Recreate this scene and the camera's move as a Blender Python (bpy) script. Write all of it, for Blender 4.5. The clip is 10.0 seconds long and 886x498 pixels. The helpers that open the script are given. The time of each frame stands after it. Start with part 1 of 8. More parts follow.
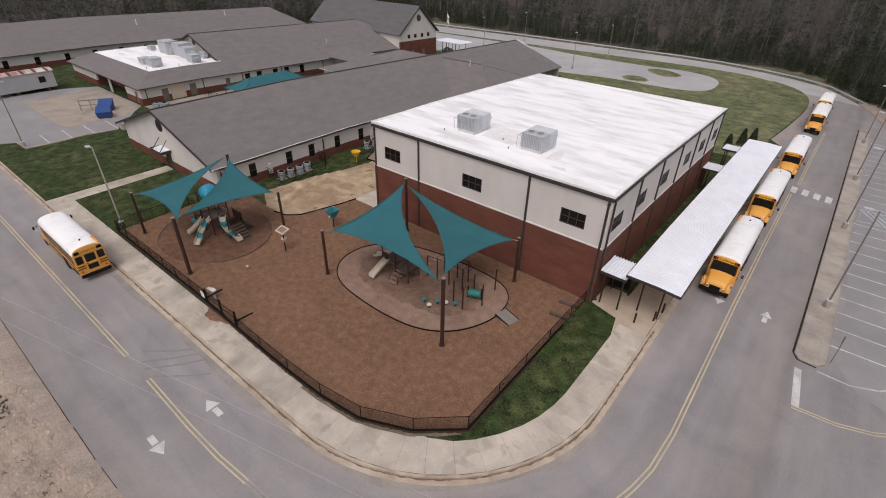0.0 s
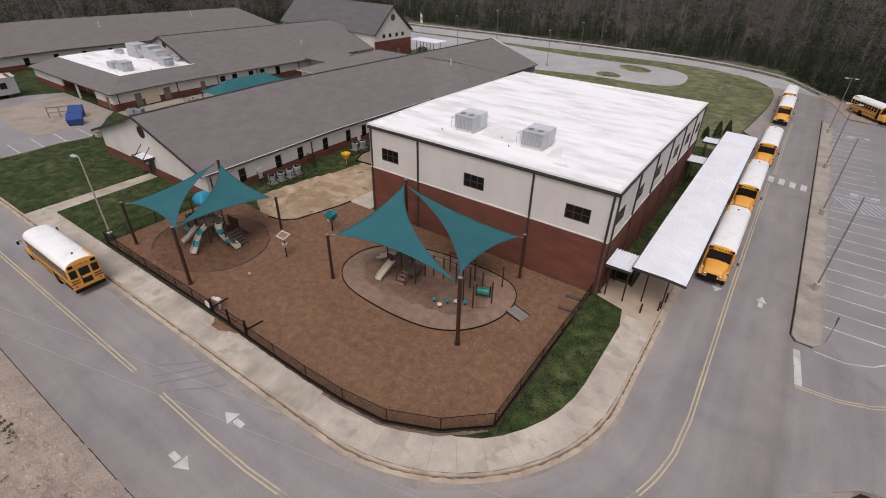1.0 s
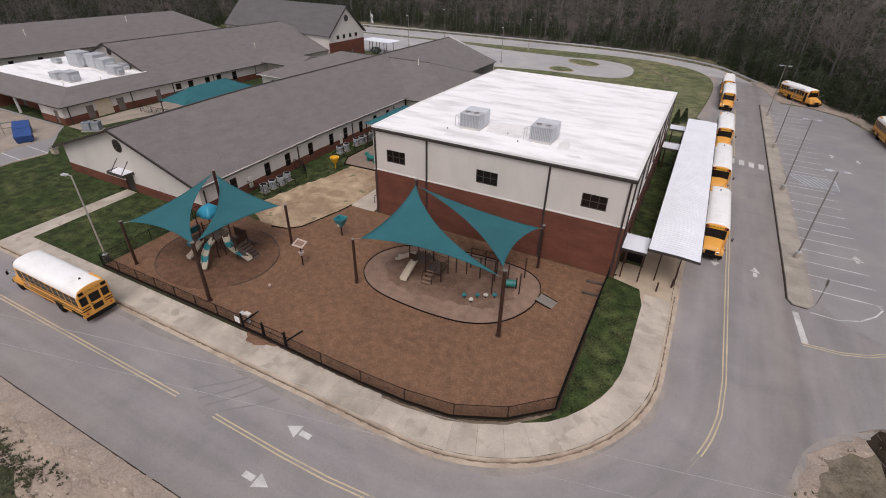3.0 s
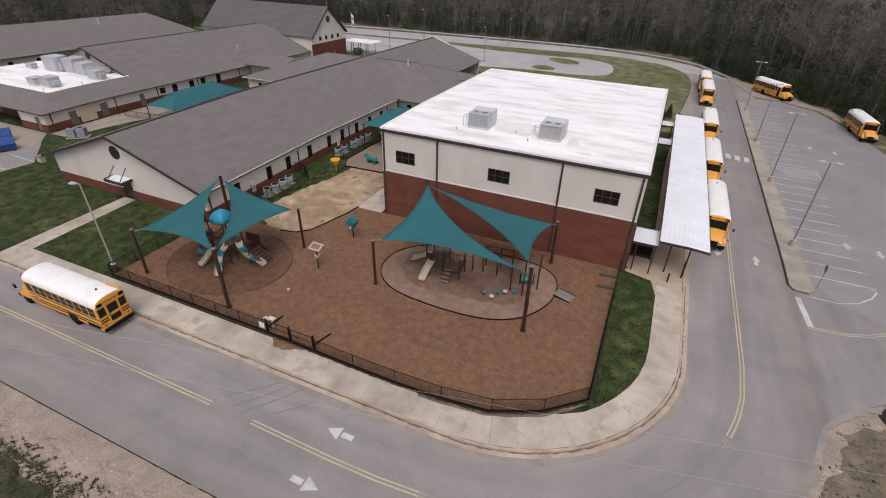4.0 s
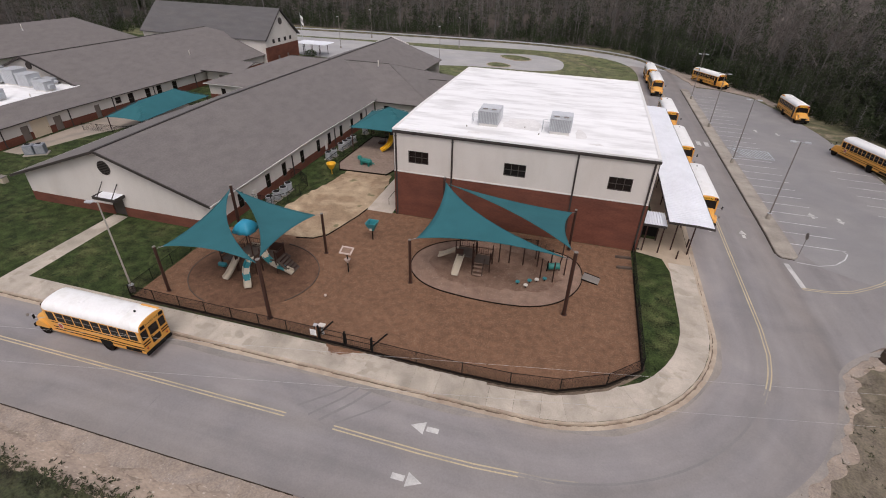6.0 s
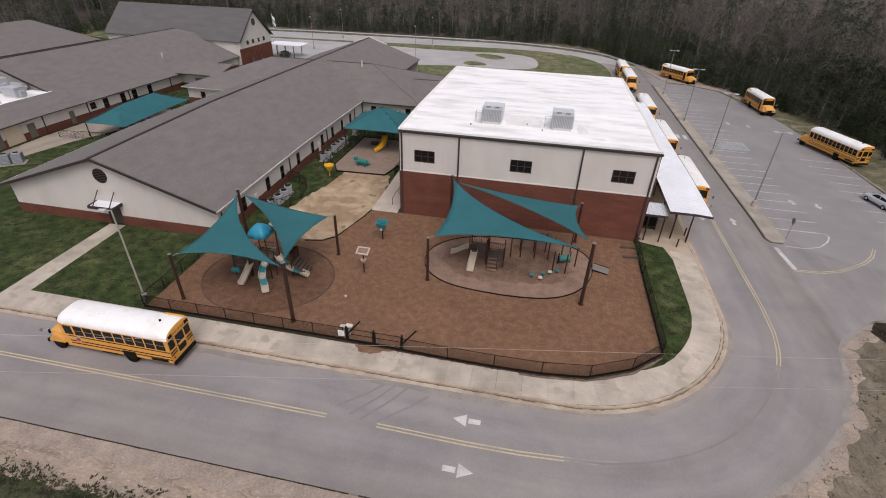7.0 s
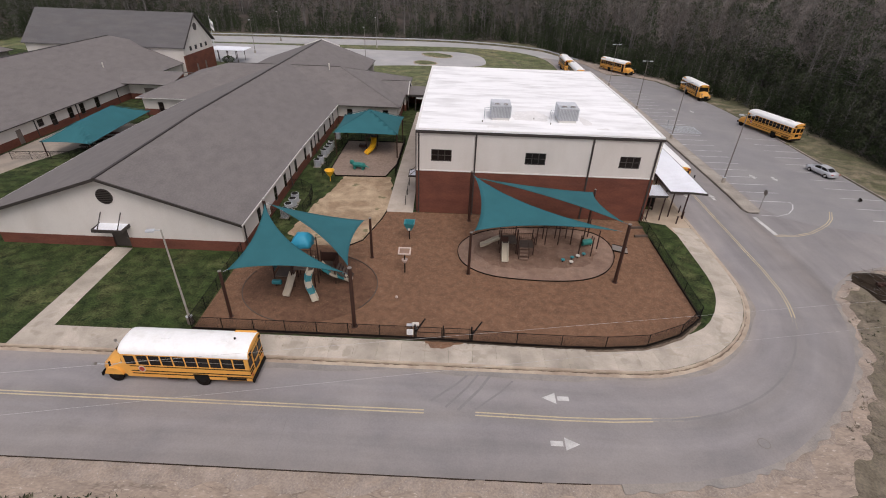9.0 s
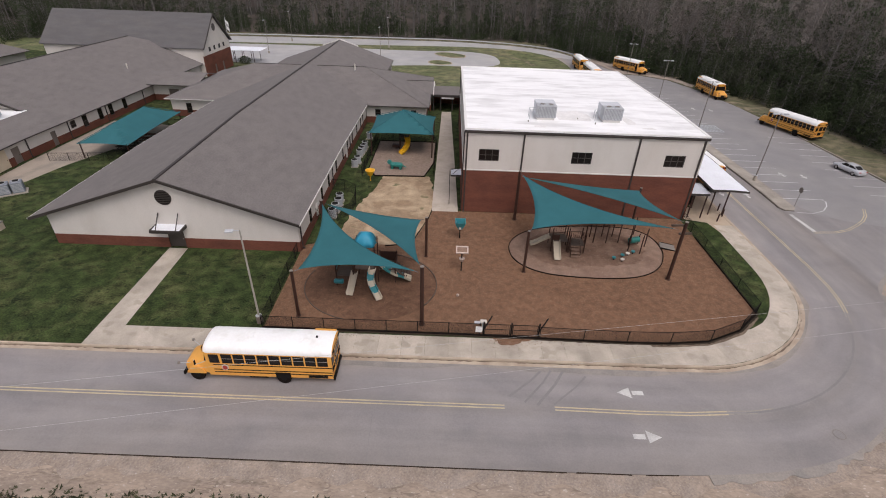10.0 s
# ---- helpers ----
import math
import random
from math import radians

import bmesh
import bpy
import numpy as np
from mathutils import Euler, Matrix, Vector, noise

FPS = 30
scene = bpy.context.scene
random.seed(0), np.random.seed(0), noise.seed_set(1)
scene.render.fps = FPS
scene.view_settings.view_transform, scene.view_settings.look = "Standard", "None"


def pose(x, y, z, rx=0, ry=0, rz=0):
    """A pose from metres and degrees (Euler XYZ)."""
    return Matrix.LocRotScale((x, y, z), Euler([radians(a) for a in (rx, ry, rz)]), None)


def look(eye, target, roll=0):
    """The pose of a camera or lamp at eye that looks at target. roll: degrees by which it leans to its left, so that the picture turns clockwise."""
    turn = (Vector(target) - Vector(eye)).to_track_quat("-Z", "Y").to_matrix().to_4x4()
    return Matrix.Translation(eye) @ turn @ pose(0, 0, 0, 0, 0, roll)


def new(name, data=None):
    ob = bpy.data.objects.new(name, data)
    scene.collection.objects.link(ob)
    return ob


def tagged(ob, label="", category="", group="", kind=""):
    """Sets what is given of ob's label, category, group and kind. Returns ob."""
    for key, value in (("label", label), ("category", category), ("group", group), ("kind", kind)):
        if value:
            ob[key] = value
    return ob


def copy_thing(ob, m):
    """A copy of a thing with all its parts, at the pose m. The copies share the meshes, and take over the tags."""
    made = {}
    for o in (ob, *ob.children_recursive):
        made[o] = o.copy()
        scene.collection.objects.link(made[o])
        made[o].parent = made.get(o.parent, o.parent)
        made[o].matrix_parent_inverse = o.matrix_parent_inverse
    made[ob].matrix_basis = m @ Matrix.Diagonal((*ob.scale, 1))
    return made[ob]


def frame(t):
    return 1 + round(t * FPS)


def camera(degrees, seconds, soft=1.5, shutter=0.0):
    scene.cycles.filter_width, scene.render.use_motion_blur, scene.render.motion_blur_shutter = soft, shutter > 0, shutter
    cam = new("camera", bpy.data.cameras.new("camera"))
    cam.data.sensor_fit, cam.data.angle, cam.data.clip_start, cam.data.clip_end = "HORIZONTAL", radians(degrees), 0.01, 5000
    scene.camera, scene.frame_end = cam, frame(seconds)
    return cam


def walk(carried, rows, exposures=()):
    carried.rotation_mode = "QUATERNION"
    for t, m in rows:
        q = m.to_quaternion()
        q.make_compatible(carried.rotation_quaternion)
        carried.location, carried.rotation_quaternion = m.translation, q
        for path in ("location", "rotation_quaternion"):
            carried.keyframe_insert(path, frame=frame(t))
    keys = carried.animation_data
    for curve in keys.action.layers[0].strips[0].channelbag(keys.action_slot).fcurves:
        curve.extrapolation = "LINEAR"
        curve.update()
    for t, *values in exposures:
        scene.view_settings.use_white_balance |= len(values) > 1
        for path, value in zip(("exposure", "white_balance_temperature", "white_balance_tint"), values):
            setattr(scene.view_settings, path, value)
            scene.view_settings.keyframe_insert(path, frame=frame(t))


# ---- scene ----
cam = camera(84.6, 10.0, soft=1.0)
PATH = [
    (0, (37.977, -34.903, 27.074), (36.924, -33.589, 25.994), 1.2),
    (0.5, (36.831, -35.874, 27.121), (35.826, -34.524, 26.04), 1.1),
    (1, (35.501, -36.912, 27.172), (34.543, -35.529, 26.09), 1.2),
    (1.5, (34.141, -37.987, 27.186), (33.231, -36.572, 26.105), 1.2),
    (2, (32.691, -39.101, 27.236), (31.83, -37.655, 26.155), 1.2),
    (2.5, (31.183, -40.242, 27.271), (30.375, -38.766, 26.189), 1.2),
    (4, (26.254, -43.476, 27.452), (25.587, -41.932, 26.371), 1.3),
    (4.5, (24.422, -44.503, 27.497), (23.809, -42.936, 26.416), 1.4),
    (5, (22.516, -45.541, 27.542), (21.961, -43.952, 26.461), 1.5),
    (5.5, (20.587, -46.543, 27.583), (20.091, -44.934, 26.503), 1.5),
    (7, (14.297, -49.225, 27.671), (13.991, -47.569, 26.593), 1.8),
    (7.5, (12.036, -50.005, 27.705), (11.802, -48.336, 26.628), 1.8),
    (8, (9.53, -50.683, 27.82), (9.379, -49.005, 26.743), 1.9),
    (8.5, (6.88, -51.288, 27.79), (6.804, -49.603, 26.715), 2.0),
    (9, (4.056, -51.79, 27.819), (4.033, -50.103, 26.745), 2.0),
    (9.5, (1.138, -52.169, 27.853), (1.132, -50.482, 26.778), 2.0),
    (10, (-1.948, -52.504, 27.932), (-1.951, -50.818, 26.856), 2.0),
]
walk(cam, [(t, look(eye, target, roll)) for t, eye, target, roll in PATH], [(0.0, -0.10, 6600, 16.5), (10.0, -0.02, 6600, 16.5)])

from mathutils.geometry import tessellate_polygon

# ---- grading: the site falls gently to the north and towards the east car park ----
def grade(x, y):
    return -0.03 * min(max(0.0, y - 10.0), 130.0) - 0.07 * min(max(0.0, x - 32.0), 10.0)


CUTS = (((0, 10, 0), (0, 1, 0)), ((0, 140, 0), (0, 1, 0)), ((32, 0, 0), (1, 0, 0)), ((42, 0, 0), (1, 0, 0)))


def settle(bm):
    """Lays a mesh built on level ground onto the graded site."""
    for co, no in CUTS:
        bmesh.ops.bisect_plane(bm, geom=bm.verts[:] + bm.edges[:] + bm.faces[:], dist=0.0001, plane_co=co, plane_no=no)
    for v in bm.verts:
        v.co.z += grade(v.co.x, v.co.y)


# ---- light ----
SUN_EL, SUN_AZ = radians(60), radians(155)
world = bpy.data.worlds.new("overcast")
scene.world = world
world.use_nodes = True
wn = world.node_tree.nodes
sky = wn.new("ShaderNodeTexSky")
sky.sky_type, sky.sun_disc, sky.sun_elevation, sky.sun_rotation = "NISHITA", False, SUN_EL, SUN_AZ
sky.air_density, sky.dust_density, sky.ozone_density = 1.0, 4.0, 1.0
greyer = wn.new("ShaderNodeHueSaturation")
greyer.inputs["Saturation"].default_value = 0.35
world.node_tree.links.new(sky.outputs[0], greyer.inputs["Color"])
world.node_tree.links.new(greyer.outputs[0], wn["Background"].inputs["Color"])
wn["Background"].inputs["Strength"].default_value = 0.155
sun_data = bpy.data.lights.new("sun", "SUN")
sun_data.energy, sun_data.angle, sun_data.color = 0.9, radians(30), (1.0, 0.96, 0.91)
sun = new("sun", sun_data)
sun.matrix_world = look((math.sin(SUN_AZ) * 100, math.cos(SUN_AZ) * 100, math.tan(SUN_EL) * 100), (0, 0, 0))


# ---- materials ----
def mat(name, col, rough=0.8, metal=0.0, scale=3.0, fine=40.0, vary=0.25, bump=0.15, second=None, second_scale=0.4, second_at=0.55,
        soft=0.12, stretch=(1, 1, 1), spread=0.0, coat=0.0, warp=0.0, fleck=None, fleck_scale=20.0, fleck_at=0.62, furrow=None, furrow_scale=1.0, gloss=0.5):
    """Procedural surface: a base colour, coarse and fine variation, patches of a second colour, flecks, furrows, fine relief."""
    m = bpy.data.materials.new(name)
    m.use_nodes = True
    nt = m.node_tree
    n, l = nt.nodes, nt.links
    b = n["Principled BSDF"]
    b.inputs["Roughness"].default_value, b.inputs["Metallic"].default_value = rough, metal
    b.inputs["Specular IOR Level"].default_value = gloss
    if coat:
        b.inputs["Coat Weight"].default_value = coat
    tc = n.new("ShaderNodeTexCoord")
    mp = n.new("ShaderNodeMapping")
    mp.inputs["Scale"].default_value = stretch
    l.new(tc.outputs["Object"], mp.inputs["Vector"])
    big, small = n.new("ShaderNodeTexNoise"), n.new("ShaderNodeTexNoise")
    for node, s, det in ((big, scale, 5.0), (small, fine, 3.0)):
        node.inputs["Scale"].default_value, node.inputs["Detail"].default_value = s, det
        l.new(mp.outputs[0], node.inputs["Vector"])
    total = n.new("ShaderNodeMath")
    total.operation = "ADD"
    l.new(big.outputs["Fac"], total.inputs[0])
    l.new(small.outputs["Fac"], total.inputs[1])
    rng = n.new("ShaderNodeMapRange")
    rng.inputs["From Min"].default_value, rng.inputs["From Max"].default_value = 0.6, 1.4
    rng.inputs["To Min"].default_value, rng.inputs["To Max"].default_value = 1 - vary, 1 + vary
    l.new(total.outputs[0], rng.inputs["Value"])
    base = n.new("ShaderNodeRGB")
    base.outputs[0].default_value = (*col, 1)
    src = base.outputs[0]
    if second:
        patch = n.new("ShaderNodeTexNoise")
        patch.inputs["Scale"].default_value, patch.inputs["Detail"].default_value = second_scale, 6.0
        patch.inputs["Roughness"].default_value = 0.6
        patch.inputs["Distortion"].default_value = warp
        l.new(mp.outputs[0], patch.inputs["Vector"])
        ramp = n.new("ShaderNodeMapRange")
        ramp.inputs["From Min"].default_value, ramp.inputs["From Max"].default_value = second_at - soft, second_at + soft
        l.new(patch.outputs["Fac"], ramp.inputs["Value"])
        mix = n.new("ShaderNodeMix")
        mix.data_type = "RGBA"
        l.new(ramp.outputs[0], mix.inputs["Factor"])
        l.new(src, mix.inputs["A"])
        mix.inputs["B"].default_value = (*second, 1)
        src = mix.outputs["Result"]
    def overlay(fac, colour, under):
        mx = n.new("ShaderNodeMix")
        mx.data_type = "RGBA"
        l.new(fac, mx.inputs["Factor"])
        l.new(under, mx.inputs["A"])
        mx.inputs["B"].default_value = (*colour, 1)
        return mx.outputs["Result"]

    if fleck:
        spot = n.new("ShaderNodeTexNoise")
        spot.inputs["Scale"].default_value, spot.inputs["Detail"].default_value = fleck_scale, 2.0
        l.new(mp.outputs[0], spot.inputs["Vector"])
        cut = n.new("ShaderNodeMapRange")
        cut.inputs["From Min"].default_value, cut.inputs["From Max"].default_value = fleck_at, fleck_at + 0.06
        l.new(spot.outputs["Fac"], cut.inputs["Value"])
        src = overlay(cut.outputs[0], fleck, src)
    if furrow:
        rut = n.new("ShaderNodeTexNoise")
        rut.inputs["Scale"].default_value, rut.inputs["Detail"].default_value, rut.inputs["Distortion"].default_value = furrow_scale, 4.0, 0.8
        l.new(mp.outputs[0], rut.inputs["Vector"])
        off = n.new("ShaderNodeMath")
        off.operation = "SUBTRACT"
        l.new(rut.outputs["Fac"], off.inputs[0])
        off.inputs[1].default_value = 0.5
        mag = n.new("ShaderNodeMath")
        mag.operation = "ABSOLUTE"
        l.new(off.outputs[0], mag.inputs[0])
        cut = n.new("ShaderNodeMapRange")
        cut.inputs["From Min"].default_value, cut.inputs["From Max"].default_value = 0.01, 0.06
        cut.inputs["To Min"].default_value, cut.inputs["To Max"].default_value = 0.6, 0.0
        l.new(mag.outputs[0], cut.inputs["Value"])
        patchy = n.new("ShaderNodeTexNoise")
        patchy.inputs["Scale"].default_value, patchy.inputs["Detail"].default_value = furrow_scale * 0.45, 3.0
        l.new(mp.outputs[0], patchy.inputs["Vector"])
        some = n.new("ShaderNodeMapRange")
        some.inputs["From Min"].default_value, some.inputs["From Max"].default_value = 0.47, 0.58
        l.new(patchy.outputs["Fac"], some.inputs["Value"])
        both = n.new("ShaderNodeMath")
        both.operation = "MULTIPLY"
        l.new(cut.outputs[0], both.inputs[0])
        l.new(some.outputs[0], both.inputs[1])
        src = overlay(both.outputs[0], furrow, src)
    if spread:
        info = n.new("ShaderNodeObjectInfo")
        r2 = n.new("ShaderNodeMapRange")
        r2.inputs["To Min"].default_value, r2.inputs["To Max"].default_value = 1 - spread, 1 + spread
        l.new(info.outputs["Random"], r2.inputs["Value"])
        mul = n.new("ShaderNodeMath")
        mul.operation = "MULTIPLY"
        l.new(rng.outputs[0], mul.inputs[0])
        l.new(r2.outputs[0], mul.inputs[1])
        val = mul.outputs[0]
    else:
        val = rng.outputs[0]
    sc = n.new("ShaderNodeVectorMath")
    sc.operation = "SCALE"
    l.new(src, sc.inputs[0])
    l.new(val, sc.inputs["Scale"])
    l.new(sc.outputs[0], b.inputs["Base Color"])
    if bump:
        bp = n.new("ShaderNodeBump")
        bp.inputs["Strength"].default_value, bp.inputs["Distance"].default_value = bump, 0.02
        l.new(small.outputs["Fac"], bp.inputs["Height"])
        l.new(bp.outputs[0], b.inputs["Normal"])
    return m


def lane_wear(m):
    """Wheel tracks, streaks and a dusty edge that follow the driveway round its bend, by the distance from the bend's centre."""
    nt = m.node_tree
    n, l = nt.nodes, nt.links
    b = n["Principled BSDF"]
    under = b.inputs["Base Color"].links[0].from_socket

    def math_node(op, a, c=None):
        k = n.new("ShaderNodeMath")
        k.operation = op
        for i, v in enumerate((a, c)):
            if isinstance(v, (int, float)):
                k.inputs[i].default_value = v
            elif v is not None:
                l.new(v, k.inputs[i])
        return k.outputs[0]

    geo = n.new("ShaderNodeNewGeometry")
    xyz = n.new("ShaderNodeSeparateXYZ")
    l.new(geo.outputs["Position"], xyz.inputs[0])
    ex = math_node("MAXIMUM", math_node("SUBTRACT", xyz.outputs[0], 18.4), 0.0)
    ey = math_node("MAXIMUM", math_node("SUBTRACT", -10.8, xyz.outputs[1]), 0.0)
    r = math_node("SQRT", math_node("ADD", math_node("MULTIPLY", ex, ex), math_node("MULTIPLY", ey, ey)))
    drift = n.new("ShaderNodeTexNoise")
    drift.inputs["Scale"].default_value, drift.inputs["Detail"].default_value = 0.16, 2.0
    l.new(geo.outputs["Position"], drift.inputs["Vector"])
    r2 = math_node("ADD", r, math_node("MULTIPLY", math_node("SUBTRACT", drift.outputs["Fac"], 0.5), 1.8))
    ramp = n.new("ShaderNodeValToRGB")
    l.new(math_node("DIVIDE", math_node("SUBTRACT", r2, 13.0), 12.0), ramp.inputs["Fac"])
    e = ramp.color_ramp.elements
    e[0].position, e[0].color = 0.06, (1.22, 1.14, 1.03, 1)
    e[1].position, e[1].color = 1.0, (1.02, 1.02, 1.02, 1)
    for rr, c in ((14.6, (1.18, 1.13, 1.07)), (15.3, (1.08, 1.06, 1.06)), (16.0, (1.03, 1.03, 1.04)), (16.8, (1.10, 1.09, 1.10)), (17.6, (1.0, 1.0, 1.01)), (18.4, (0.95, 0.94, 0.93)),
                  (19.3, (0.99, 0.99, 1.0)), (20.3, (1.07, 1.06, 1.06)), (21.2, (0.98, 0.97, 0.96)), (22.4, (1.0, 0.98, 0.96)), (23.3, (0.93, 0.90, 0.87)), (24.0, (0.88, 0.86, 0.84))):
        k = e.new((rr - 13.0) / 12.0)
        k.color = (*c, 1)
    streak = n.new("ShaderNodeTexNoise")
    streak.inputs["Scale"].default_value, streak.inputs["Detail"].default_value = 1.0, 4.0
    run = n.new("ShaderNodeCombineXYZ")
    l.new(math_node("MULTIPLY", r, 0.9), run.inputs[0])
    l.new(math_node("MULTIPLY", math_node("ADD", xyz.outputs[0], xyz.outputs[1]), 0.09), run.inputs[1])
    l.new(run.outputs[0], streak.inputs["Vector"])
    band_range = n.new("ShaderNodeMapRange")
    band_range.inputs["From Min"].default_value, band_range.inputs["From Max"].default_value = 0.32, 0.68
    band_range.inputs["To Min"].default_value, band_range.inputs["To Max"].default_value = 0.92, 1.08
    l.new(streak.outputs["Fac"], band_range.inputs["Value"])
    for value in (ramp.outputs["Color"], band_range.outputs[0]):
        mul = n.new("ShaderNodeVectorMath")
        mul.operation = "MULTIPLY"
        l.new(under, mul.inputs[0])
        l.new(value, mul.inputs[1])
        under = mul.outputs[0]
    l.new(under, b.inputs["Base Color"])


M = {}
M["asphalt"] = mat("asphalt", (0.209, 0.197, 0.197), 0.62, scale=0.25, fine=9, vary=0.12, second=(0.270, 0.249, 0.238), second_scale=0.2, second_at=0.52, soft=0.2, warp=0.6)
lane_wear(M["asphalt"])
M["lot"] = mat("worn_asphalt", (0.218, 0.211, 0.214), 0.6, scale=0.3, fine=9, vary=0.13, second=(0.276, 0.263, 0.256), second_scale=0.14, second_at=0.52, soft=0.2, warp=0.5)
# Paler asphalt: the sky's grazing sheen on distant roads is in the colour.
M["sheen_drive"] = mat("sheen_pale_asphalt", (0.340, 0.335, 0.338), 0.6, scale=0.3, fine=6, vary=0.14, second=(0.42, 0.41, 0.40), second_scale=0.1, second_at=0.52, soft=0.15)
M["path"] = mat("pale_tan_concrete", (0.47, 0.41, 0.345), 0.9, scale=0.8, fine=12, vary=0.14, bump=0.15, second=(0.40, 0.345, 0.285), second_scale=0.5)
M["dirt"] = mat("dirt", (0.335, 0.264, 0.206), 0.95, scale=0.7, fine=7, vary=0.30, bump=0.8, second=(0.255, 0.206, 0.168), second_scale=0.34, second_at=0.54, soft=0.16, warp=1.2, stretch=(0.55, 1.2, 1), furrow=(0.150, 0.118, 0.095), furrow_scale=1.7, fleck=(0.42, 0.355, 0.295), fleck_scale=5.0, fleck_at=0.63)
M["grass"] = mat("lawn_grass", (0.030, 0.045, 0.013), 0.95, scale=0.9, fine=7, vary=1.1, bump=1.0, second=(0.064, 0.072, 0.027), second_scale=0.33, second_at=0.57, soft=0.10, warp=0.7, gloss=0.2, fleck=(0.019, 0.030, 0.010), fleck_scale=1.1, fleck_at=0.60)
M["rough_grass"] = mat("rough_roadside_grass", (0.036, 0.042, 0.017), 0.95, scale=1.5, fine=7, vary=1.1, bump=1.0, second=(0.065, 0.060, 0.032), second_scale=0.5, second_at=0.56, soft=0.1)
M["verge"] = mat("verge_grass", (0.088, 0.104, 0.038), 0.95, scale=0.5, fine=3, vary=0.9, bump=0.6, second=(0.165, 0.155, 0.080), second_scale=0.09, second_at=0.55, soft=0.12, warp=1.2)
M["dry_verge"] = mat("dry_verge_grass", (0.085, 0.085, 0.040), 0.95, scale=0.8, fine=6, vary=0.6, bump=0.6, second=(0.22, 0.18, 0.122), second_scale=0.22, second_at=0.56, soft=0.12, warp=1.0)
M["gravel"] = mat("grey_shoulder_gravel", (0.272, 0.227, 0.192), 0.95, scale=0.8, fine=8, vary=0.34, bump=0.8, second=(0.315, 0.252, 0.201), second_scale=0.6, second_at=0.52, soft=0.14, warp=1.2, fleck=(0.40, 0.37, 0.34), fleck_scale=9.0, fleck_at=0.66)
M["washed_sand"] = mat("washed_sand_on_asphalt", (0.250, 0.231, 0.214), 0.95, scale=0.6, fine=9, vary=0.2, second=(0.31, 0.268, 0.228), second_scale=0.3, second_at=0.56, soft=0.15)
M["tyre_mark"] = mat("tyre_darkened_asphalt", (0.206, 0.195, 0.193), 0.85, scale=0.5, fine=9, vary=0.12, second=(0.226, 0.214, 0.210), second_scale=0.45, second_at=0.48, soft=0.2)
M["island"] = mat("grey_tan_concrete", (0.36, 0.322, 0.275), 0.9, scale=0.5, fine=9, vary=0.22, bump=0.15, second=(0.25, 0.222, 0.19), second_scale=0.35, second_at=0.56, spread=0.06)
M["concrete"] = mat("concrete", (0.50, 0.44, 0.37), 0.9, scale=0.6, fine=14, vary=0.2, bump=0.15, second=(0.265, 0.235, 0.19), second_scale=0.25, second_at=0.57, soft=0.2, spread=0.06, warp=0.6, fleck=(0.37, 0.325, 0.262), fleck_scale=0.7, fleck_at=0.58)
M["kerb"] = mat("kerb_concrete", (0.45, 0.375, 0.29), 0.9, scale=0.8, fine=20, vary=0.22, second=(0.32, 0.25, 0.19), second_scale=0.5)
M["mulch"] = mat("wood_mulch", (0.180, 0.098, 0.058), 0.95, scale=1.6, fine=18.0, vary=0.4, bump=1.0, second=(0.142, 0.077, 0.046), second_scale=0.16, second_at=0.55, soft=0.2, warp=0.8, fleck=(0.208, 0.129, 0.083), fleck_scale=11.0, fleck_at=0.55, gloss=0.2)
M["mulch_pale"] = mat("pale_mulch", (0.255, 0.172, 0.130), 0.95, scale=1.2, fine=11, vary=0.30, bump=0.7, second=(0.198, 0.126, 0.092), second_scale=0.25, second_at=0.54, soft=0.16, fleck=(0.30, 0.23, 0.18), fleck_scale=9.0, fleck_at=0.62, gloss=0.2)
# Trodden brown, set darker still for the shade under the sail.
M["mulch_mid_shade"] = mat("trodden_mulch_sail_shade", (0.158, 0.096, 0.067), 0.95, scale=1.2, fine=11, vary=0.30, bump=0.7, second=(0.205, 0.134, 0.098), second_scale=0.3, second_at=0.55, soft=0.2, fleck=(0.27, 0.20, 0.155), fleck_scale=9.0, fleck_at=0.63, gloss=0.2)
M["pad"] = mat("grey_tan_pad_mulch", (0.240, 0.178, 0.140), 0.95, scale=3.0, fine=11, vary=0.35, bump=0.6, second=(0.205, 0.150, 0.115), second_scale=0.4)
# Worn mulch round the tower; its dark brown includes painted sail shade.
M["mulch_worn_shade"] = mat("worn_mulch_tower_shade", (0.122, 0.066, 0.041), 0.95, scale=1.5, fine=11, vary=0.45, bump=0.8, second=(0.155, 0.086, 0.053), second_scale=0.28, second_at=0.57, soft=0.12, fleck=(0.21, 0.135, 0.085), fleck_scale=7.0, fleck_at=0.65, gloss=0.2)
M["scrub"] = mat("winter_scrub", (0.200, 0.163, 0.127), 0.95, scale=0.8, fine=7, vary=0.5, bump=1.0, second=(0.088, 0.078, 0.044), second_scale=0.26, second_at=0.54, soft=0.3, warp=1.6)
M["yard_concrete"] = mat("stained_yard_concrete", (0.32, 0.27, 0.22), 0.9, scale=0.5, fine=6, vary=0.15, bump=0.15, second=(0.25, 0.215, 0.18), second_scale=0.22, second_at=0.54, soft=0.08, warp=1.0)
M["sand"] = mat("sandy_ground", (0.272, 0.190, 0.118), 0.95, scale=1.0, fine=8, vary=0.34, bump=0.6, second=(0.46, 0.352, 0.232), second_scale=0.20, second_at=0.54, soft=0.12, warp=1.2, fleck=(0.150, 0.135, 0.070), fleck_scale=0.5, fleck_at=0.64)
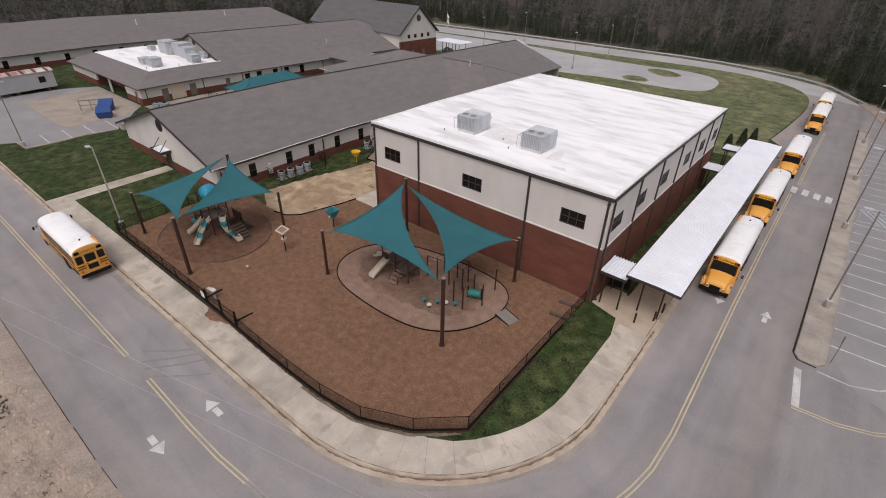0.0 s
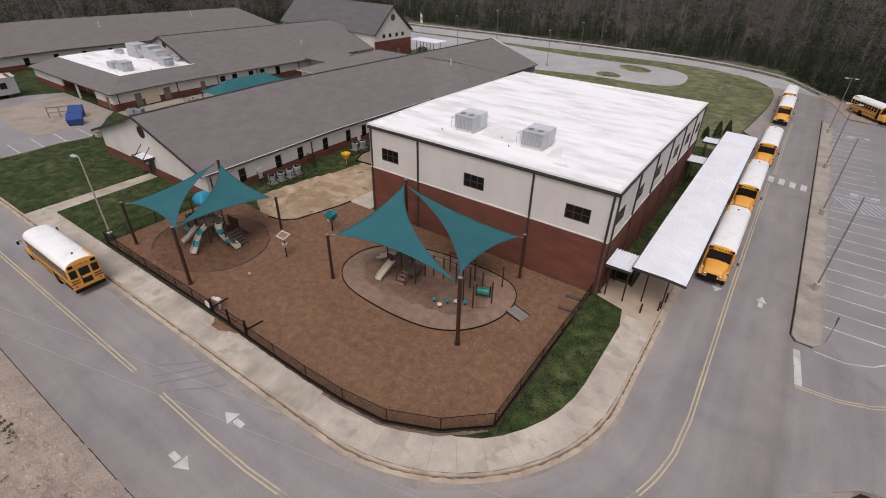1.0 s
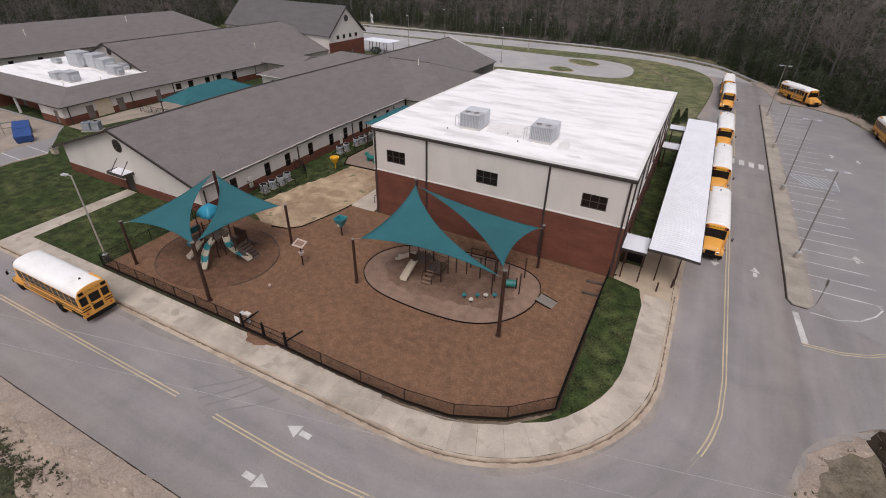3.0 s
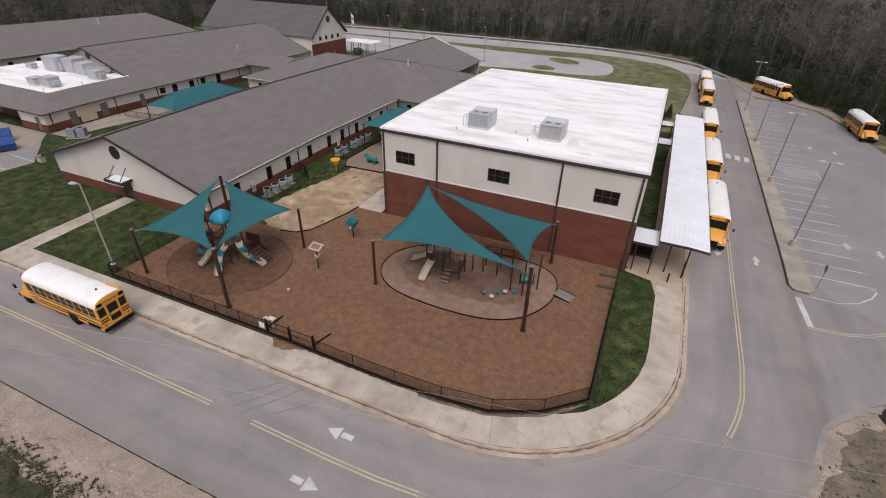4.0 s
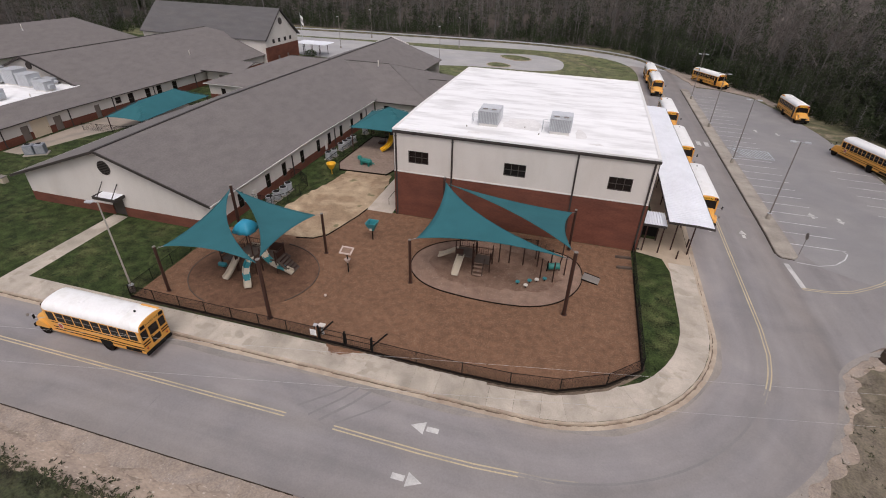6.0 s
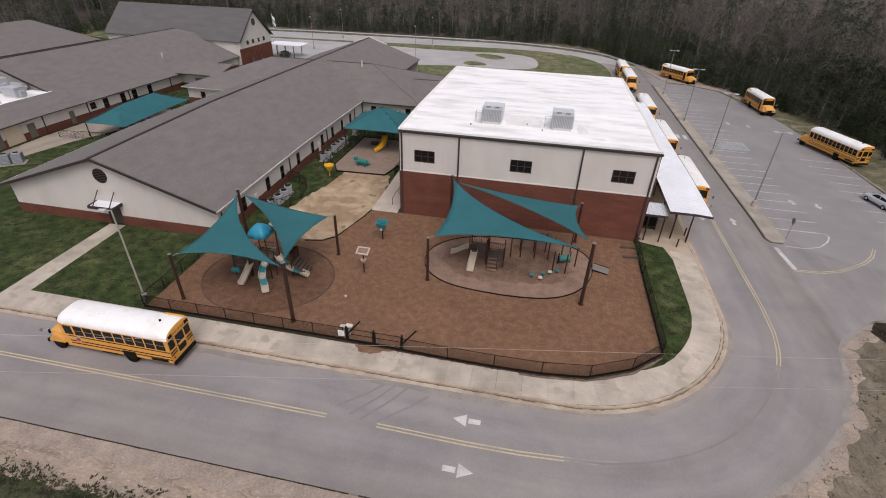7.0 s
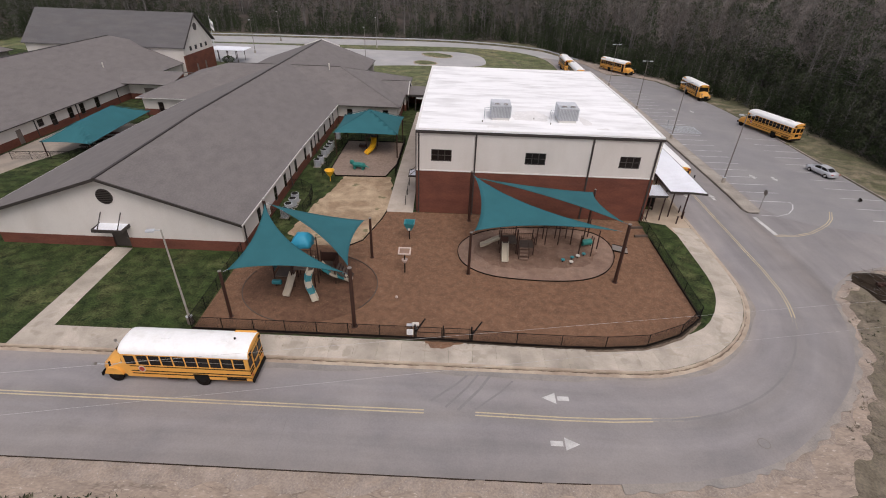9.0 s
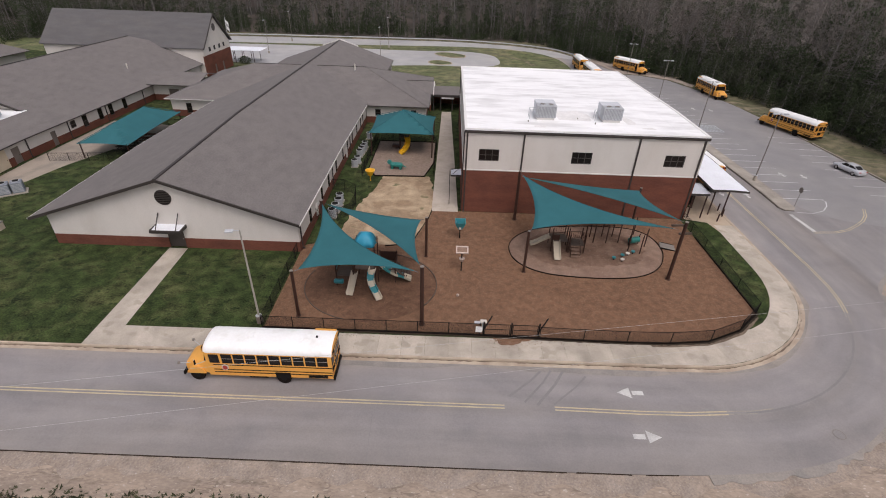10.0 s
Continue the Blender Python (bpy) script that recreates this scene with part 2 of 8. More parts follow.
M["brick"] = mat("red_brick", (0.150, 0.056, 0.037), 0.9, scale=0.35, fine=5, vary=0.26, bump=0.3, second=(0.116, 0.046, 0.032), second_scale=0.25, stretch=(1, 1, 3), gloss=0.2)
M["stucco"] = mat("cream_wall_panel", (0.585, 0.55, 0.51), 0.85, scale=0.4, fine=14, vary=0.07, bump=0.1, second=(0.53, 0.49, 0.445), second_scale=0.3, second_at=0.58, stretch=(1, 1, 0.4))
M["shingle"] = mat("asphalt_shingles", (0.151, 0.137, 0.131), 0.9, scale=0.5, fine=4.0, vary=0.18, bump=0.5, second=(0.160, 0.145, 0.137), second_scale=0.3, stretch=(1, 1, 5))
M["charcoal_shingle"] = mat("charcoal_shingles", (0.100, 0.096, 0.098), 0.9, scale=0.25, fine=4.0, vary=0.2, bump=0.5, second=(0.112, 0.105, 0.103), second_scale=0.2, stretch=(1, 1, 5))
M["membrane"] = mat("white_roof_membrane", (0.875, 0.875, 0.875), 0.6, scale=0.3, fine=2.2, vary=0.06, bump=0.05, second=(0.67, 0.665, 0.66), second_scale=0.7, second_at=0.565, soft=0.10, stretch=(0.22, 0.8, 1))
M["trim"] = mat("dark_brown_trim", (0.035, 0.028, 0.025), 0.6, scale=2, fine=30, vary=0.15, bump=0.05)
M["white_trim"] = mat("white_trim", (0.62, 0.60, 0.57), 0.6, scale=2, fine=30, vary=0.08, bump=0.05)
M["glass"] = mat("dark_window_glass", (0.014, 0.011, 0.010), 0.2, scale=0.6, fine=3, vary=0.3, bump=0.02)
M["glass"].node_tree.nodes["Principled BSDF"].inputs["Specular IOR Level"].default_value = 0.25
M["frame"] = mat("bronze_window_frame", (0.05, 0.04, 0.035), 0.5, scale=3, fine=30, vary=0.1, bump=0.03)
M["door"] = mat("grey_brown_door", (0.16, 0.13, 0.11), 0.6, scale=1.5, fine=20, vary=0.12, bump=0.05)
M["tan_door"] = mat("tan_roller_door", (0.60, 0.50, 0.365), 0.6, scale=1.5, fine=20, vary=0.08, bump=0.05)
M["galv"] = mat("galvanised_metal", (0.45, 0.465, 0.485), 0.5, 0.15, scale=1.5, fine=12, vary=0.16, bump=0.05)
M["drum_grey"] = mat("grey_condenser_casing", (0.33, 0.345, 0.36), 0.55, 0.1, scale=1.5, fine=12, vary=0.14, bump=0.05)
M["chiller_blue"] = mat("grey_blue_cooler_casing", (0.20, 0.22, 0.25), 0.55, 0.1, scale=1.5, fine=12, vary=0.18, bump=0.05)
M["cabinet_grey"] = mat("pale_grey_cabinet", (0.56, 0.58, 0.61), 0.5, 0.1, scale=1.2, fine=10, vary=0.12, bump=0.04)
M["roof_stain"] = mat("damp_stained_membrane", (0.70, 0.685, 0.67), 0.65, scale=0.5, fine=4, vary=0.12, bump=0.05, second=(0.80, 0.79, 0.78), second_scale=0.9, second_at=0.52, soft=0.2)
M["rooftin"] = mat("white_metal_roofing", (0.78, 0.80, 0.84), 0.5, 0.1, scale=0.5, fine=6, vary=0.10, bump=0.05)
M["teal"] = mat("teal_shade_cloth", (0.027, 0.121, 0.139), 0.85, scale=0.5, fine=30, vary=0.14, bump=0.15, gloss=0.2)
M["post"] = mat("brown_painted_steel", (0.044, 0.020, 0.014), 0.6, scale=2, fine=25, vary=0.15, bump=0.05, gloss=0.3)
M["black"] = mat("black_painted_steel", (0.008, 0.007, 0.0065), 0.75, scale=4, fine=30, vary=0.2, bump=0.03, gloss=0.15)
M["rubber"] = mat("black_rubber", (0.012, 0.009, 0.0075), 0.95, scale=4, fine=20, vary=0.3, bump=0.1, gloss=0.08)
M["bus"] = mat("school_bus_yellow", (0.72, 0.350, 0.070), 0.42, scale=0.8, fine=6, vary=0.07, bump=0.02, gloss=0.35)
M["bus_white"] = mat("white_bus_roof", (0.84, 0.84, 0.83), 0.45, scale=0.8, fine=5, vary=0.05, bump=0.02, second=(0.74, 0.73, 0.70), second_scale=0.9, second_at=0.62)
M["chrome"] = mat("bright_metal", (0.5, 0.5, 0.5), 0.25, 0.9, vary=0.1, bump=0.02)
M["red"] = mat("red_lens", (0.35, 0.02, 0.015), 0.3, vary=0.1, bump=0.0)
M["amber"] = mat("amber_lens", (0.7, 0.22, 0.02), 0.3, vary=0.1, bump=0.0)
M["yellow_line"] = mat("worn_yellow_road_paint", (0.53, 0.44, 0.285), 0.85, scale=1.0, fine=10, vary=0.22, second=(0.36, 0.31, 0.225), second_scale=0.5, second_at=0.58)
M["faded_yellow"] = mat("worn_off_yellow_paint", (0.36, 0.32, 0.26), 0.85, scale=1.0, fine=10, vary=0.2, second=(0.26, 0.245, 0.225), second_scale=0.6, second_at=0.5)
M["white_line"] = mat("worn_white_road_paint", (0.56, 0.55, 0.53), 0.85, scale=1.0, fine=12, vary=0.15, second=(0.38, 0.37, 0.36), second_scale=0.9, second_at=0.58)
M["thin_line"] = mat("faded_stall_paint", (0.60, 0.60, 0.60), 0.85, scale=1.0, fine=8, vary=0.2, second=(0.40, 0.395, 0.39), second_scale=0.8, second_at=0.52)
M["bay_paint"] = mat("bluish_bay_paint", (0.44, 0.48, 0.51), 0.85, scale=1.0, fine=8, vary=0.2, second=(0.31, 0.33, 0.345), second_scale=0.8, second_at=0.56)
M["slide_tan"] = mat("beige_plastic", (0.44, 0.38, 0.295), 0.45, scale=1, fine=20, vary=0.08, bump=0.02)
M["slide_teal"] = mat("turquoise_plastic", (0.022, 0.185, 0.21), 0.4, scale=1, fine=20, vary=0.08, bump=0.02)
M["sky_blue"] = mat("bright_blue_plastic", (0.022, 0.225, 0.335), 0.45, scale=1, fine=20, vary=0.08, bump=0.02, gloss=0.3)
M["green_plastic"] = mat("green_plastic", (0.012, 0.165, 0.140), 0.4, scale=1, fine=20, vary=0.08, bump=0.02)
M["yellow_plastic"] = mat("yellow_plastic", (0.72, 0.40, 0.02), 0.4, scale=1, fine=20, vary=0.08, bump=0.02)
M["faded_plastic"] = mat("faded_pinkish_plastic", (0.50, 0.40, 0.345), 0.55, scale=1, fine=20, vary=0.12, bump=0.02)
M["white_plastic"] = mat("off_white_plastic", (0.60, 0.56, 0.50), 0.45, scale=1, fine=20, vary=0.08, bump=0.02)
M["blue"] = mat("blue_dumpster_paint", (0.014, 0.055, 0.20), 0.5, scale=1.5, fine=10, vary=0.2, bump=0.05)
M["bark"] = mat("grey_bark", (0.140, 0.130, 0.124), 0.95, scale=0.4, fine=4, vary=0.45, bump=0.3)
M["pine"] = mat("pine_needles", (0.047, 0.060, 0.033), 0.95, scale=0.12, fine=2, vary=0.45, bump=0.0, second=(0.054, 0.058, 0.038), second_scale=0.08, second_at=0.56, gloss=0.15)
M["twig"] = mat("bare_twigs", (0.172, 0.152, 0.140), 0.95, scale=0.1, fine=2, vary=0.35, bump=0.0, second=(0.110, 0.092, 0.083), second_scale=0.06, gloss=0.15)
M["bushleaf"] = mat("dark_evergreen_leaves", (0.036, 0.050, 0.023), 0.95, scale=0.2, fine=3, vary=0.45, bump=0.0, gloss=0.15)
M["leaf_litter"] = mat("leaf_litter", (0.075, 0.060, 0.050), 0.95, scale=0.3, fine=3, vary=0.45, bump=0.5, second=(0.026, 0.025, 0.018), second_scale=0.1)
M["wood"] = mat("weathered_timber", (0.085, 0.062, 0.048), 0.9, scale=2, fine=20, vary=0.3, bump=0.2)
M["silver"] = mat("silver_car_paint", (0.60, 0.61, 0.63), 0.3, 0.4, vary=0.05, bump=0.0, coat=0.5)
M["sign_white"] = mat("white_sign", (0.75, 0.74, 0.72), 0.5, vary=0.05, bump=0.0)
M["rust"] = mat("rusty_white_sheet", (0.55, 0.52, 0.50), 0.7, scale=1, fine=8, vary=0.15, second=(0.25, 0.10, 0.07), second_scale=0.7, second_at=0.55, stretch=(1, 0.2, 1))
M["soil"] = mat("dark_planting_soil", (0.038, 0.028, 0.020), 0.95, scale=1, fine=8, vary=0.4, bump=0.6, gloss=0.1)
M["apron"] = mat("tan_concrete", (0.43, 0.345, 0.255), 0.9, scale=0.5, fine=10, vary=0.15, bump=0.15, second=(0.34, 0.27, 0.20), second_scale=0.3)
M["pole"] = mat("weathered_lamp_pole", (0.20, 0.18, 0.16), 0.6, 0.1, scale=1.5, fine=15, vary=0.15, bump=0.03)
M["lamp_tan"] = mat("tan_grey_lamp_pole", (0.33, 0.31, 0.27), 0.6, 0.1, scale=1.5, fine=15, vary=0.15, bump=0.03)
M["cable"] = mat("pale_cable", (0.45, 0.44, 0.43), 0.7, vary=0.05, bump=0.0)
M["silt"] = mat("brown_ground_strip", (0.120, 0.088, 0.062), 0.95, scale=2, fine=9, vary=0.4, bump=0.4, second=(0.20, 0.15, 0.11), second_scale=0.8)
M["wall_grey"] = mat("grey_trailer_wall", (0.33, 0.33, 0.33), 0.7, scale=0.7, fine=8, vary=0.1)


# ---- mesh helpers ----
def part(name, bm, material, parent=None, label="", smooth=False, on_site=False, two_sided=0.0):
    """One mesh object from a bmesh, under a thing or a part."""
    if on_site:
        settle(bm)
    me = bpy.data.meshes.new(name)
    bm.normal_update()
    bm.to_mesh(me)
    bm.free()
    me.materials.append(material if not isinstance(material, str) else M[material])
    if smooth:
        me.polygons.foreach_set("use_smooth", [True] * len(me.polygons))
    ob = new(name, me)
    ob.parent = parent
    if two_sided:
        mod = ob.modifiers.new("thickness", "SOLIDIFY")
        mod.thickness = two_sided
    return tagged(ob, label)


def thing(name, label, category, at=(0, 0, 0), rz=0.0, group="", kind="", drop=True):
    ob = new(name)
    z = at[2] + (grade(at[0], at[1]) if drop else 0.0)
    ob.matrix_basis = pose(at[0], at[1], z, 0, 0, rz)
    return tagged(ob, label, category, group, kind)


def structure(name, bm, material, label, category, kind="structure", **k):
    return tagged(part(name, bm, material, None, on_site=True, **k), label, category, "", kind)


def box(bm, x0, y0, z0, x1, y1, z1, m=None, bevel=0.0):
    c = Matrix.LocRotScale(((x0 + x1) / 2, (y0 + y1) / 2, (z0 + z1) / 2), None, (abs(x1 - x0), abs(y1 - y0), abs(z1 - z0)))
    r = bmesh.ops.create_cube(bm, size=1.0, matrix=(m @ c) if m else c)
    if bevel:
        es = {e for v in r["verts"] for e in v.link_edges}
        bmesh.ops.bevel(bm, geom=list(es), offset=bevel, segments=1, affect="EDGES", profile=0.5)
    return bm


def tube(bm, p0, p1, r0, r1=None, n=8, caps=True):
    p0, p1 = Vector(p0), Vector(p1)
    r1 = r0 if r1 is None else r1
    q = (p1 - p0).to_track_quat("Z", "Y")
    rings = []
    for p, r in ((p0, r0), (p1, r1)):
        rings.append([bm.verts.new(p + q @ Vector((r * math.cos(6.28318 * i / n), r * math.sin(6.28318 * i / n), 0))) for i in range(n)])
    for i in range(n):
        bm.faces.new((rings[0][i], rings[0][(i + 1) % n], rings[1][(i + 1) % n], rings[1][i]))
    if caps:
        bm.faces.new(rings[0][::-1])
        bm.faces.new(rings[1])
    return bm


def pipe(bm, pts, r, n=6):
    """One bent round bar through all the points."""
    P = [Vector(p) for p in pts]
    rings, q = [], None
    for i, p in enumerate(P):
        d = (P[min(i + 1, len(P) - 1)] - P[max(i - 1, 0)]).normalized()
        q = d.to_track_quat("Z", "Y") if q is None else (q @ Vector((0, 0, 1))).rotation_difference(d) @ q
        rings.append([bm.verts.new(p + q @ Vector((r * math.cos(6.28318 * k / n), r * math.sin(6.28318 * k / n), 0))) for k in range(n)])
    for a, b in zip(rings, rings[1:]):
        for k in range(n):
            bm.faces.new((a[k], a[(k + 1) % n], b[(k + 1) % n], b[k]))
    bm.faces.new(rings[0][::-1]), bm.faces.new(rings[-1])
    return bm


def prism(bm, pts, z0, z1):
    """A plate with the outline pts between two heights."""
    lo, hi = [bm.verts.new((x, y, z0)) for x, y in pts], [bm.verts.new((x, y, z1)) for x, y in pts]
    n = len(pts)
    area = sum(pts[i][0] * pts[(i + 1) % n][1] - pts[(i + 1) % n][0] * pts[i][1] for i in range(n))
    if area < 0:
        lo.reverse(), hi.reverse()
    for i in range(n):
        bm.faces.new((lo[i], lo[(i + 1) % n], hi[(i + 1) % n], hi[i]))
    for a, b, c in tessellate_polygon([[Vector((v.co.x, v.co.y, 0)) for v in hi]]):
        if (hi[b].co - hi[a].co).cross(hi[c].co - hi[a].co).z < 0:
            b, c = c, b
        bm.faces.new((hi[a], hi[b], hi[c]))
        bm.faces.new((lo[c], lo[b], lo[a]))
    return bm


def sideways(pts, d):
    """The line pts moved d to its left."""
    out = []
    for i, p in enumerate(pts):
        a, b = Vector(pts[max(i - 1, 0)]), Vector(pts[min(i + 1, len(pts) - 1)])
        t = (b - a).normalized()
        out.append((p[0] - t.y * d, p[1] + t.x * d))
    return out


def band(bm, pts, d0, d1, z0, z1):
    """A strip along pts, from d0 to d1 to its left, between two heights."""
    a, b = sideways(pts, d0), sideways(pts, d1)
    for i in range(len(pts) - 1):
        quad = [a[i], a[i + 1], b[i + 1], b[i]]
        lo, hi = [bm.verts.new((x, y, z0)) for x, y in quad], [bm.verts.new((x, y, z1)) for x, y in quad]
        bm.faces.new(hi), bm.faces.new(lo[::-1])
        for k in range(4):
            bm.faces.new((lo[k], lo[(k + 1) % 4], hi[(k + 1) % 4], hi[k]))
    bmesh.ops.recalc_face_normals(bm, faces=bm.faces[:])
    return bm


def arc(cx, cy, rx, ry, a0, a1, n):
    return [(cx + rx * math.cos(radians(a0 + (a1 - a0) * i / n)), cy + ry * math.sin(radians(a0 + (a1 - a0) * i / n))) for i in range(n + 1)]


def walk_line(pts, step):
    """Points at even steps along a line, with the direction there in degrees."""
    out, left = [], 0.0
    for a, b in zip(pts, pts[1:]):
        a, b = Vector(a), Vector(b)
        d = (b - a).length
        while left <= d:
            p = a.lerp(b, left / d)
            out.append((p.x, p.y, math.degrees(math.atan2(b.y - a.y, b.x - a.x))))
            left += step
        left -= d
    return out


def nb():
    return bmesh.new()


def slab(bm, corners, t):
    """A plate of thickness t below a face in space."""
    vs = [Vector(c) for c in corners]
    nrm = (vs[1] - vs[0]).cross(vs[2] - vs[0]).normalized()
    if nrm.z < 0:
        vs.reverse()
        nrm = -nrm
    hi = [bm.verts.new(v) for v in vs]
    lo = [bm.verts.new(v - Vector((0, 0, t))) for v in vs]
    n = len(vs)
    bm.faces.new(hi), bm.faces.new(lo[::-1])
    for i in range(n):
        bm.faces.new((lo[i], lo[(i + 1) % n], hi[(i + 1) % n], hi[i]))
    return bm

# ---- ground, roads, pavements ----
ROAD = -0.15
KERB = [(-140, -24.75), (-60, -24.75), (-30, -24.75), (0, -24.75), (16.5, -24.75)] + arc(18.4, -10.8, 14.2, 13.95, -90, 0, 16)[1:] + [(32.6, 0), (32.6, 10), (32.6, 62)]
FAR_IN_ROUGH = [(30.6, 65), (31.3, 72), (32.6, 90), (32.6, 101), (31.2, 110), (28.0, 117), (22.5, 122.5), (16.3, 125.5), (7, 126.8), (-3.4, 126.8), (-29, 124), (-51, 122), (-90, 119), (-170, 112)]


def eased(pts, closed=False, times=2):
    """Corners of a line cut twice, so that it runs in curves."""
    for _ in range(times):
        q = [] if closed else [pts[0]]
        for a, b in zip(pts, pts[1:] + (pts[:1] if closed else [])):
            q += [(0.75 * a[0] + 0.25 * b[0], 0.75 * a[1] + 0.25 * b[1]), (0.25 * a[0] + 0.75 * b[0], 0.25 * a[1] + 0.75 * b[1])]
        pts = q if closed else q + [pts[-1]]
    return pts


FAR_IN = eased(FAR_IN_ROUGH)
OUTER = [(-140, -34), (-30, -33.9), (5, -34.1), (15, -34.0), (20, -33.6), (24, -32.7), (27.2, -31.4), (32, -28.0), (35.2, -25.2), (37.9, -22.1), (39.8, -18.8), (41.3, -14.9),
         (42.3, -11.6), (46.9, -8.0), (56, -5.2), (64.2, -4), (63.9, 6), (64.0, 20), (64.1, 34), (64.2, 46), (63.6, 58), (61.8, 72), (58, 86), (52, 91.5), (46.8, 92.5), (45.6, 99),
         (42.4, 111.8), (34.8, 123.8), (26, 130.5), (17.5, 134.6), (5, 138), (-7.4, 139), (-35, 137.8), (-69, 135.7), (-110, 131), (-170, 124)]
OUTER = eased(OUTER[:14]) + OUTER[14:]


def wander(pts, step, amp, seed):
    """An outline resampled at even steps, each point moved a little."""
    r = random.Random(seed)
    return eased([(x + r.uniform(-amp, amp), y + r.uniform(-amp, amp)) for x, y, _ in walk_line(pts + pts[:1], step)][:-1], True, 1)


bm = nb()
ring = [(-900, -500), (900, -500), (900, 1200), (-900, 1200)]
prism(bm, ring, -3.0, -0.22)
structure("ground", bm, "dirt", "bare earth and leaf litter reaching out under the woods", "ground")

bm = nb()
prism(bm, OUTER + FAR_IN[::-1] + KERB[::-1], -0.6, ROAD)
structure("road", bm, "asphalt", "worn grey asphalt driveway and car park with painted lines", "road")

bm = nb()
prism(bm, KERB[:] + FAR_IN + [(-170, -24.75)], -0.6, 0.0)
structure("lawn", bm, "grass", "short patchy winter lawn round the school", "lawn")

bm = nb()
prism(bm, [(-170, 108), (-90, 84), (-32, 80), (-20, 84), (-6, 62), (0, 50), (31, 50), (30.5, 65)] + [(x - 0.1, y - 0.06) for x, y in FAR_IN[1:-1]] + [(-169, 112)], -0.1, 0.006)
structure("grass_verge", bm, "verge", "yellowing verge grass beside the loop road", "grass")

bm = nb()
prism(bm, eased([(13.0, 101), (12.4, 96), (9.5, 92.6), (4, 91.0), (-8, 91.5), (-19, 88.6), (-30, 86), (-55, 84), (-80, 92), (-110, 104), (-110, 116), (-78, 117), (-45, 118.5), (-31, 115.5), (-8, 115.2), (0.5, 117.6), (8, 115), (12, 110)], True), -0.1, 0.016)
structure("loop_drive", bm, "sheen_drive", "asphalt turning loop and front car park, paled for sky sheen", "road")
LOOP_ISLAND = eased([(-7.6, 110.2), (-6.0, 113.0), (-3.0, 113.6), (0.6, 111.6), (3.0, 109.0), (2.6, 105.6), (-0.4, 104.0), (-4.0, 105.4)], True)
ENTRANCE_ISLAND = eased([(-8.6, 94.6), (-8.0, 98.2), (-5.4, 99.4), (-2.2, 97.4), (-1.0, 94.2), (-3.4, 92.3), (-6.2, 92.2)], True)
bm = nb()
prism(bm, LOOP_ISLAND, 0.0, 0.12)
structure("loop_island", bm, "verge", "rounded grass island in the turning loop", "grass")
bm = nb()
prism(bm, ENTRANCE_ISLAND, 0.0, 0.12)
structure("entrance_island", bm, "verge", "grass island with pale kerb in the loop", "grass")
bm = nb()
band(bm, LOOP_ISLAND + LOOP_ISLAND[:1], -0.25, 0.05, 0.0, 0.15)
band(bm, ENTRANCE_ISLAND + ENTRANCE_ISLAND[:1], -0.25, 0.05, 0.0, 0.15)
structure("loop_kerb", bm, "kerb", "pale concrete kerb of the loop islands", "kerb")
bm = nb()
band(bm, eased([(9.0, 116.4), (13.4, 112.7), (19.2, 106.2), (21.3, 101.3), (22.4, 96.0)]), -0.8, 0.8, -0.05, 0.010)
structure("worn_track", bm, "dry_verge", "pale worn vehicle track across the verge grass", "ground")
bm = nb()
prism(bm, [(16.6, 124.6), (19.4, 123.2), (21.6, 121.2), (22.4, 122.0), (19.8, 124.3), (16.8, 125.4)], -0.1, 0.05)
structure("drain_inlet", bm, "path", "pale concrete apron of a drain inlet beside the loop road", "pavement")

bm = nb()
prism(bm, [(63.5, 58), (64.1, 46), (64.0, 34), (63.9, 20), (63.8, 6), (64.1, -3.9), (76, -6), (80, 40), (76, 70), (66, 100), (50, 125), (40, 138), (10, 152), (-60, 150), (-170, 138), (-170, 124.5), (-110, 131.4), (-69, 136), (-35, 138.1), (-7.4, 139.3), (5, 138.3), (17.5, 134.9), (26, 130.8), (34.8, 124.2), (42.7, 112), (46, 99), (47, 92.7), (52, 91.7), (58.1, 86.2), (61.7, 72)], -0.6, -0.10)
structure("outer_verge", bm, "dry_verge", "rough grass strip between car park and woods", "grass")
bm = nb()
prism(bm, wander([(-140, -37.6), (-40, -37.6), (-8, -37.2), (-2, -37.8), (3, -39.2), (7, -42.5), (13, -44.5), (20, -49), (34, -60), (38, -90), (-140, -90)], 1.2, 0.6, 6), -0.5, -0.211)
structure("roadside_grass", bm, "rough_grass", "dark rough grass beyond the bare shoulder", "grass")
bm = nb()
prism(bm, wander([(27, -36.0), (33, -30.2), (36.9, -25.6), (39.8, -21.0), (42.4, -16.2), (43.6, -12.6), (47.4, -9.6), (54, -8.2), (64, -7), (75, -10), (82, -40), (80, -90), (38.5, -90), (35, -62), (29, -52), (25.5, -46), (25.0, -40)], 0.7, 0.45, 5), -0.5, -0.209)
structure("corner_scrub", bm, "scrub", "scrubby weeds and leaf litter at the road bend", "grass")

# gravel shoulder and sand washed along the gutter
def ragged(pts, d0, d1, wob, step, seed, z0, z1, name, material, label):
    """A strip along a line whose far edge wanders."""
    r = random.Random(seed)
    m = walk_line(pts, step)
    near, far = [], []
    for x, y, a in m:
        nx, ny = -math.sin(radians(a)), math.cos(radians(a))
        e = min(d1 + r.uniform(-wob, wob), d0 - 0.03)
        near.append((x + nx * d0, y + ny * d0))
        far.append((x + nx * e, y + ny * e))
    bm = nb()
    prism(bm, near + (eased(far) if step > 0.5 else far)[::-1], z0, z1)
    return structure(name, bm, material, label, "ground")


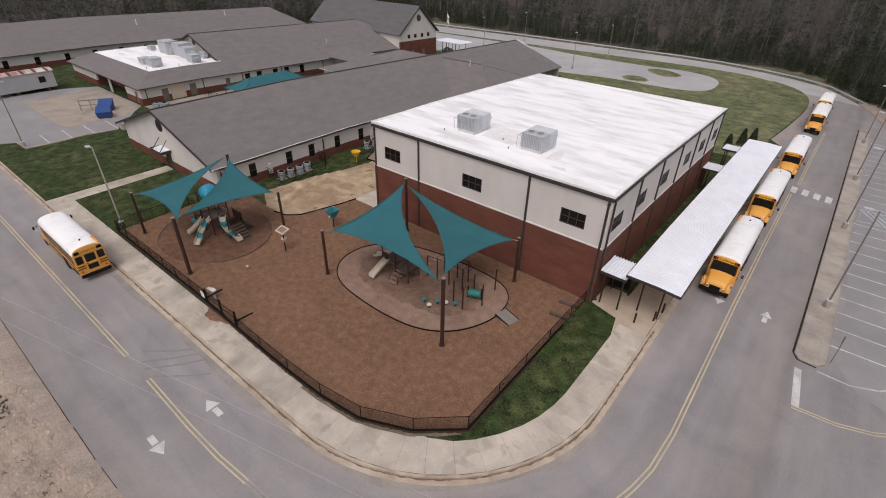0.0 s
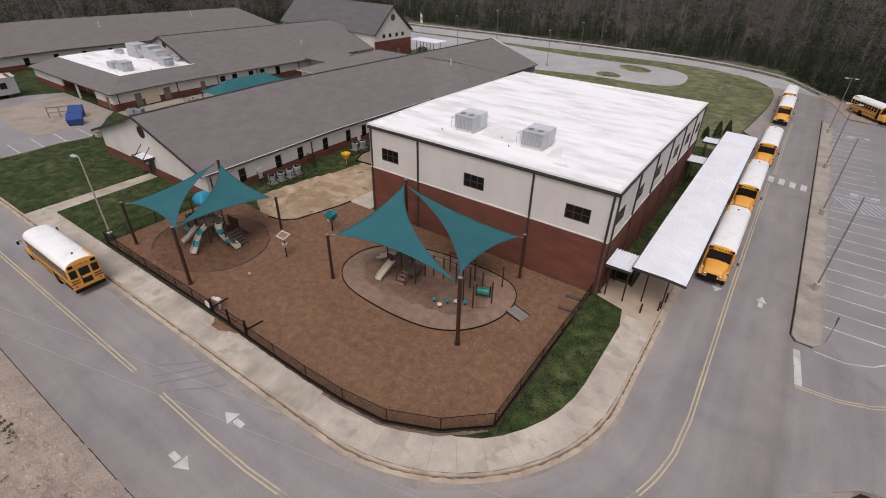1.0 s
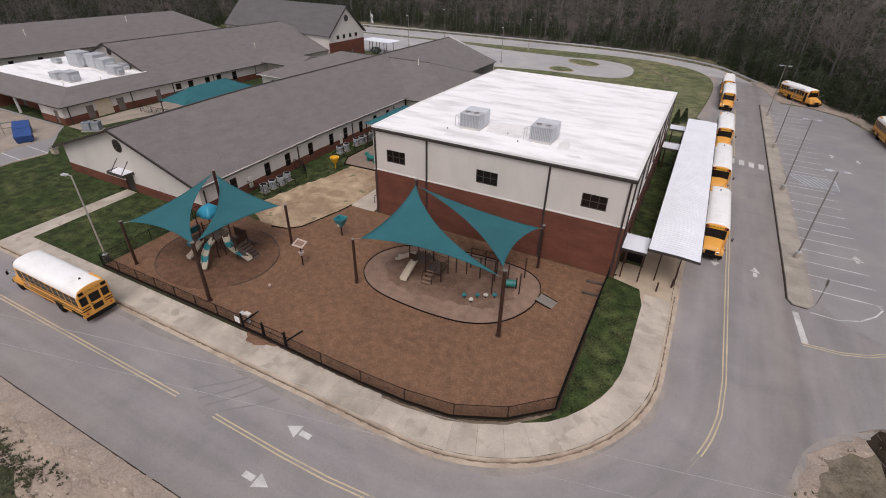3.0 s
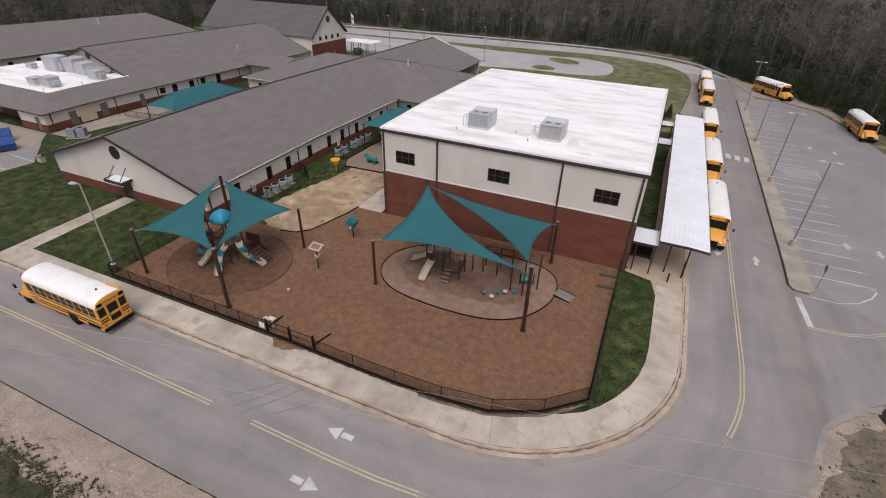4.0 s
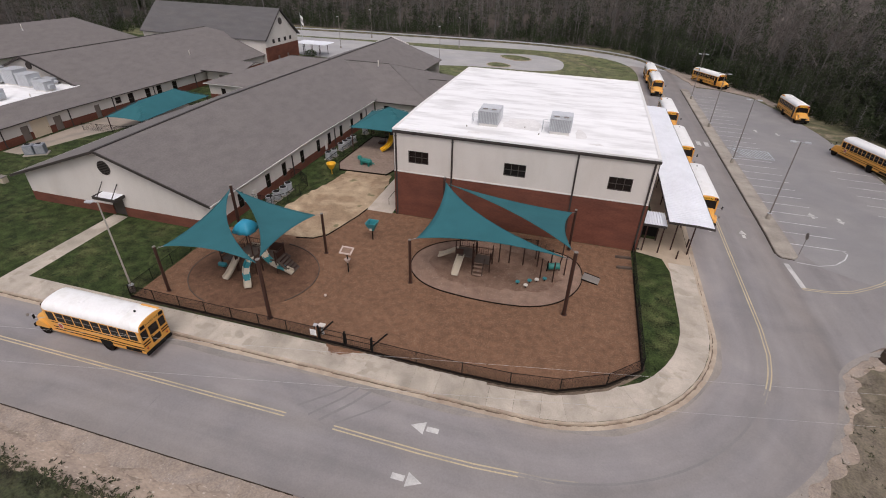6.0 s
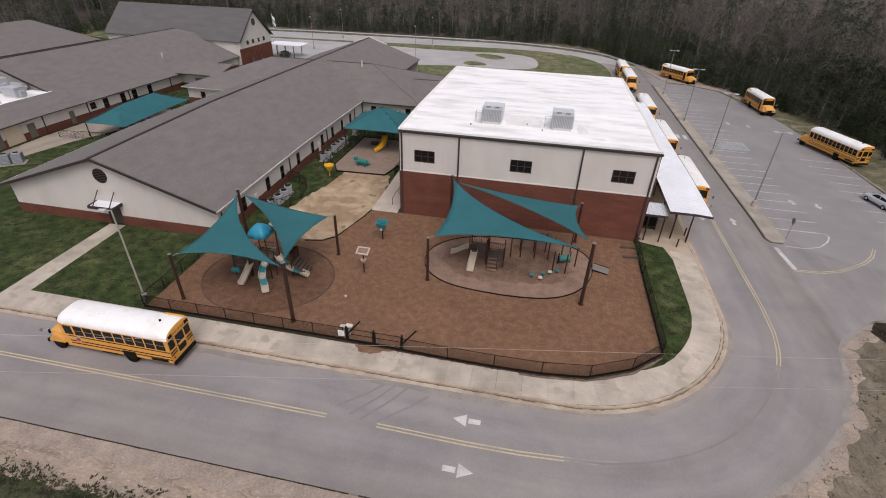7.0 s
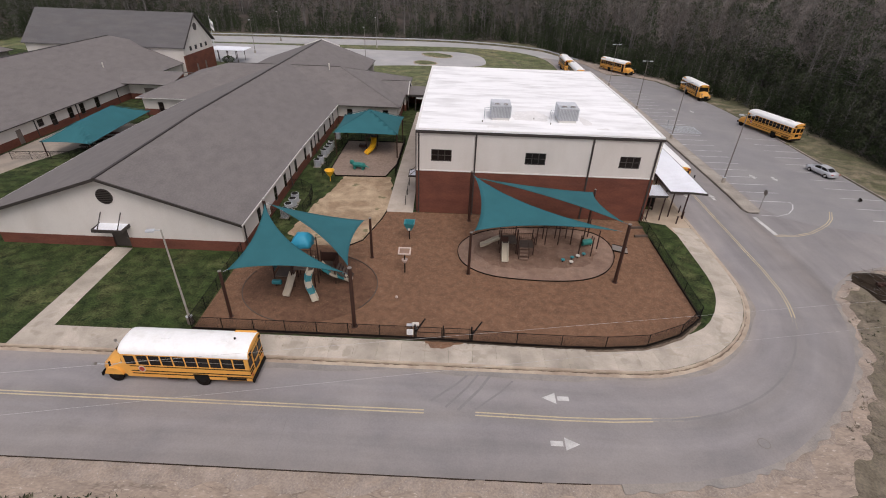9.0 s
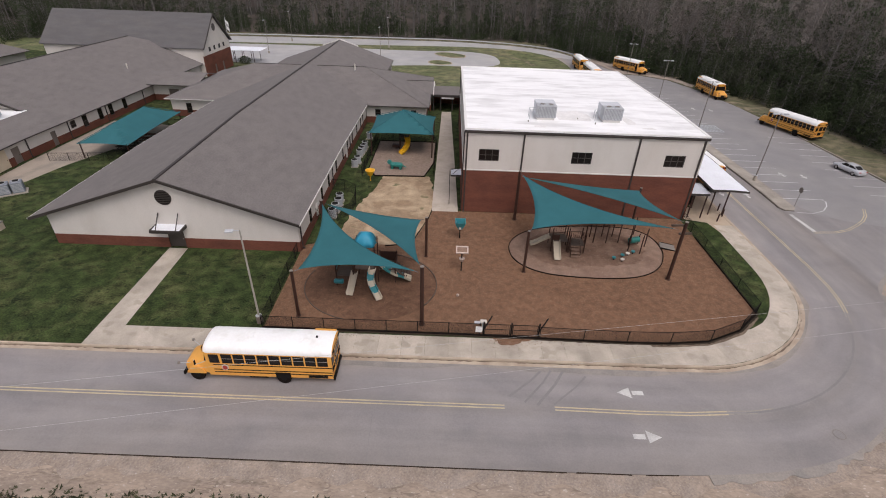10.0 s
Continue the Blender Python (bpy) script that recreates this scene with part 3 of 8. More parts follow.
SHOULDER = [(-138, -34.0), (-30, -33.9), (5, -34.1), (15, -34.0), (20, -33.6), (24, -32.7), (27.2, -31.4), (32, -28.0), (35.2, -25.2), (37.9, -22.1), (39.8, -18.8), (41.3, -14.9), (42.3, -11.6), (46.9, -8.0), (56, -5.2)]
SHOULDER = eased(SHOULDER)
ragged(SHOULDER, 0.0, -1.15, 0.6, 0.9, 3, -0.4, -0.214, "gravel_shoulder", "gravel", "grey gravel shoulder along the driveway's broken edge")
BEND = [p for p in KERB if p[0] > -12 and p[1] < -2]
ragged([(-12, -24.75)] + BEND[1:], -0.43, -0.85, 0.28, 1.9, 4, ROAD - 0.05, ROAD + 0.003, "washed_sand", "washed_sand", "thin film of sand washed along the gutter")

# Ragged brown strip that draws the dark line between kerb and gutter.
ragged([(-60, -24.75), (-12, -24.75)] + BEND[1:] + [(32.6, 0)], -0.016, -0.10, 0.06, 0.25, 9, ROAD - 0.05, ROAD + 0.018, "gutter_silt", "silt", "ragged brown line along the foot of the kerb")

# loop road behind the school, the far sky sheen painted as paler asphalt
far_in = [p for p in FAR_IN if p[1] > 111.5]
far_out = [p for p in OUTER if p[1] > 111.5]
bm = nb()
prism(bm, far_out + far_in[::-1], ROAD - 0.1, ROAD + 0.004)
structure("loop_road", bm, "sheen_drive", "asphalt loop road behind the school, paled for sky sheen", "road")

# pale worn surface of the car park east of the divider
bm = nb()
prism(bm, eased([(44.6, 7.0), (47, 3.0), (56, 0.5), (63.8, -1.5), (63.5, 6), (63.6, 20), (63.7, 34), (63.8, 46), (63.2, 58), (61.4, 72), (57.6, 86), (52, 91), (46.8, 92), (44.6, 88)], True, 1), ROAD - 0.1, ROAD + 0.004)
structure("car_park", bm, "lot", "pale worn asphalt of the car park", "car park")

# kerb and pavement slabs
bm = nb()
band(bm, KERB, -0.012, 0.16, -0.4, 0.015)
band(bm, KERB, -0.42, -0.012, -0.35, ROAD + 0.012)
structure("kerb", bm, "kerb", "sand-coloured concrete kerb and gutter", "kerb")
WALK = [(-22.2, -24.75), (0, -24.75)] + [p for p in KERB if p[0] > 10 and p[1] < -0.5] + [(32.6, 0.0)]
pavement = thing("pavement", "pale stained concrete pavement laid in slabs along the kerb", "pavement", kind="structure")
marks = walk_line(WALK, 1.9)
for (x0, y0, a0), (x1, y1, a1) in zip(marks, marks[1:]):
    bm = nb()
    n0, n1 = Vector((-math.sin(radians(a0)), math.cos(radians(a0)))), Vector((-math.sin(radians(a1)), math.cos(radians(a1))))
    t0 = Vector((math.cos(radians(a0)), math.sin(radians(a0)))) * 0.006
    t1 = Vector((math.cos(radians(a1)), math.sin(radians(a1)))) * 0.006
    p0, p1 = Vector((x0, y0)) + t0, Vector((x1, y1)) - t1
    w0, w1 = [2.45 + 0.85 * max(0.0, 1 - abs(a - 22.0) / 20.0) for a in (a0, a1)]
    quad = [p0 + n0 * 0.17, p1 + n1 * 0.17, p1 + n1 * w1, p0 + n0 * w0]
    prism(bm, [(q.x, q.y) for q in quad], -0.08, 0.02 + random.uniform(-0.002, 0.002))
    part("slab", bm, "concrete", pavement, on_site=True)
bm = nb()
prism(bm, [(27.1, -0.05), (29.6, -0.75), (30.1, -2.9), (32.4, -2.9), (32.4, 47), (29.3, 47), (29.3, 3.2), (27.1, 3.2)], -0.1, 0.012)
structure("platform_paving", bm, "apron", "tan concrete loading walk under the bus canopy", "pavement")
bm = nb()
prism(bm, [(-30.4, -10.4), (-28.5, -10.4), (-28.2, -22.3), (-22.2, -22.3), (-22.2, -24.6), (-30.4, -24.6)], -0.1, 0.022)
structure("entrance_path", bm, "concrete", "concrete path from the gable door to the road", "pavement")
bm = nb()
prism(bm, [(-3.6, -0.3), (-0.4, -0.3), (-1.5, 43), (-3.3, 43)], -0.1, 0.05)
structure("side_path", bm, "path", "narrow concrete path beside the hall", "pavement")

bm = nb()
prism(bm, [(27.1, 3.25), (29.25, 3.25), (29.25, 47), (27.1, 47)], -0.1, 0.03)
structure("grass_strip", bm, "grass", "shaded grass strip between the hall and the bus canopy", "grass")
bm = nb()
prism(bm, wander([(46.5, 93.5), (45.6, 99), (43.4, 108), (41, 114.5), (45, 117), (50, 112), (56, 101), (61, 90), (62.5, 80), (60.8, 78), (58.4, 86.5), (52, 92)], 1.0, 0.35, 12), -0.5, -0.08)
structure("bare_patch", bm, "gravel", "bare tan earth at the car park's far corner", "ground")

# car park island
isl = [(42.2, 5.6), (42.6, 5.0), (43.8, 5.0), (44.3, 5.6), (44.3, 88), (43.9, 88.8), (43.0, 88.8), (42.6, 88)]
bm = nb()
prism(bm, isl, -0.5, -0.02)
island = structure("car_park_island", bm, "island", "long raised concrete divider with lamp posts", "pavement")
for i in range(27):
    y0, y1 = 5.9 + 3.05 * i, 5.9 + 3.05 * (i + 1) - 0.03
    bm = nb()
    xl = lambda y: 42.2 + 0.4 * (y - 5.6) / 82.4 + 0.16
    prism(bm, [(xl(y0), y0), (44.12, y0), (44.12, y1), (xl(y1), y1)], -0.1, 0.004)
    part("slab", bm, "island", island, on_site=True)

bm = nb()
band(bm, [(42.55, 88), (42.17, 5.8), (42.5, 5.05), (43.8, 4.95)], -0.14, 0.0, ROAD - 0.05, ROAD + 0.014)
structure("island_tar", bm, "soil", "dark tarred joint along the foot of the divider", "kerb")

# broken kerb along the car park's outer edge
for y0, y1 in ((9.5, 13.9), (14.1, 19.5), (22.0, 27.0), (27.2, 33.6), (35.0, 41.5)):
    bm = nb()
    edge_x = lambda y: 63.95 + 0.005 * (y - 10)
    band(bm, [(edge_x(y0), y0), (edge_x((y0 + y1) / 2), (y0 + y1) / 2), (edge_x(y1), y1)], -0.2, 0.0, -0.4, 0.02)
    structure("lot_kerb", bm, "island", "low worn concrete kerb at the car park's outer edge", "kerb")

# playground surfaces
MULCH = [(-16.8, -22.05), (0, -22.1), (9.8, -22.25), (13.4, -22.3), (17.05, -22.22), (20.55, -21.82), (23.95, -20.25), (26.6, -17.9), (26.5, -0.15), (0, -0.15), (-3.5, -0.2), (-3.8, -2.2), (-5.2, -7.2), (-6.8, -8.2), (-9.5, -8.4), (-14.5, -8.0), (-16.8, -9.0)]
bm = nb()
prism(bm, MULCH, -0.05, 0.03)
structure("mulch_bed", bm, "mulch", "red-brown wood mulch over the fenced playground", "mulch")
bm = nb()
prism(bm, wander([(-3.5, -0.3), (-3.7, -2.1), (-5.1, -7.3), (-6.8, -8.3), (-9.5, -8.5), (-13.6, -6.5), (-13.2, -2.5), (-12.4, 1.5), (-11.4, 4.5), (-11.0, 7.0), (-10.6, 9.6), (-4.4, 9.8), (-3.4, 5)], 0.6, 0.22, 18), -0.05, 0.022)
structure("sand_patch", bm, "sand", "worn sandy ground between path and wing", "sand")
RIGHT_OVAL = [(5.0, -9.4), (5.9, -11.3), (8.0, -12.7), (11, -13.15), (14.5, -13.25), (17.8, -12.8), (20.2, -11.2), (21.6, -8.6), (21.8, -6.2), (21.2, -4.2), (19.4, -2.9), (15.4, -2.7), (10, -3.2), (6.8, -4.7), (5.1, -7.0)]
RIGHT_OVAL = [q for a, b in zip(RIGHT_OVAL, RIGHT_OVAL[1:] + RIGHT_OVAL[:1]) for q in ((0.75 * a[0] + 0.25 * b[0], 0.75 * a[1] + 0.25 * b[1]), (0.25 * a[0] + 0.75 * b[0], 0.25 * a[1] + 0.75 * b[1]))]
RIGHT_OVAL = [q for a, b in zip(RIGHT_OVAL, RIGHT_OVAL[1:] + RIGHT_OVAL[:1]) for q in ((0.75 * a[0] + 0.25 * b[0], 0.75 * a[1] + 0.25 * b[1]), (0.25 * a[0] + 0.75 * b[0], 0.25 * a[1] + 0.75 * b[1]))]
LEFT_OVAL = arc(-8.7, -15.4, 6.2, 5.4, 0, 359, 30)[:-1]
bm = nb()
prism(bm, RIGHT_OVAL, -0.02, 0.06)
structure("pale_mulch_oval", bm, "mulch_pale", "pale worn mulch inside the oval border", "mulch")
# Worn middle whose colour also carries the shade under the sail.
bm = nb()
prism(bm, wander([(6.6, -8.6), (8.4, -11.0), (12.0, -11.4), (15.2, -10.9), (18.6, -10.2), (19.9, -8.0), (19.4, -5.2), (16.2, -4.0), (10.8, -4.2), (7.8, -5.6)], 0.7, 0.3, 33), -0.02, 0.066)
structure("trodden_middle", bm, "mulch_mid_shade", "trodden brown mulch in the middle of the oval, sail shade in its colour", "mulch")
# Trodden oval with the shade of the left sails in its colour.
bm = nb()
prism(bm, LEFT_OVAL, -0.02, 0.04)
structure("worn_mulch_oval", bm, "mulch_worn_shade", "trodden mulch round the slide tower, darkened as in the sail's shade", "mulch")
bm = nb()
band(bm, RIGHT_OVAL + RIGHT_OVAL[:2], -0.04, 0.03, 0.0, 0.13)
tagged(part("oval_border", bm, "rubber"), "dark plastic border round the oval mulch bed", "edging")
for a0, a1, h in ((-35, 85, 0.09), (160, 255, 0.06)):
    bm = nb()
    band(bm, arc(-8.7, -15.4, 6.2, 5.4, a0, a1, 18), -0.045, 0.035, 0.0, h + 0.03)
    tagged(part("mulch_border", bm, "wood"), "half-buried dark border round the slide tower", "edging", "slide tower borders")
bm = nb()
band(bm, [(-3.55, -0.2), (-3.85, -2.1), (-5.25, -7.1), (-6.4, -8.2), (-8.2, -8.6)], -0.035, 0.035, 0.0, 0.14)
tagged(part("bed_border", bm, "rubber"), "dark timber border between mulch and sand", "edging")
PAD3 = [(-13.0, 11.6), (-11.8, 9.3), (-5.0, 9.6), (-3.9, 14.6), (-3.9, 24.2), (-13.0, 24.2)]
bm = nb()
prism(bm, PAD3, -0.05, 0.05)
structure("small_play_pad", bm, "pad", "grey-brown mulch pad of the small playground", "mulch")
bm = nb()
band(bm, PAD3 + PAD3[:2], -0.055, 0.055, 0.0, 0.18)
tagged(part("pad_border", bm, "rubber", on_site=True), "dark border round the small mulch pad", "edging")


# ---- buildings ----
def wall_frame(a, b):
    d = (Vector(b) - Vector(a)).normalized()
    return Matrix(((d.x, -d.y, 0, a[0]), (d.y, d.x, 0, a[1]), (0, 0, 1, 0), (0, 0, 0, 1))), (Vector(b) - Vector(a)).length


def wall_run(bm, a, b, z0, z1, th=0.3, holes=(), out=0.0):
    """A wall from a to b, its outside on the right, with openings (s0, s1, z0, z1)."""
    m, length = wall_frame(a, b)
    cuts = sorted({0.0, length, *[min(max(h[i], 0), length) for h in holes for i in (0, 1)]})
    for s0, s1 in zip(cuts, cuts[1:]):
        mid, z = (s0 + s1) / 2, z0
        for h in sorted((h for h in holes if h[0] < mid < h[1] and h[3] > z0 and h[2] < z1), key=lambda h: h[2]):
            if h[2] > z:
                box(bm, s0, -out, z, s1, th, h[2], m)
            z = max(z, h[3])
        if z < z1:
            box(bm, s0, -out, z, s1, th, z1, m)
    bmesh.ops.remove_doubles(bm, verts=bm.verts[:], dist=0.0005)
    return bm


def window(parent, a, b, s0, s1, z0, z1, cols=2, rows=2, fw=0.06, name="window", material="frame", sill=True):
    """A framed window set back in an opening of the wall from a to b."""
    m, _ = wall_frame(a, b)
    bm = nb()
    for p, q in (((s0, z0), (s1, z0 + fw)), ((s0, z1 - fw), (s1, z1)), ((s0, z0 + fw), (s0 + fw, z1 - fw)), ((s1 - fw, z0 + fw), (s1, z1 - fw))):
        box(bm, p[0], 0.03, p[1], q[0], 0.14, q[1], m)
    bmesh.ops.remove_doubles(bm, verts=bm.verts[:], dist=0.0005)
    win = part(name, bm, material, parent, on_site=True)
    for i in range(1, cols):
        s = s0 + (s1 - s0) * i / cols
        part("mullion", box(nb(), s - fw / 2, 0.04, z0 + fw, s + fw / 2, 0.12, z1 - fw, m), material, win, on_site=True)
    for i in range(1, rows):
        z = z0 + (z1 - z0) * i / rows
        part("transom", box(nb(), s0 + fw, 0.045, z - fw / 2, s1 - fw, 0.115, z + fw / 2, m), material, win, on_site=True)
    dx, dz = (s1 - s0 - 2 * fw) / cols, (z1 - z0 - 2 * fw) / rows
    for i in range(cols):
        for k in range(rows):
            bm = nb()
            box(bm, s0 + fw + dx * i + 0.03, 0.07, z0 + fw + dz * k + 0.03, s0 + fw + dx * (i + 1) - 0.03, 0.09, z0 + fw + dz * (k + 1) - 0.03, m)
            part("pane", bm, "glass", win, on_site=True)
    if sill:
        bm = nb()
        box(bm, s0 - 0.06, -0.08, z0 - 0.08, s1 + 0.06, 0.02, z0, m)
        part("sill", bm, "white_trim", win, on_site=True)
    return win


def door_leaf(parent, a, b, s0, s1, z1, material="door", z0=0.05):
    m, _ = wall_frame(a, b)
    bm = nb()
    box(bm, s0 + 0.05, 0.08, z0, s1 - 0.05, 0.13, z1 - 0.05, m)
    for p, q in (((s0, z0), (s0 + 0.06, z1)), ((s1 - 0.06, z0), (s1, z1)), ((s0, z1 - 0.06), (s1, z1))):
        box(bm, p[0], 0.02, p[1], q[0], 0.16, q[1], m)
    d = part("door", bm, material, parent, on_site=True)
    bm = nb()
    box(bm, s1 - 0.22, 0.03, 1.0, s1 - 0.14, 0.08, 1.12, m)
    part("handle", bm, "chrome", d, on_site=True)
    return d


def downspout(parent, a, b, s, z1, r=0.06, z0=0.1):
    m, _ = wall_frame(a, b)
    bm = nb()
    box(bm, s - r, -0.13, z0, s + r, -0.005, z1, m)
    box(bm, s - r, -0.32, z0, s + r, -0.12, z0 + 0.1, m)
    for z in (z0 + 1.0, (z0 + z1) / 2, z1 - 0.4):
        box(bm, s - r - 0.03, -0.14, z, s + r + 0.03, -0.004, z + 0.06, m)
    return part("downspout", bm, "trim", parent, on_site=True)


# sports hall
GX, GY, GB, GT = 27.0, 35.6, 5.45, 10.0
hall = thing("sports_hall", "tall brick and cream hall with a white flat roof", "building")
FOOT = [(0, 0), (GX, 0), (GX, GY), (0, GY)]
WINS = {0: [1.65, 12.2, 22.75], 1: [0.9, 6.4, 12.8, 20.4, 26.3, 32.2], 2: [], 3: []}
for side in range(4):
    a, b = FOOT[side], FOOT[(side + 1) % 4]
    _, ln = wall_frame(a, b)
    inset = 0.0 if side in (0, 2) else 0.3
    d = (Vector(b) - Vector(a)).normalized()
    a2, b2 = tuple(Vector(a) + d * inset), tuple(Vector(b) - d * inset)
    holes = [(s - inset, s + 2.3 - inset, 6.6, 8.0) for s in WINS[side]]
    low = []
    if side == 3:
        low = [(ln - 6.0 - inset, ln - 5.0 - inset, 0.05, 2.2)]
    bm = wall_run(nb(), a2, b2, 0.0, GB, 0.3, low, out=0.05)
    part("brick_wall", bm, "brick", hall, "red brick lower wall", on_site=True)
    bm = wall_run(nb(), a2, b2, GB, GT, 0.3, holes)
    part("upper_wall", bm, "stucco", hall, "cream panel upper wall", on_site=True)
    m, ln2 = wall_frame(a2, b2)
    bm = nb()
    box(bm, 0, -0.09, GB - 0.03, ln2, -0.003, GB + 0.09, m)
    part("ledge", bm, "white_trim", hall, "thin pale ledge over the brick", on_site=True)
    for s0, s1, z0, z1 in holes:
        window(hall, a2, b2, s0, s1, z0, z1, 3, 2, sill=False)
    if side == 3:
        door_leaf(hall, a2, b2, low[0][0], low[0][1], 2.2)
    for s in {0: [0.25, 6.6, 19.5, 26.7], 1: [0.05, 5.9, 11.8, 17.7, 23.7, 29.6, 34.8], 2: [], 3: [0.2, 35.0]}[side]:
        downspout(hall, a2, b2, s, GT - 0.1, 0.085)
OV = 0.10  # overhang of the roof edge
bm = nb()
slab(bm, [(-OV, -OV, GT + 0.30), (GX + OV, -OV, GT + 0.30), (GX + OV, GY + OV, GT + 0.12), (-OV, GY + OV, GT + 0.12)], 0.12)
part("roof", bm, "membrane", hall, "streaked white roof membrane", on_site=True)
bm = nb()
slab(bm, [(0.03 - OV, 0.03 - OV, GT + 0.17), (GX + OV - 0.03, 0.03 - OV, GT + 0.17), (GX + OV - 0.03, GY + OV - 0.03, GT - 0.01), (0.03 - OV, GY + OV - 0.03, GT - 0.01)], 0.2)
part("fascia", bm, "trim", hall, "dark brown fascia board", on_site=True)
for a, b in (((0.02 - OV, 0.02 - OV), (GX + OV - 0.02, 0.02 - OV)), ((GX + OV - 0.02, 0.02 - OV), (GX + OV - 0.02, GY + OV - 0.02))):
    m, ln = wall_frame(a, b)
    bm = nb()
    box(bm, 0, -0.11, GT - 0.12, ln, 0.0, GT + 0.08, m)
    part("gutter", bm, "trim", hall, on_site=True)
# turned-up membrane edge
for c in (((-OV, -OV), (GX + OV, -OV), (GX + OV, 0.2), (-OV, 0.2)), ((GX - 0.2, 0.2), (GX + OV, 0.2), (GX + OV, GY - 0.2), (GX - 0.2, GY - 0.2)),
          ((-OV, 0.2), (0.2, 0.2), (0.2, GY - 0.2), (-OV, GY - 0.2)), ((-OV, GY - 0.2), (GX + OV, GY - 0.2), (GX + OV, GY + OV), (-OV, GY + OV))):
    bm = nb()
    slab(bm, [(x, y, GT + 0.36 - 0.18 * (y + OV) / (GY + 2 * OV)) for x, y in c], 0.07)
    part("edge_flashing", bm, "sign_white", hall, on_site=True)
# small pipes and supports by the units
for x, y, h in ((7.3, 3.2, 0.2), (13.4, 4.9, 0.15), (15.1, 3.2, 0.2)):
    bm = nb()
    tube(bm, (x, y, GT + 0.2), (x, y, GT + 0.28 + h), 0.06, 0.06, 8)
    part("vent_pipe", bm, "pole", hall, on_site=True)
# raised seam lines of the membrane
for i in range(1, 18):
    bm = nb()
    x = -0.1 + i * 1.51
    slab(bm, [(x, 0.2, GT + 0.306), (x + 0.10, 0.2, GT + 0.306), (x + 0.10, GY - 0.2, GT + 0.129), (x, GY - 0.2, GT + 0.129)], 0.01)
    part("roof_seam", bm, "membrane", hall, on_site=True)


# damp grey stains on the membrane round the units
def roof_stain(outline, seed):
    bm = nb()
    slab(bm, [(x, y, GT + 0.309 - 0.18 * (y + OV) / (GY + 2 * OV)) for x, y in wander(outline, 0.5, 0.22, seed)], 0.006)
    part("roof_stain", bm, "roof_stain", hall, on_site=True)


roof_stain([(11.2, 4.4), (14.6, 4.2), (15.4, 6.0), (14.0, 8.2), (11.6, 7.8), (10.9, 6.2)], 51)
roof_stain([(18.7, 3.5), (19.6, 3.3), (20.0, 4.8), (19.5, 6.6), (18.8, 6.4)], 52)
roof_stain([(20.0, 1.9), (21.6, 1.8), (21.7, 2.4), (20.3, 2.5)], 53)
roof_stain([(7.6, 1.4), (9.3, 1.3), (9.4, 1.9), (7.8, 2.0)], 54)


def rooftop_unit(x, y, w, d, h):
    t = thing("rooftop_unit", "grey ribbed air handling unit with twin fans on the hall roof", "air conditioner", (x, y, GT + 0.27), group="hall roof units")
    bm = nb()
    box(bm, 0.1, 0.1, -0.1, w - 0.1, d - 0.1, 0.3)
    part("plinth", bm, "white_trim", t)
    bm = nb()
    box(bm, 0.04, 0.04, 0.3, w - 0.04, d - 0.04, h)
    part("casing", bm, "drum_grey", t, "grey coil behind the fins")
    for i in range(13):
        bm = nb()
        s = 0.04 + i * (w - 0.15) / 12
        box(bm, s, -0.02, 0.34, s + 0.06, 0.04, h - 0.04)
        part("fin", bm, "galv", t)
    for sx in (0.0, w - 0.01):
        for y0, y1 in ((0.02, 0.18), (0.22, 1.28)):
            bm = nb()
            box(bm, sx - 0.03, y0, 0.32, sx + 0.04, y1, h - 0.03)
            part("side_panel", bm, "galv", t)
    bm = nb()
    box(bm, -0.04, 1.32, 0.28, w + 0.04, d + 0.05, h + 0.12, bevel=0.03)
    cabinet = part("blower_cabinet", bm, "cabinet_grey", t, "pale grey blower cabinet")
    for y0, y1 in ((1.4, 2.05), (2.12, d - 0.05)):
        bm = nb()
        box(bm, w + 0.03, y0, 0.42, w + 0.07, y1, h - 0.05, bevel=0.01)
        part("access_panel", bm, "cabinet_grey", cabinet)
    bm = nb()
    slab(bm, [(0.1, d + 0.02, h - 0.1), (w - 0.1, d + 0.02, h - 0.1), (w - 0.1, d + 0.55, h - 0.6), (0.1, d + 0.55, h - 0.6)], 0.05)
    part("intake_hood", bm, "cabinet_grey", cabinet)
    bm = nb()
    box(bm, -0.02, -0.02, h, w + 0.02, 1.34, h + 0.07)
    part("top_panel", bm, "galv", t)
    for i in (0, 1):
        bm = nb()
        cx = w * (0.28 + 0.44 * i)
        tube(bm, (cx, 0.6, h + 0.07), (cx, 0.6, h + 0.16), 0.36, 0.36, 18)
        fan = part("fan_shroud", bm, "galv", t)
        bm = nb()
        tube(bm, (cx, 0.6, h + 0.161), (cx, 0.6, h + 0.17), 0.29, 0.29, 18)
        part("fan_grille", bm, "pole", fan)
    bm = nb()
    pipe(bm, [(-0.75, 0.5, 0.0), (-0.75, 0.5, 1.1), (-0.05, 0.5, 1.1)], 0.03)
    pipe(bm, [(-0.75, 1.3, 0.0), (-0.75, 1.3, 1.1), (-0.05, 1.3, 1.1)], 0.03)
    pipe(bm, [(-0.75, 0.5, 1.1), (-0.75, 1.3, 1.1)], 0.03)
    part("pipe_frame", bm, "galv", t)
    return t


rooftop_unit(8.35, 3.95, 2.2, 2.7, 1.6)
rooftop_unit(16.05, 3.85, 2.2, 2.7, 1.6)


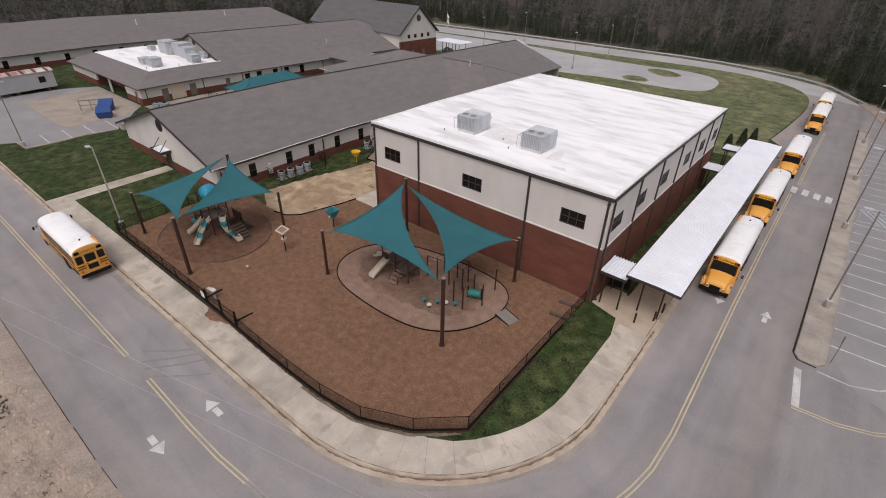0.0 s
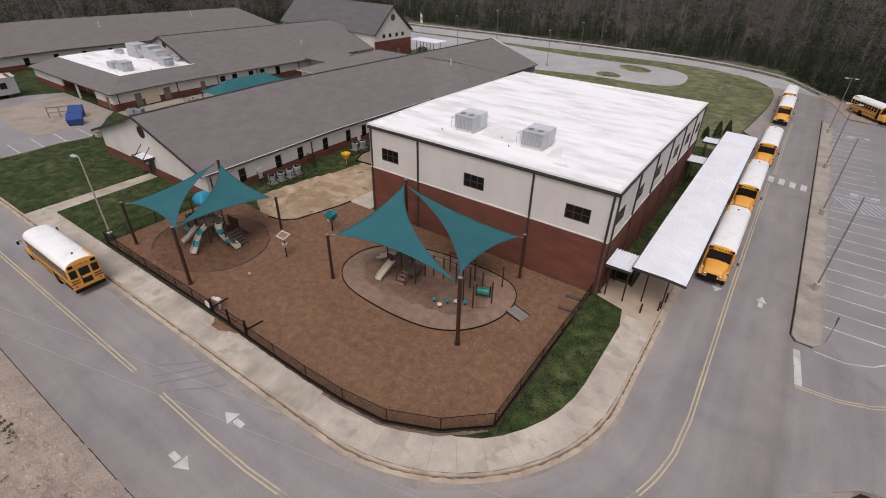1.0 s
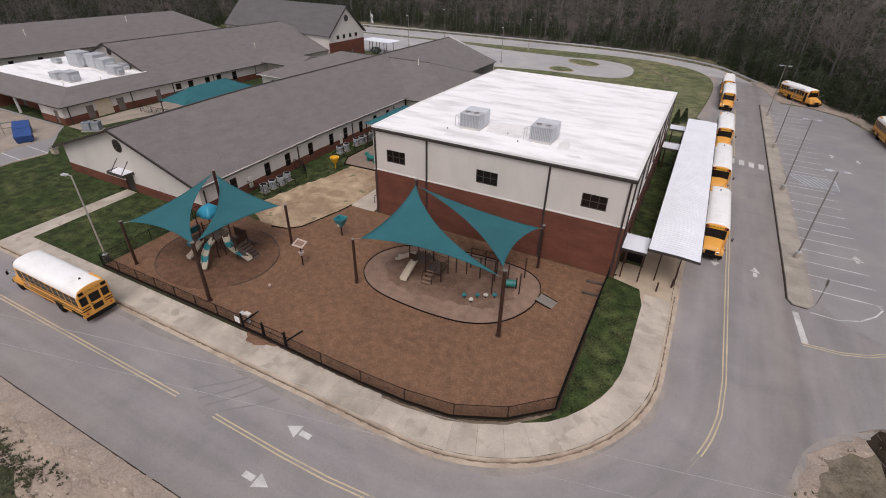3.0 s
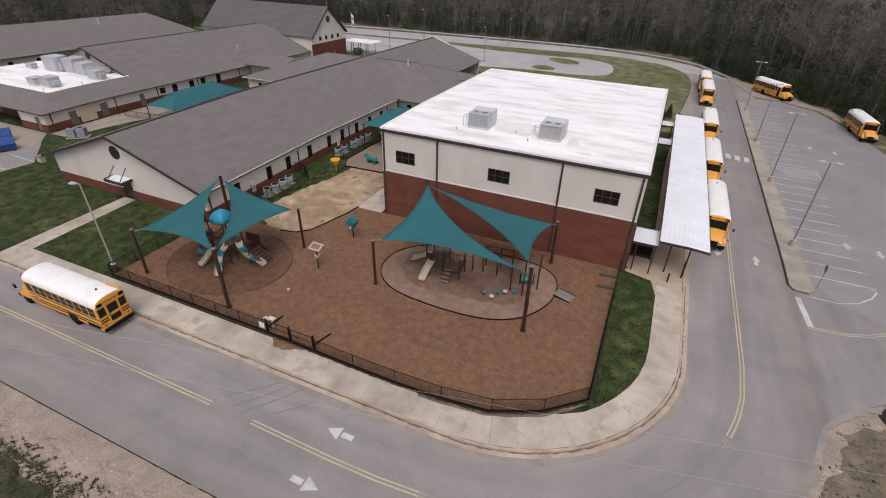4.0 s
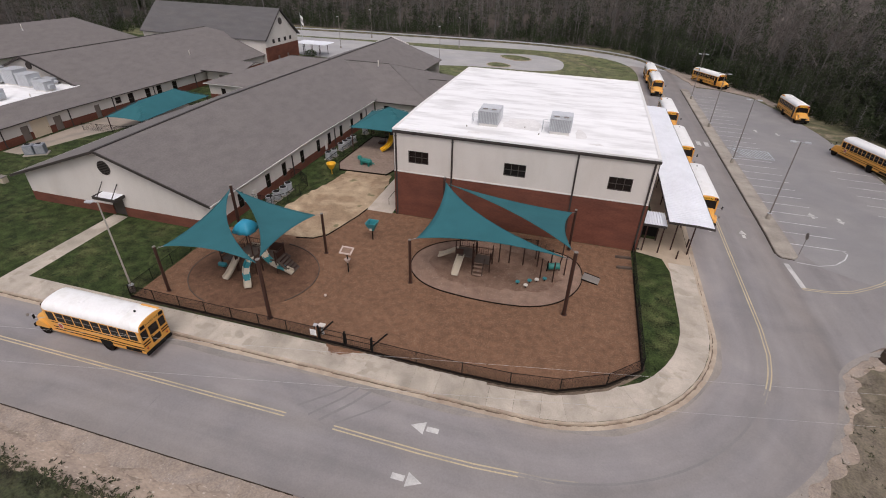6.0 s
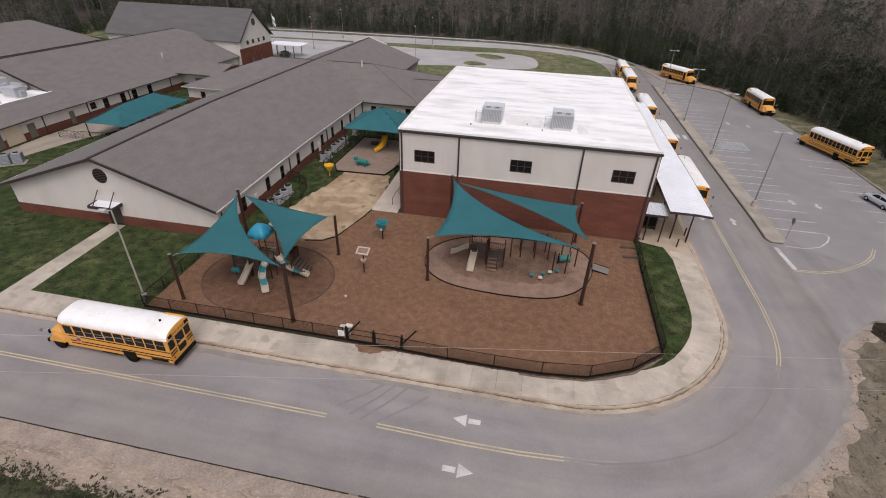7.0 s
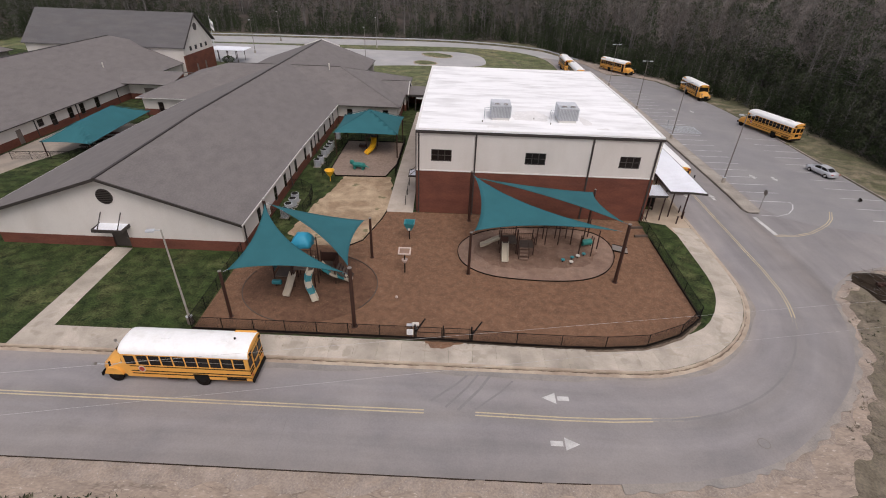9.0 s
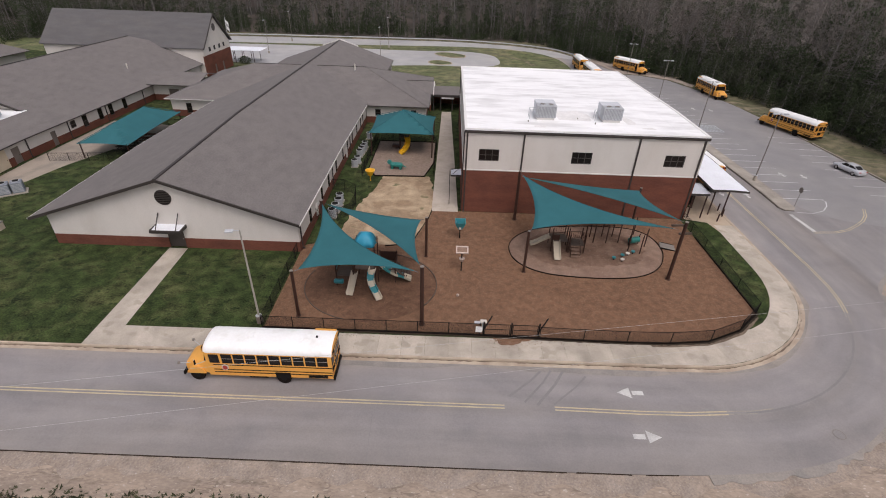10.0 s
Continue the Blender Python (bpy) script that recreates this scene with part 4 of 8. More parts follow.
# shingled classroom wings
def gable_wall(bm, x0, x1, y, z0, ze, xr, zr, th, facing):
    pts = [(x0, z0), (x1, z0), (x1, ze), (xr, zr), (x0, ze)]
    ya, yb = (y, y + th) if facing < 0 else (y - th, y)
    lo, hi = [bm.verts.new((x, ya, z)) for x, z in pts], [bm.verts.new((x, yb, z)) for x, z in pts]
    bm.faces.new(lo), bm.faces.new(hi[::-1])
    for i in range(5):
        bm.faces.new((lo[i], hi[i], hi[(i + 1) % 5], lo[(i + 1) % 5]))
    return bm


def wall_set(parent, a, b, z1, holes_low=(), wins=(), doors=(), split=1.15):
    """Brick plinth and cream wall from a to b; wins and doors are (s0, s1, z0, z1)."""
    holes = list(wins) + [(d[0], d[1], 0.0, d[3]) for d in doors]
    part("brick_plinth", wall_run(nb(), a, b, 0.0, split, 0.3, holes, out=0.05), "brick", parent, "red brick plinth", on_site=True)
    part("wall", wall_run(nb(), a, b, split, z1, 0.3, holes), "stucco", parent, "cream rendered wall", on_site=True)
    for w in wins:
        window(parent, a, b, w[0], w[1], w[2], w[3], 1, 2, sill=False)
    for d in doors:
        door_leaf(parent, a, b, d[0], d[1], d[3], d[4] if len(d) > 4 else "door")


def eave_gutter(parent, a, b, z, material="white_trim"):
    m, ln = wall_frame(a, b)
    bm = nb()
    box(bm, 0, -0.10, z - 0.14, ln, 0.01, z - 0.03, m)
    part("gutter", bm, material, parent, on_site=True)


wing = thing("classroom_wing", "long low wing with grey shingle roof, cream walls and brick plinth", "building")
WL, WR, WY0, WY1, RX, RZ, EZ = -42.0, -16.75, -10.2, 76.0, -29.5, 7.95, 3.3
WE = -16.35
slope = (RZ - EZ) / (RX + 43.4)
oe = lambda x: RZ - abs(x - RX) * slope
bm = nb()
slab(bm, [(-43.4, WY0 - 0.7, oe(-43.4)), (RX, WY0 - 0.7, RZ), (RX, WY1 + 0.6, RZ), (-43.4, WY1 + 0.6, oe(-43.4))], 0.16)
part("roof", bm, "shingle", wing, "west slope of grey-brown shingles", on_site=True)
bm = nb()
slab(bm, [(WE, WY0 - 0.7, oe(WE)), (RX, WY0 - 0.7, RZ), (RX, WY1 + 0.6, RZ), (WE, WY1 + 0.6, oe(WE))], 0.16)
part("roof", bm, "shingle", wing, "east slope of grey-brown shingles", on_site=True)
bm = nb()
box(bm, RX - 0.16, WY0 - 0.7, RZ - 0.02, RX + 0.16, WY1 + 0.6, RZ + 0.07)
part("ridge_cap", bm, "trim", wing, "dark ridge vent", on_site=True)
for xs in ((-43.4, RX), (RX, WE)):
    bm = nb()
    slab(bm, [(xs[0], WY0 - 0.74, oe(xs[0]) + 0.02), (xs[1], WY0 - 0.74, oe(xs[1]) + 0.02), (xs[1], WY0 - 0.62, oe(xs[1]) + 0.02), (xs[0], WY0 - 0.62, oe(xs[0]) + 0.02)], 0.3)
    part("bargeboard", bm, "trim", wing, on_site=True)
# south gable with door and round vent
dx0, dx1 = -30.3, -28.6
part("brick_plinth", wall_run(nb(), (WL, WY0), (WR, WY0), 0.0, 1.15, 0.3, [(dx0 - WL, dx1 - WL, 0, 2.2)], out=0.05), "brick", wing, on_site=True)
part("wall", wall_run(nb(), (WL, WY0), (WR, WY0), 1.15, 2.6, 0.3, [(dx0 - WL, dx1 - WL, 0, 2.2)]), "stucco", wing, on_site=True)
bm = gable_wall(nb(), WL, WR, WY0, 2.6, oe(WL) - 0.17, RX, RZ - 0.17, 0.3, -1)
part("gable", bm, "stucco", wing, "cream gable end", on_site=True)
door_leaf(wing, (WL, WY0), (WR, WY0), dx0 - WL, dx1 - WL, 2.2, "frame")
bm = nb()
tube(bm, (RX - 0.1, WY0 - 0.06, 5.75), (RX - 0.1, WY0 + 0.02, 5.75), 0.82, 0.82, 24)
vent = part("round_vent", bm, "frame", wing, "dark round gable vent", on_site=True)
bm = nb()
for i in range(7):
    z = 5.75 - 0.6 + 0.2 * i
    hw = math.sqrt(max(0.0, 0.74 ** 2 - (z - 5.75) ** 2))
    box(bm, RX - 0.1 - hw, WY0 - 0.10, z - 0.03, RX - 0.1 + hw, WY0 - 0.05, z + 0.03)
part("louvre", bm, "black", vent, on_site=True)
# door canopy hung on rods
can = thing("door_canopy", "white metal door canopy hung on two rods over the gable door", "canopy", (-29.6, WY0, 0))
bm = nb()
slab(bm, [(-1.45, -1.3, 2.62), (1.45, -1.3, 2.62), (1.45, 0.0, 2.75), (-1.45, 0.0, 2.75)], 0.05)
part("deck", bm, "rooftin", can)
bm = nb()
box(bm, -1.53, -1.42, 2.42, 1.53, -1.3, 2.74), box(bm, -1.53, -1.3, 2.42, -1.45, 0, 2.78), box(bm, 1.45, -1.3, 2.42, 1.53, 0, 2.78)
part("rim", bm, "trim", can)
for s in (-1.0, 1.0):
    bm = nb()
    tube(bm, (s, -1.25, 2.65), (s, 0.0, 4.0), 0.05)
    part("rod", bm, "trim", can)
# long sides
side_holes = []
for y in (-5.8, -0.3, 3.4, 8.0, 12.6, 16.0, 20.0, 24.0, 27.8):
    side_holes.append((y - WY0 - 0.5, y - WY0 + 0.5, 0.75, 2.6))
wall_set(wing, (WR, WY0 + 0.3), (WR, 33.8), 2.98, wins=side_holes)
wall_set(wing, (WL, WY1), (WL, WY0 + 0.3), EZ - 0.1)
for xs in ((RX - 4.4, RX), (RX, RX + 4.4)):
    bm = nb()
    slab(bm, [(xs[0], WY1 + 0.45, oe(xs[0]) + 0.2), (xs[1], WY1 + 0.45, oe(xs[1]) + 0.2), (xs[1], WY1 + 0.85, oe(xs[1]) + 0.2), (xs[0], WY1 + 0.85, oe(xs[0]) + 0.2)], 0.5)
    part("bargeboard", bm, "white_trim", wing, "white bargeboard of the north gable", on_site=True)
part("gable", gable_wall(nb(), WL, WR, WY1, 0.0, oe(WL) - 0.17, RX, RZ - 0.17, 0.3, 1), "stucco", wing, on_site=True)
eave_gutter(wing, (WE, WY0 - 0.7), (WE, 32.9), oe(WE), "white_trim")
eave_gutter(wing, (-43.4, 33), (-43.4, WY0 - 0.7), oe(-43.4), "white_trim")
for y in (-9.7, 5.7, 18.0, 30.0):
    downspout(wing, (WR, WY0), (WR, 32.6), y - WY0, 2.85)

# crossing block of the wing, hipped to the east and west
cross = thing("crossing_block", "hipped grey shingle block crossing the long wing", "building")
CY0, CY1, CYR, CZ, CE, CWX = 33.6, 59.0, 46.2, 7.45, -5.5, -52.5
for x_end, x_r, s in ((CE, -18.4, 1), (CWX, -40.0, -1)):
    bm = nb()
    z0 = 3.3
    S, N, R = (x_end, CY0, z0), (x_end, CY1, z0), (x_r, CYR, CZ)
    inner = RX + s * 1.0
    slab(bm, [S, (inner, CY0, z0), (inner, CYR, CZ), R], 0.16)
    slab(bm, [N, (inner, CY1, z0), (inner, CYR, CZ), R], 0.16)
    slab(bm, [S, N, R], 0.16)
    part("roof", bm, "shingle", cross, "hipped end of grey shingles", on_site=True)
    bm = nb()
    box(bm, min(x_r, inner), CYR - 0.12, CZ - 0.02, max(x_r, inner), CYR + 0.12, CZ + 0.05)
    part("ridge_cap", bm, "trim", cross, on_site=True)
wall_set(cross, (WR, CY0 + 0.7), (CE - 0.6, CY0 + 0.7), 3.25, wins=[(1.6, 2.6, 1.3, 2.5), (8.0, 9.0, 1.3, 2.5)])
wall_set(cross, (CE - 0.6, CY0 + 1.0), (CE - 0.6, CY1 - 0.7), 3.25)
wall_set(cross, (CWX + 0.7, CY0 + 0.7), (WL, CY0 + 0.7), 3.25, wins=[(2.6, 3.6, 0.6, 2.4)])
wall_set(cross, (CWX + 0.7, CY1 - 0.7), (CWX + 0.7, CY0 + 1.0), 3.25)
def roof_strip(parent, p, q, w, name, label=""):
    """A narrow capping strip from p to q on a roof."""
    p, q = Vector(p), Vector(q)
    d = (q - p).normalized()
    side = Vector((-d.y, d.x, 0)).normalized() * w / 2
    bm = nb()
    slab(bm, [p - side, q - side, q + side, p + side], 0.06)
    part(name, bm, "shingle", parent, label, on_site=True)


for y0 in (CY0, CY1):
    roof_strip(cross, (CE, y0, 3.34), (-18.4, CYR, CZ + 0.05), 0.3, "hip_cap")
roof_strip(cross, (WE, CY0 + 0.84, oe(WE) + 0.05), (RX + 1.5, CYR, CZ + 0.05), 0.35, "valley_flashing")
eave_gutter(cross, (WE, CY0), (CE, CY0), 3.28, "trim")
eave_gutter(cross, (CWX, CY0), (-43.4, CY0), 3.28, "white_trim")
eave_gutter(cross, (CE, CY0), (CE, CY1), 3.28, "trim")
# low block on the north-east corner
entry = thing("corner_block", "small shingled gable over the covered link's doorway", "building")
GYR, GZR, GX0, GX1 = 47.0, 5.05, -11.6, -5.0
bm = nb()
slab(bm, [(GX0, GYR - 3.9, 3.4), (GX1, GYR - 3.9, 3.4), (GX1, GYR, GZR), (GX0, GYR, GZR)], 0.16)
slab(bm, [(GX0, GYR + 3.9, 3.4), (GX1, GYR + 3.9, 3.4), (GX1, GYR, GZR), (GX0, GYR, GZR)], 0.16)
part("roof", bm, "shingle", entry, on_site=True)
bm = nb()
box(bm, -10.4, GYR - 0.11, GZR - 0.02, GX1, GYR + 0.11, GZR + 0.05)
part("ridge_cap", bm, "trim", entry, on_site=True)
for y in (GYR - 3.95, GYR + 3.95):
    bm = nb()
    slab(bm, [(GX1 - 0.06, y, 3.44), (GX1 + 0.08, y, 3.44), (GX1 + 0.08, GYR, GZR + 0.04), (GX1 - 0.06, GYR, GZR + 0.04)], 0.3)
    part("bargeboard", bm, "white_trim", entry, "white bargeboard", on_site=True)
wall_set(entry, (-5.5, GYR - 3.4), (-5.5, GYR + 3.4), 3.4)
bm = nb()
pts = [(GYR - 3.4, 3.4), (GYR + 3.4, 3.4), (GYR, 4.8)]
lo, hi = [bm.verts.new((-5.5, y, z)) for y, z in pts], [bm.verts.new((-5.8, y, z)) for y, z in pts]
bm.faces.new(lo), bm.faces.new(hi[::-1])
for i in range(3):
    bm.faces.new((lo[i], hi[i], hi[(i + 1) % 3], lo[(i + 1) % 3]))
part("gable", bm, "stucco", entry, on_site=True)
# link roof between the wing and the kitchen block
link2 = thing("link_block", "low shingled link between the wing and the kitchen block", "building")
bm = nb()
slab(bm, [(-63.0, 43.0, 3.4), (-51.0, 43.0, 3.4), (-51.0, 49.0, 4.7), (-63.0, 49.0, 4.7)], 0.16)
slab(bm, [(-63.0, 55.0, 3.4), (-51.0, 55.0, 3.4), (-51.0, 49.0, 4.7), (-63.0, 49.0, 4.7)], 0.16)
part("roof", bm, "shingle", link2, on_site=True)
wall_set(link2, (-60.5, 44.6), (-52.0, 44.6), 3.3, doors=[(3.0, 5.0, 0, 2.3)])
eave_gutter(link2, (-62, 43.0), (-51.0, 43.0), 3.4, "trim")
# link passage to the hall
link = thing("link_passage", "dark covered link between the wing and the hall", "building")
LY0, LY1 = 43.4, 50.2
bm = nb()
slab(bm, [(-5.4, LY0, 3.3), (6.0, LY0, 3.3), (6.0, LY1, 3.45), (-5.4, LY1, 3.45)], 0.12)
part("roof", bm, "shingle", link, on_site=True)
bm = nb()
box(bm, -5.4, LY0 - 0.1, 2.85, 6.0, LY0 - 0.004, 3.25)
part("fascia", bm, "trim", link, on_site=True)
for x in (-5.0, -3.6, -1.3, 0.2):
    bm = nb()
    box(bm, x - 0.1, LY0 + 0.2, 0, x + 0.1, LY0 + 0.4, 3.1)
    part("post", bm, "trim", link, on_site=True)
bm = nb()
box(bm, -5.4, LY1 - 0.4, 0, 6.0, LY1 - 0.1, 3.2)
part("back_wall", bm, "brick", link, on_site=True)
bm = nb()
box(bm, -3.4, LY0 - 0.3, 2.55, -1.0, LY0 - 0.14, 2.8)
part("sign_board", bm, "white_trim", link, on_site=True)

# kitchen block with its flat white roof well, and long roof behind
kitchen = thing("kitchen_block", "shingled school block with a white flat roof well", "building")
KX, KE, KZ, KR, KRZ = -60.8, -60.0, 3.1, -75.0, 8.9
FL = [(-90.0, 3.6), (-64.3, 3.6), (-64.3, 18.0), (-90.0, 18.0)]
KS = -0.8
bm = nb()
slab(bm, [(-94.5, KS, KZ), (KE, KS, KZ), (-64.3, 3.6, 4.85), (-90.0, 3.6, 4.85)], 0.16)
slab(bm, [(KE, KS, KZ), (KE, 18.0, KZ), (-64.3, 18.0, 4.85), (-64.3, 3.6, 4.85)], 0.16)
slab(bm, [(-94.5, KS, KZ), (-94.5, 18.0, KZ), (-90.0, 18.0, 4.85), (-90.0, 3.6, 4.85)], 0.16)
part("lower_roof", bm, "shingle", kitchen, "hipped shingle skirt round the roof well", on_site=True)
bm = nb()
prism(bm, FL, 4.5, 4.9)
part("flat_roof", bm, "membrane", kitchen, "white flat roof", on_site=True)
bm = nb()
slab(bm, [(KE, 17.5, KZ), (KE, 64.5 + 14, KZ), (KR, 64.5, KRZ), (KR, 17.5, KRZ)], 0.16)
slab(bm, [(-90.0, 17.5, KZ), (-90.0, 64.5 + 14, KZ), (KR, 64.5, KRZ), (KR, 17.5, KRZ)], 0.16)
slab(bm, [(-90.0, 64.5 + 14, KZ), (KE, 64.5 + 14, KZ), (KR, 64.5, KRZ)], 0.16)
part("roof", bm, "shingle", kitchen, "long grey shingle roof", on_site=True)
bm = nb()
box(bm, KR - 0.14, 17.4, KRZ - 0.02, KR + 0.14, 64.5, KRZ + 0.06)
part("ridge_cap", bm, "trim", kitchen, on_site=True)
part("gable", gable_wall(nb(), -85.7, -64.4, 18.1, 4.6, 4.7, KR, KRZ - 0.2, 0.3, -1), "stucco", kitchen, on_site=True)
bm = nb()
tube(bm, (KR + 0.6, 17.95, 7.35), (KR + 0.6, 18.12, 7.35), 0.6, 0.6, 20)
part("round_vent", bm, "frame", kitchen, on_site=True)
for xe in (-90.0, KE):
    xf = KR + (xe - KR) * 0.72
    zf = KRZ + (KZ - KRZ) * 0.72
    bm = nb()
    slab(bm, [(xf, 17.36, zf + 0.03), (KR, 17.36, KRZ + 0.03), (KR, 17.5, KRZ + 0.03), (xf, 17.5, zf + 0.03)], 0.32)
    part("bargeboard", bm, "trim", kitchen, on_site=True)
wall_set(kitchen, (-94.0, -0.2), (-81.3, -0.2), 3.0)
wall_set(kitchen, (-67.4, -0.2), (KX, -0.2), 3.0, doors=[(4.0, 5.1, 0, 2.2)])
wall_set(kitchen, (-81.3, 2.3), (-67.4, 2.3), 3.3, doors=[(3.0, 4.2, 0, 2.2), (9.5, 10.7, 0, 2.2)])
for x in (-81.3, -67.4):
    bm = nb()
    box(bm, x - 0.15, 0.1, 0, x + 0.15, 2.3, 3.3)
    part("return_wall", bm, "brick", kitchen, on_site=True)
bm = nb()
box(bm, -74.5, -0.45, 0, -74.2, -0.15, 3.0)
part("porch_post", bm, "white_trim", kitchen, on_site=True)
wall_set(kitchen, (KX, 0.1), (KX, 78.0), 3.0,
         doors=[(3.4, 4.6, 0, 2.25), (5.0, 7.8, 0, 2.9, "tan_door"), (8.7, 10.0, 0, 2.25), (16.2, 17.2, 0.0, 2.2)],
         wins=[(20.6, 21.8, 1.4, 2.5), (23.4, 24.6, 0.75, 2.6), (27.4, 28.6, 0.75, 2.6), (30.3, 31.5, 0.75, 2.6), (34.4, 35.6, 0.75, 2.6)])
eave_gutter(kitchen, (-94.5, KS), (KE, KS), KZ, "trim")
eave_gutter(kitchen, (KE, KS), (KE, 60), KZ, "trim")
for s in (0.6, 11.5, 20.0, 29.5, 41.0):
    downspout(kitchen, (KX, 0.1), (KX, 78), s, 2.9)

far_wing = thing("far_wing", "long shingled classroom wing behind the kitchen block", "building")
bm = nb()
slab(bm, [(-106.6, -60, 3.3), (-106.6, 74, 3.3), (-118.5, 66, 8.4), (-118.5, -60, 8.4)], 0.16)
slab(bm, [(-131.0, -60, 3.3), (-131.0, 74, 3.3), (-118.5, 66, 8.4), (-118.5, -60, 8.4)], 0.16)
part("roof", bm, "shingle", far_wing, on_site=True)
fw = []
for i in range(15):
    fw.append((3.5 + i * 6.0, 4.6 + i * 6.0, 0.6, 2.4))
wall_set(far_wing, (-107.4, -55), (-107.4, 73), 3.2, wins=fw)
eave_gutter(far_wing, (-106.6, -60), (-106.6, 74), 3.3, "trim")

# gabled front building
front = thing("gabled_hall", "tall gabled front building with charcoal roof, cream gable and brick base", "building")
HX, HY0, HY1, HYR, HZ, HE, HB = -59.4, 66.3, 81.4, 73.9, 13.2, 6.5, 4.7
bm = nb()
slab(bm, [(HX + 0.5, HY0 - 0.5, HE), (-97, HY0 - 0.5, HE), (-97, HYR, HZ), (HX + 0.5, HYR, HZ)], 0.2)
slab(bm, [(HX + 0.5, HY1 + 0.5, HE), (-97, HY1 + 0.5, HE), (-97, HYR, HZ), (HX + 0.5, HYR, HZ)], 0.2)
part("roof", bm, "charcoal_shingle", front, on_site=True)
bm = nb()
for y0, y1 in ((HY0 - 0.55, HYR), (HY1 + 0.55, HYR)):
    slab(bm, [(HX + 0.42, y0, HE + 0.03), (HX + 0.56, y0, HE + 0.03), (HX + 0.56, y1, HZ + 0.03), (HX + 0.42, y1, HZ + 0.03)], 0.35)
part("bargeboard", bm, "trim", front, on_site=True)
a, b = (HX, HY0), (HX, HY1)
part("brick_wall", wall_run(nb(), a, b, 0, HB, 0.3, [(4.6, 5.6, 0, 2.2), (9.0, 10.0, 0, 2.2)], out=0.05), "brick", front, on_site=True)
hw = [(3.0, 4.1, 5.3, 6.5), (5.6, 6.7, 5.3, 6.5), (8.4, 9.5, 5.3, 6.5), (11.0, 12.1, 5.3, 6.5)]
part("wall", wall_run(nb(), a, b, HB, HE - 0.2, 0.3, hw), "stucco", front, on_site=True)
for w in hw:
    window(front, a, b, *w, 1, 2, sill=False)
for s in (4.6, 9.0):
    door_leaf(front, a, b, s, s + 1.0, 2.2)
bm = nb()
pts = [(HY0, HE - 0.2), (HY1, HE - 0.2), (HYR, HZ - 0.25)]
lo, hi = [bm.verts.new((HX, y, z)) for y, z in pts], [bm.verts.new((HX - 0.3, y, z)) for y, z in pts]
bm.faces.new(lo), bm.faces.new(hi[::-1])
for i in range(3):
    bm.faces.new((lo[i], hi[i], hi[(i + 1) % 3], lo[(i + 1) % 3]))
part("gable", bm, "stucco", front, on_site=True)
bm = nb()
tube(bm, (HX - 0.02, HYR, 10.2), (HX + 0.06, HYR, 10.2), 0.85, 0.85, 20)
part("round_vent", bm, "frame", front, on_site=True)
part("side_wall", wall_run(nb(), (-96.5, HY0), (HX - 0.3, HY0), 0, HE - 0.1, 0.3), "stucco", front, on_site=True)
part("side_wall", wall_run(nb(), (HX - 0.3, HY1), (-96.5, HY1), 0, HE - 0.1, 0.3), "stucco", front, on_site=True)


# ---- bus canopy ----
def flat_canopy(name, label, corners, z, ribs, posts, group="", rim=True, along="x", high=0.10):
    """White ribbed metal roof on dark posts. corners: x0, y0, x1, y1."""
    x0, y0, x1, y1 = corners
    t = thing(name, label, "canopy", group=group)
    bm = nb()
    box(bm, x0, y0, z - 0.06, x1, y1, z)
    part("roof_deck", bm, "rooftin", t, on_site=True)
    n = int(((y1 - y0) if along == "x" else (x1 - x0)) / ribs)
    for i in range(n + 1):
        bm = nb()
        if along == "x":
            s = y0 + i * (y1 - y0 - 0.08) / n
            box(bm, x0 + 0.05, s, z, x1 - 0.05, s + 0.12, z + high)
        else:
            s = x0 + i * (x1 - x0 - 0.06) / n
            box(bm, s, y0 + 0.02, z, s + 0.10, y1 - 0.02, z + 0.11)
        part("rib", bm, "rooftin", t, on_site=True)
    if rim:
        bm = nb()
        box(bm, x0 - 0.03, y0 - 0.05, z - 0.22, x1 + 0.03, y0, z + 0.03)
        part("rim", bm, "trim", t, on_site=True)
        for x in (x0 - 0.05, x1):
            bm = nb()
            box(bm, x, y0, z - 0.22, x + 0.05, y1, z + 0.02)
            part("rim", bm, "trim", t, on_site=True)
    for x, y in posts:
        bm = nb()
        box(bm, x - 0.06, y - 0.06, 0, x + 0.06, y + 0.06, z - 0.06)
        part("post", bm, "post", t, on_site=True)
    return t


posts = []
for i in range(9):
    y = 1.4 + i * 5.6
    posts += [(30.6, y), (32.3, y)]
flat_canopy("bus_canopy", "long white ribbed metal canopy on dark posts over the bus walk", (29.4, 0.0, 33.7, 47.0), 4.0, 0.42, posts, high=0.028)
for y0, y1 in ((0.2, 3.2), (31.6, 34.4), (41.8, 44.4)):
    flat_canopy("side_canopy", "small ribbed metal canopy linking hall door and bus canopy", (27.15, y0, 29.35, y1), 3.3, 0.27,
                [(27.6, y0 + 0.2), (29.2, y0 + 0.2), (27.6, y1 - 0.2), (29.2, y1 - 0.2)], "small door canopies", along="y")
# Added black panel and posts, mostly standing for the shade under the canopy.
screen = thing("privacy_screen", "black panel standing mostly for shade under the small canopy by the hall", "screen", (0, 0, 0))
bm = nb()
box(bm, 27.25, 2.95, 0.5, 29.2, 3.0, 2.7)
part("panel", bm, "black", screen)
for x in (27.3, 29.2):
    bm = nb()
    tube(bm, (x, 2.975, 0), (x, 2.975, 2.9), 0.04, 0.04, 8)
    part("post", bm, "post", screen)
pipes = [(31.0, -0.3), (32.2, 1.0), (32.4, 2.6)]
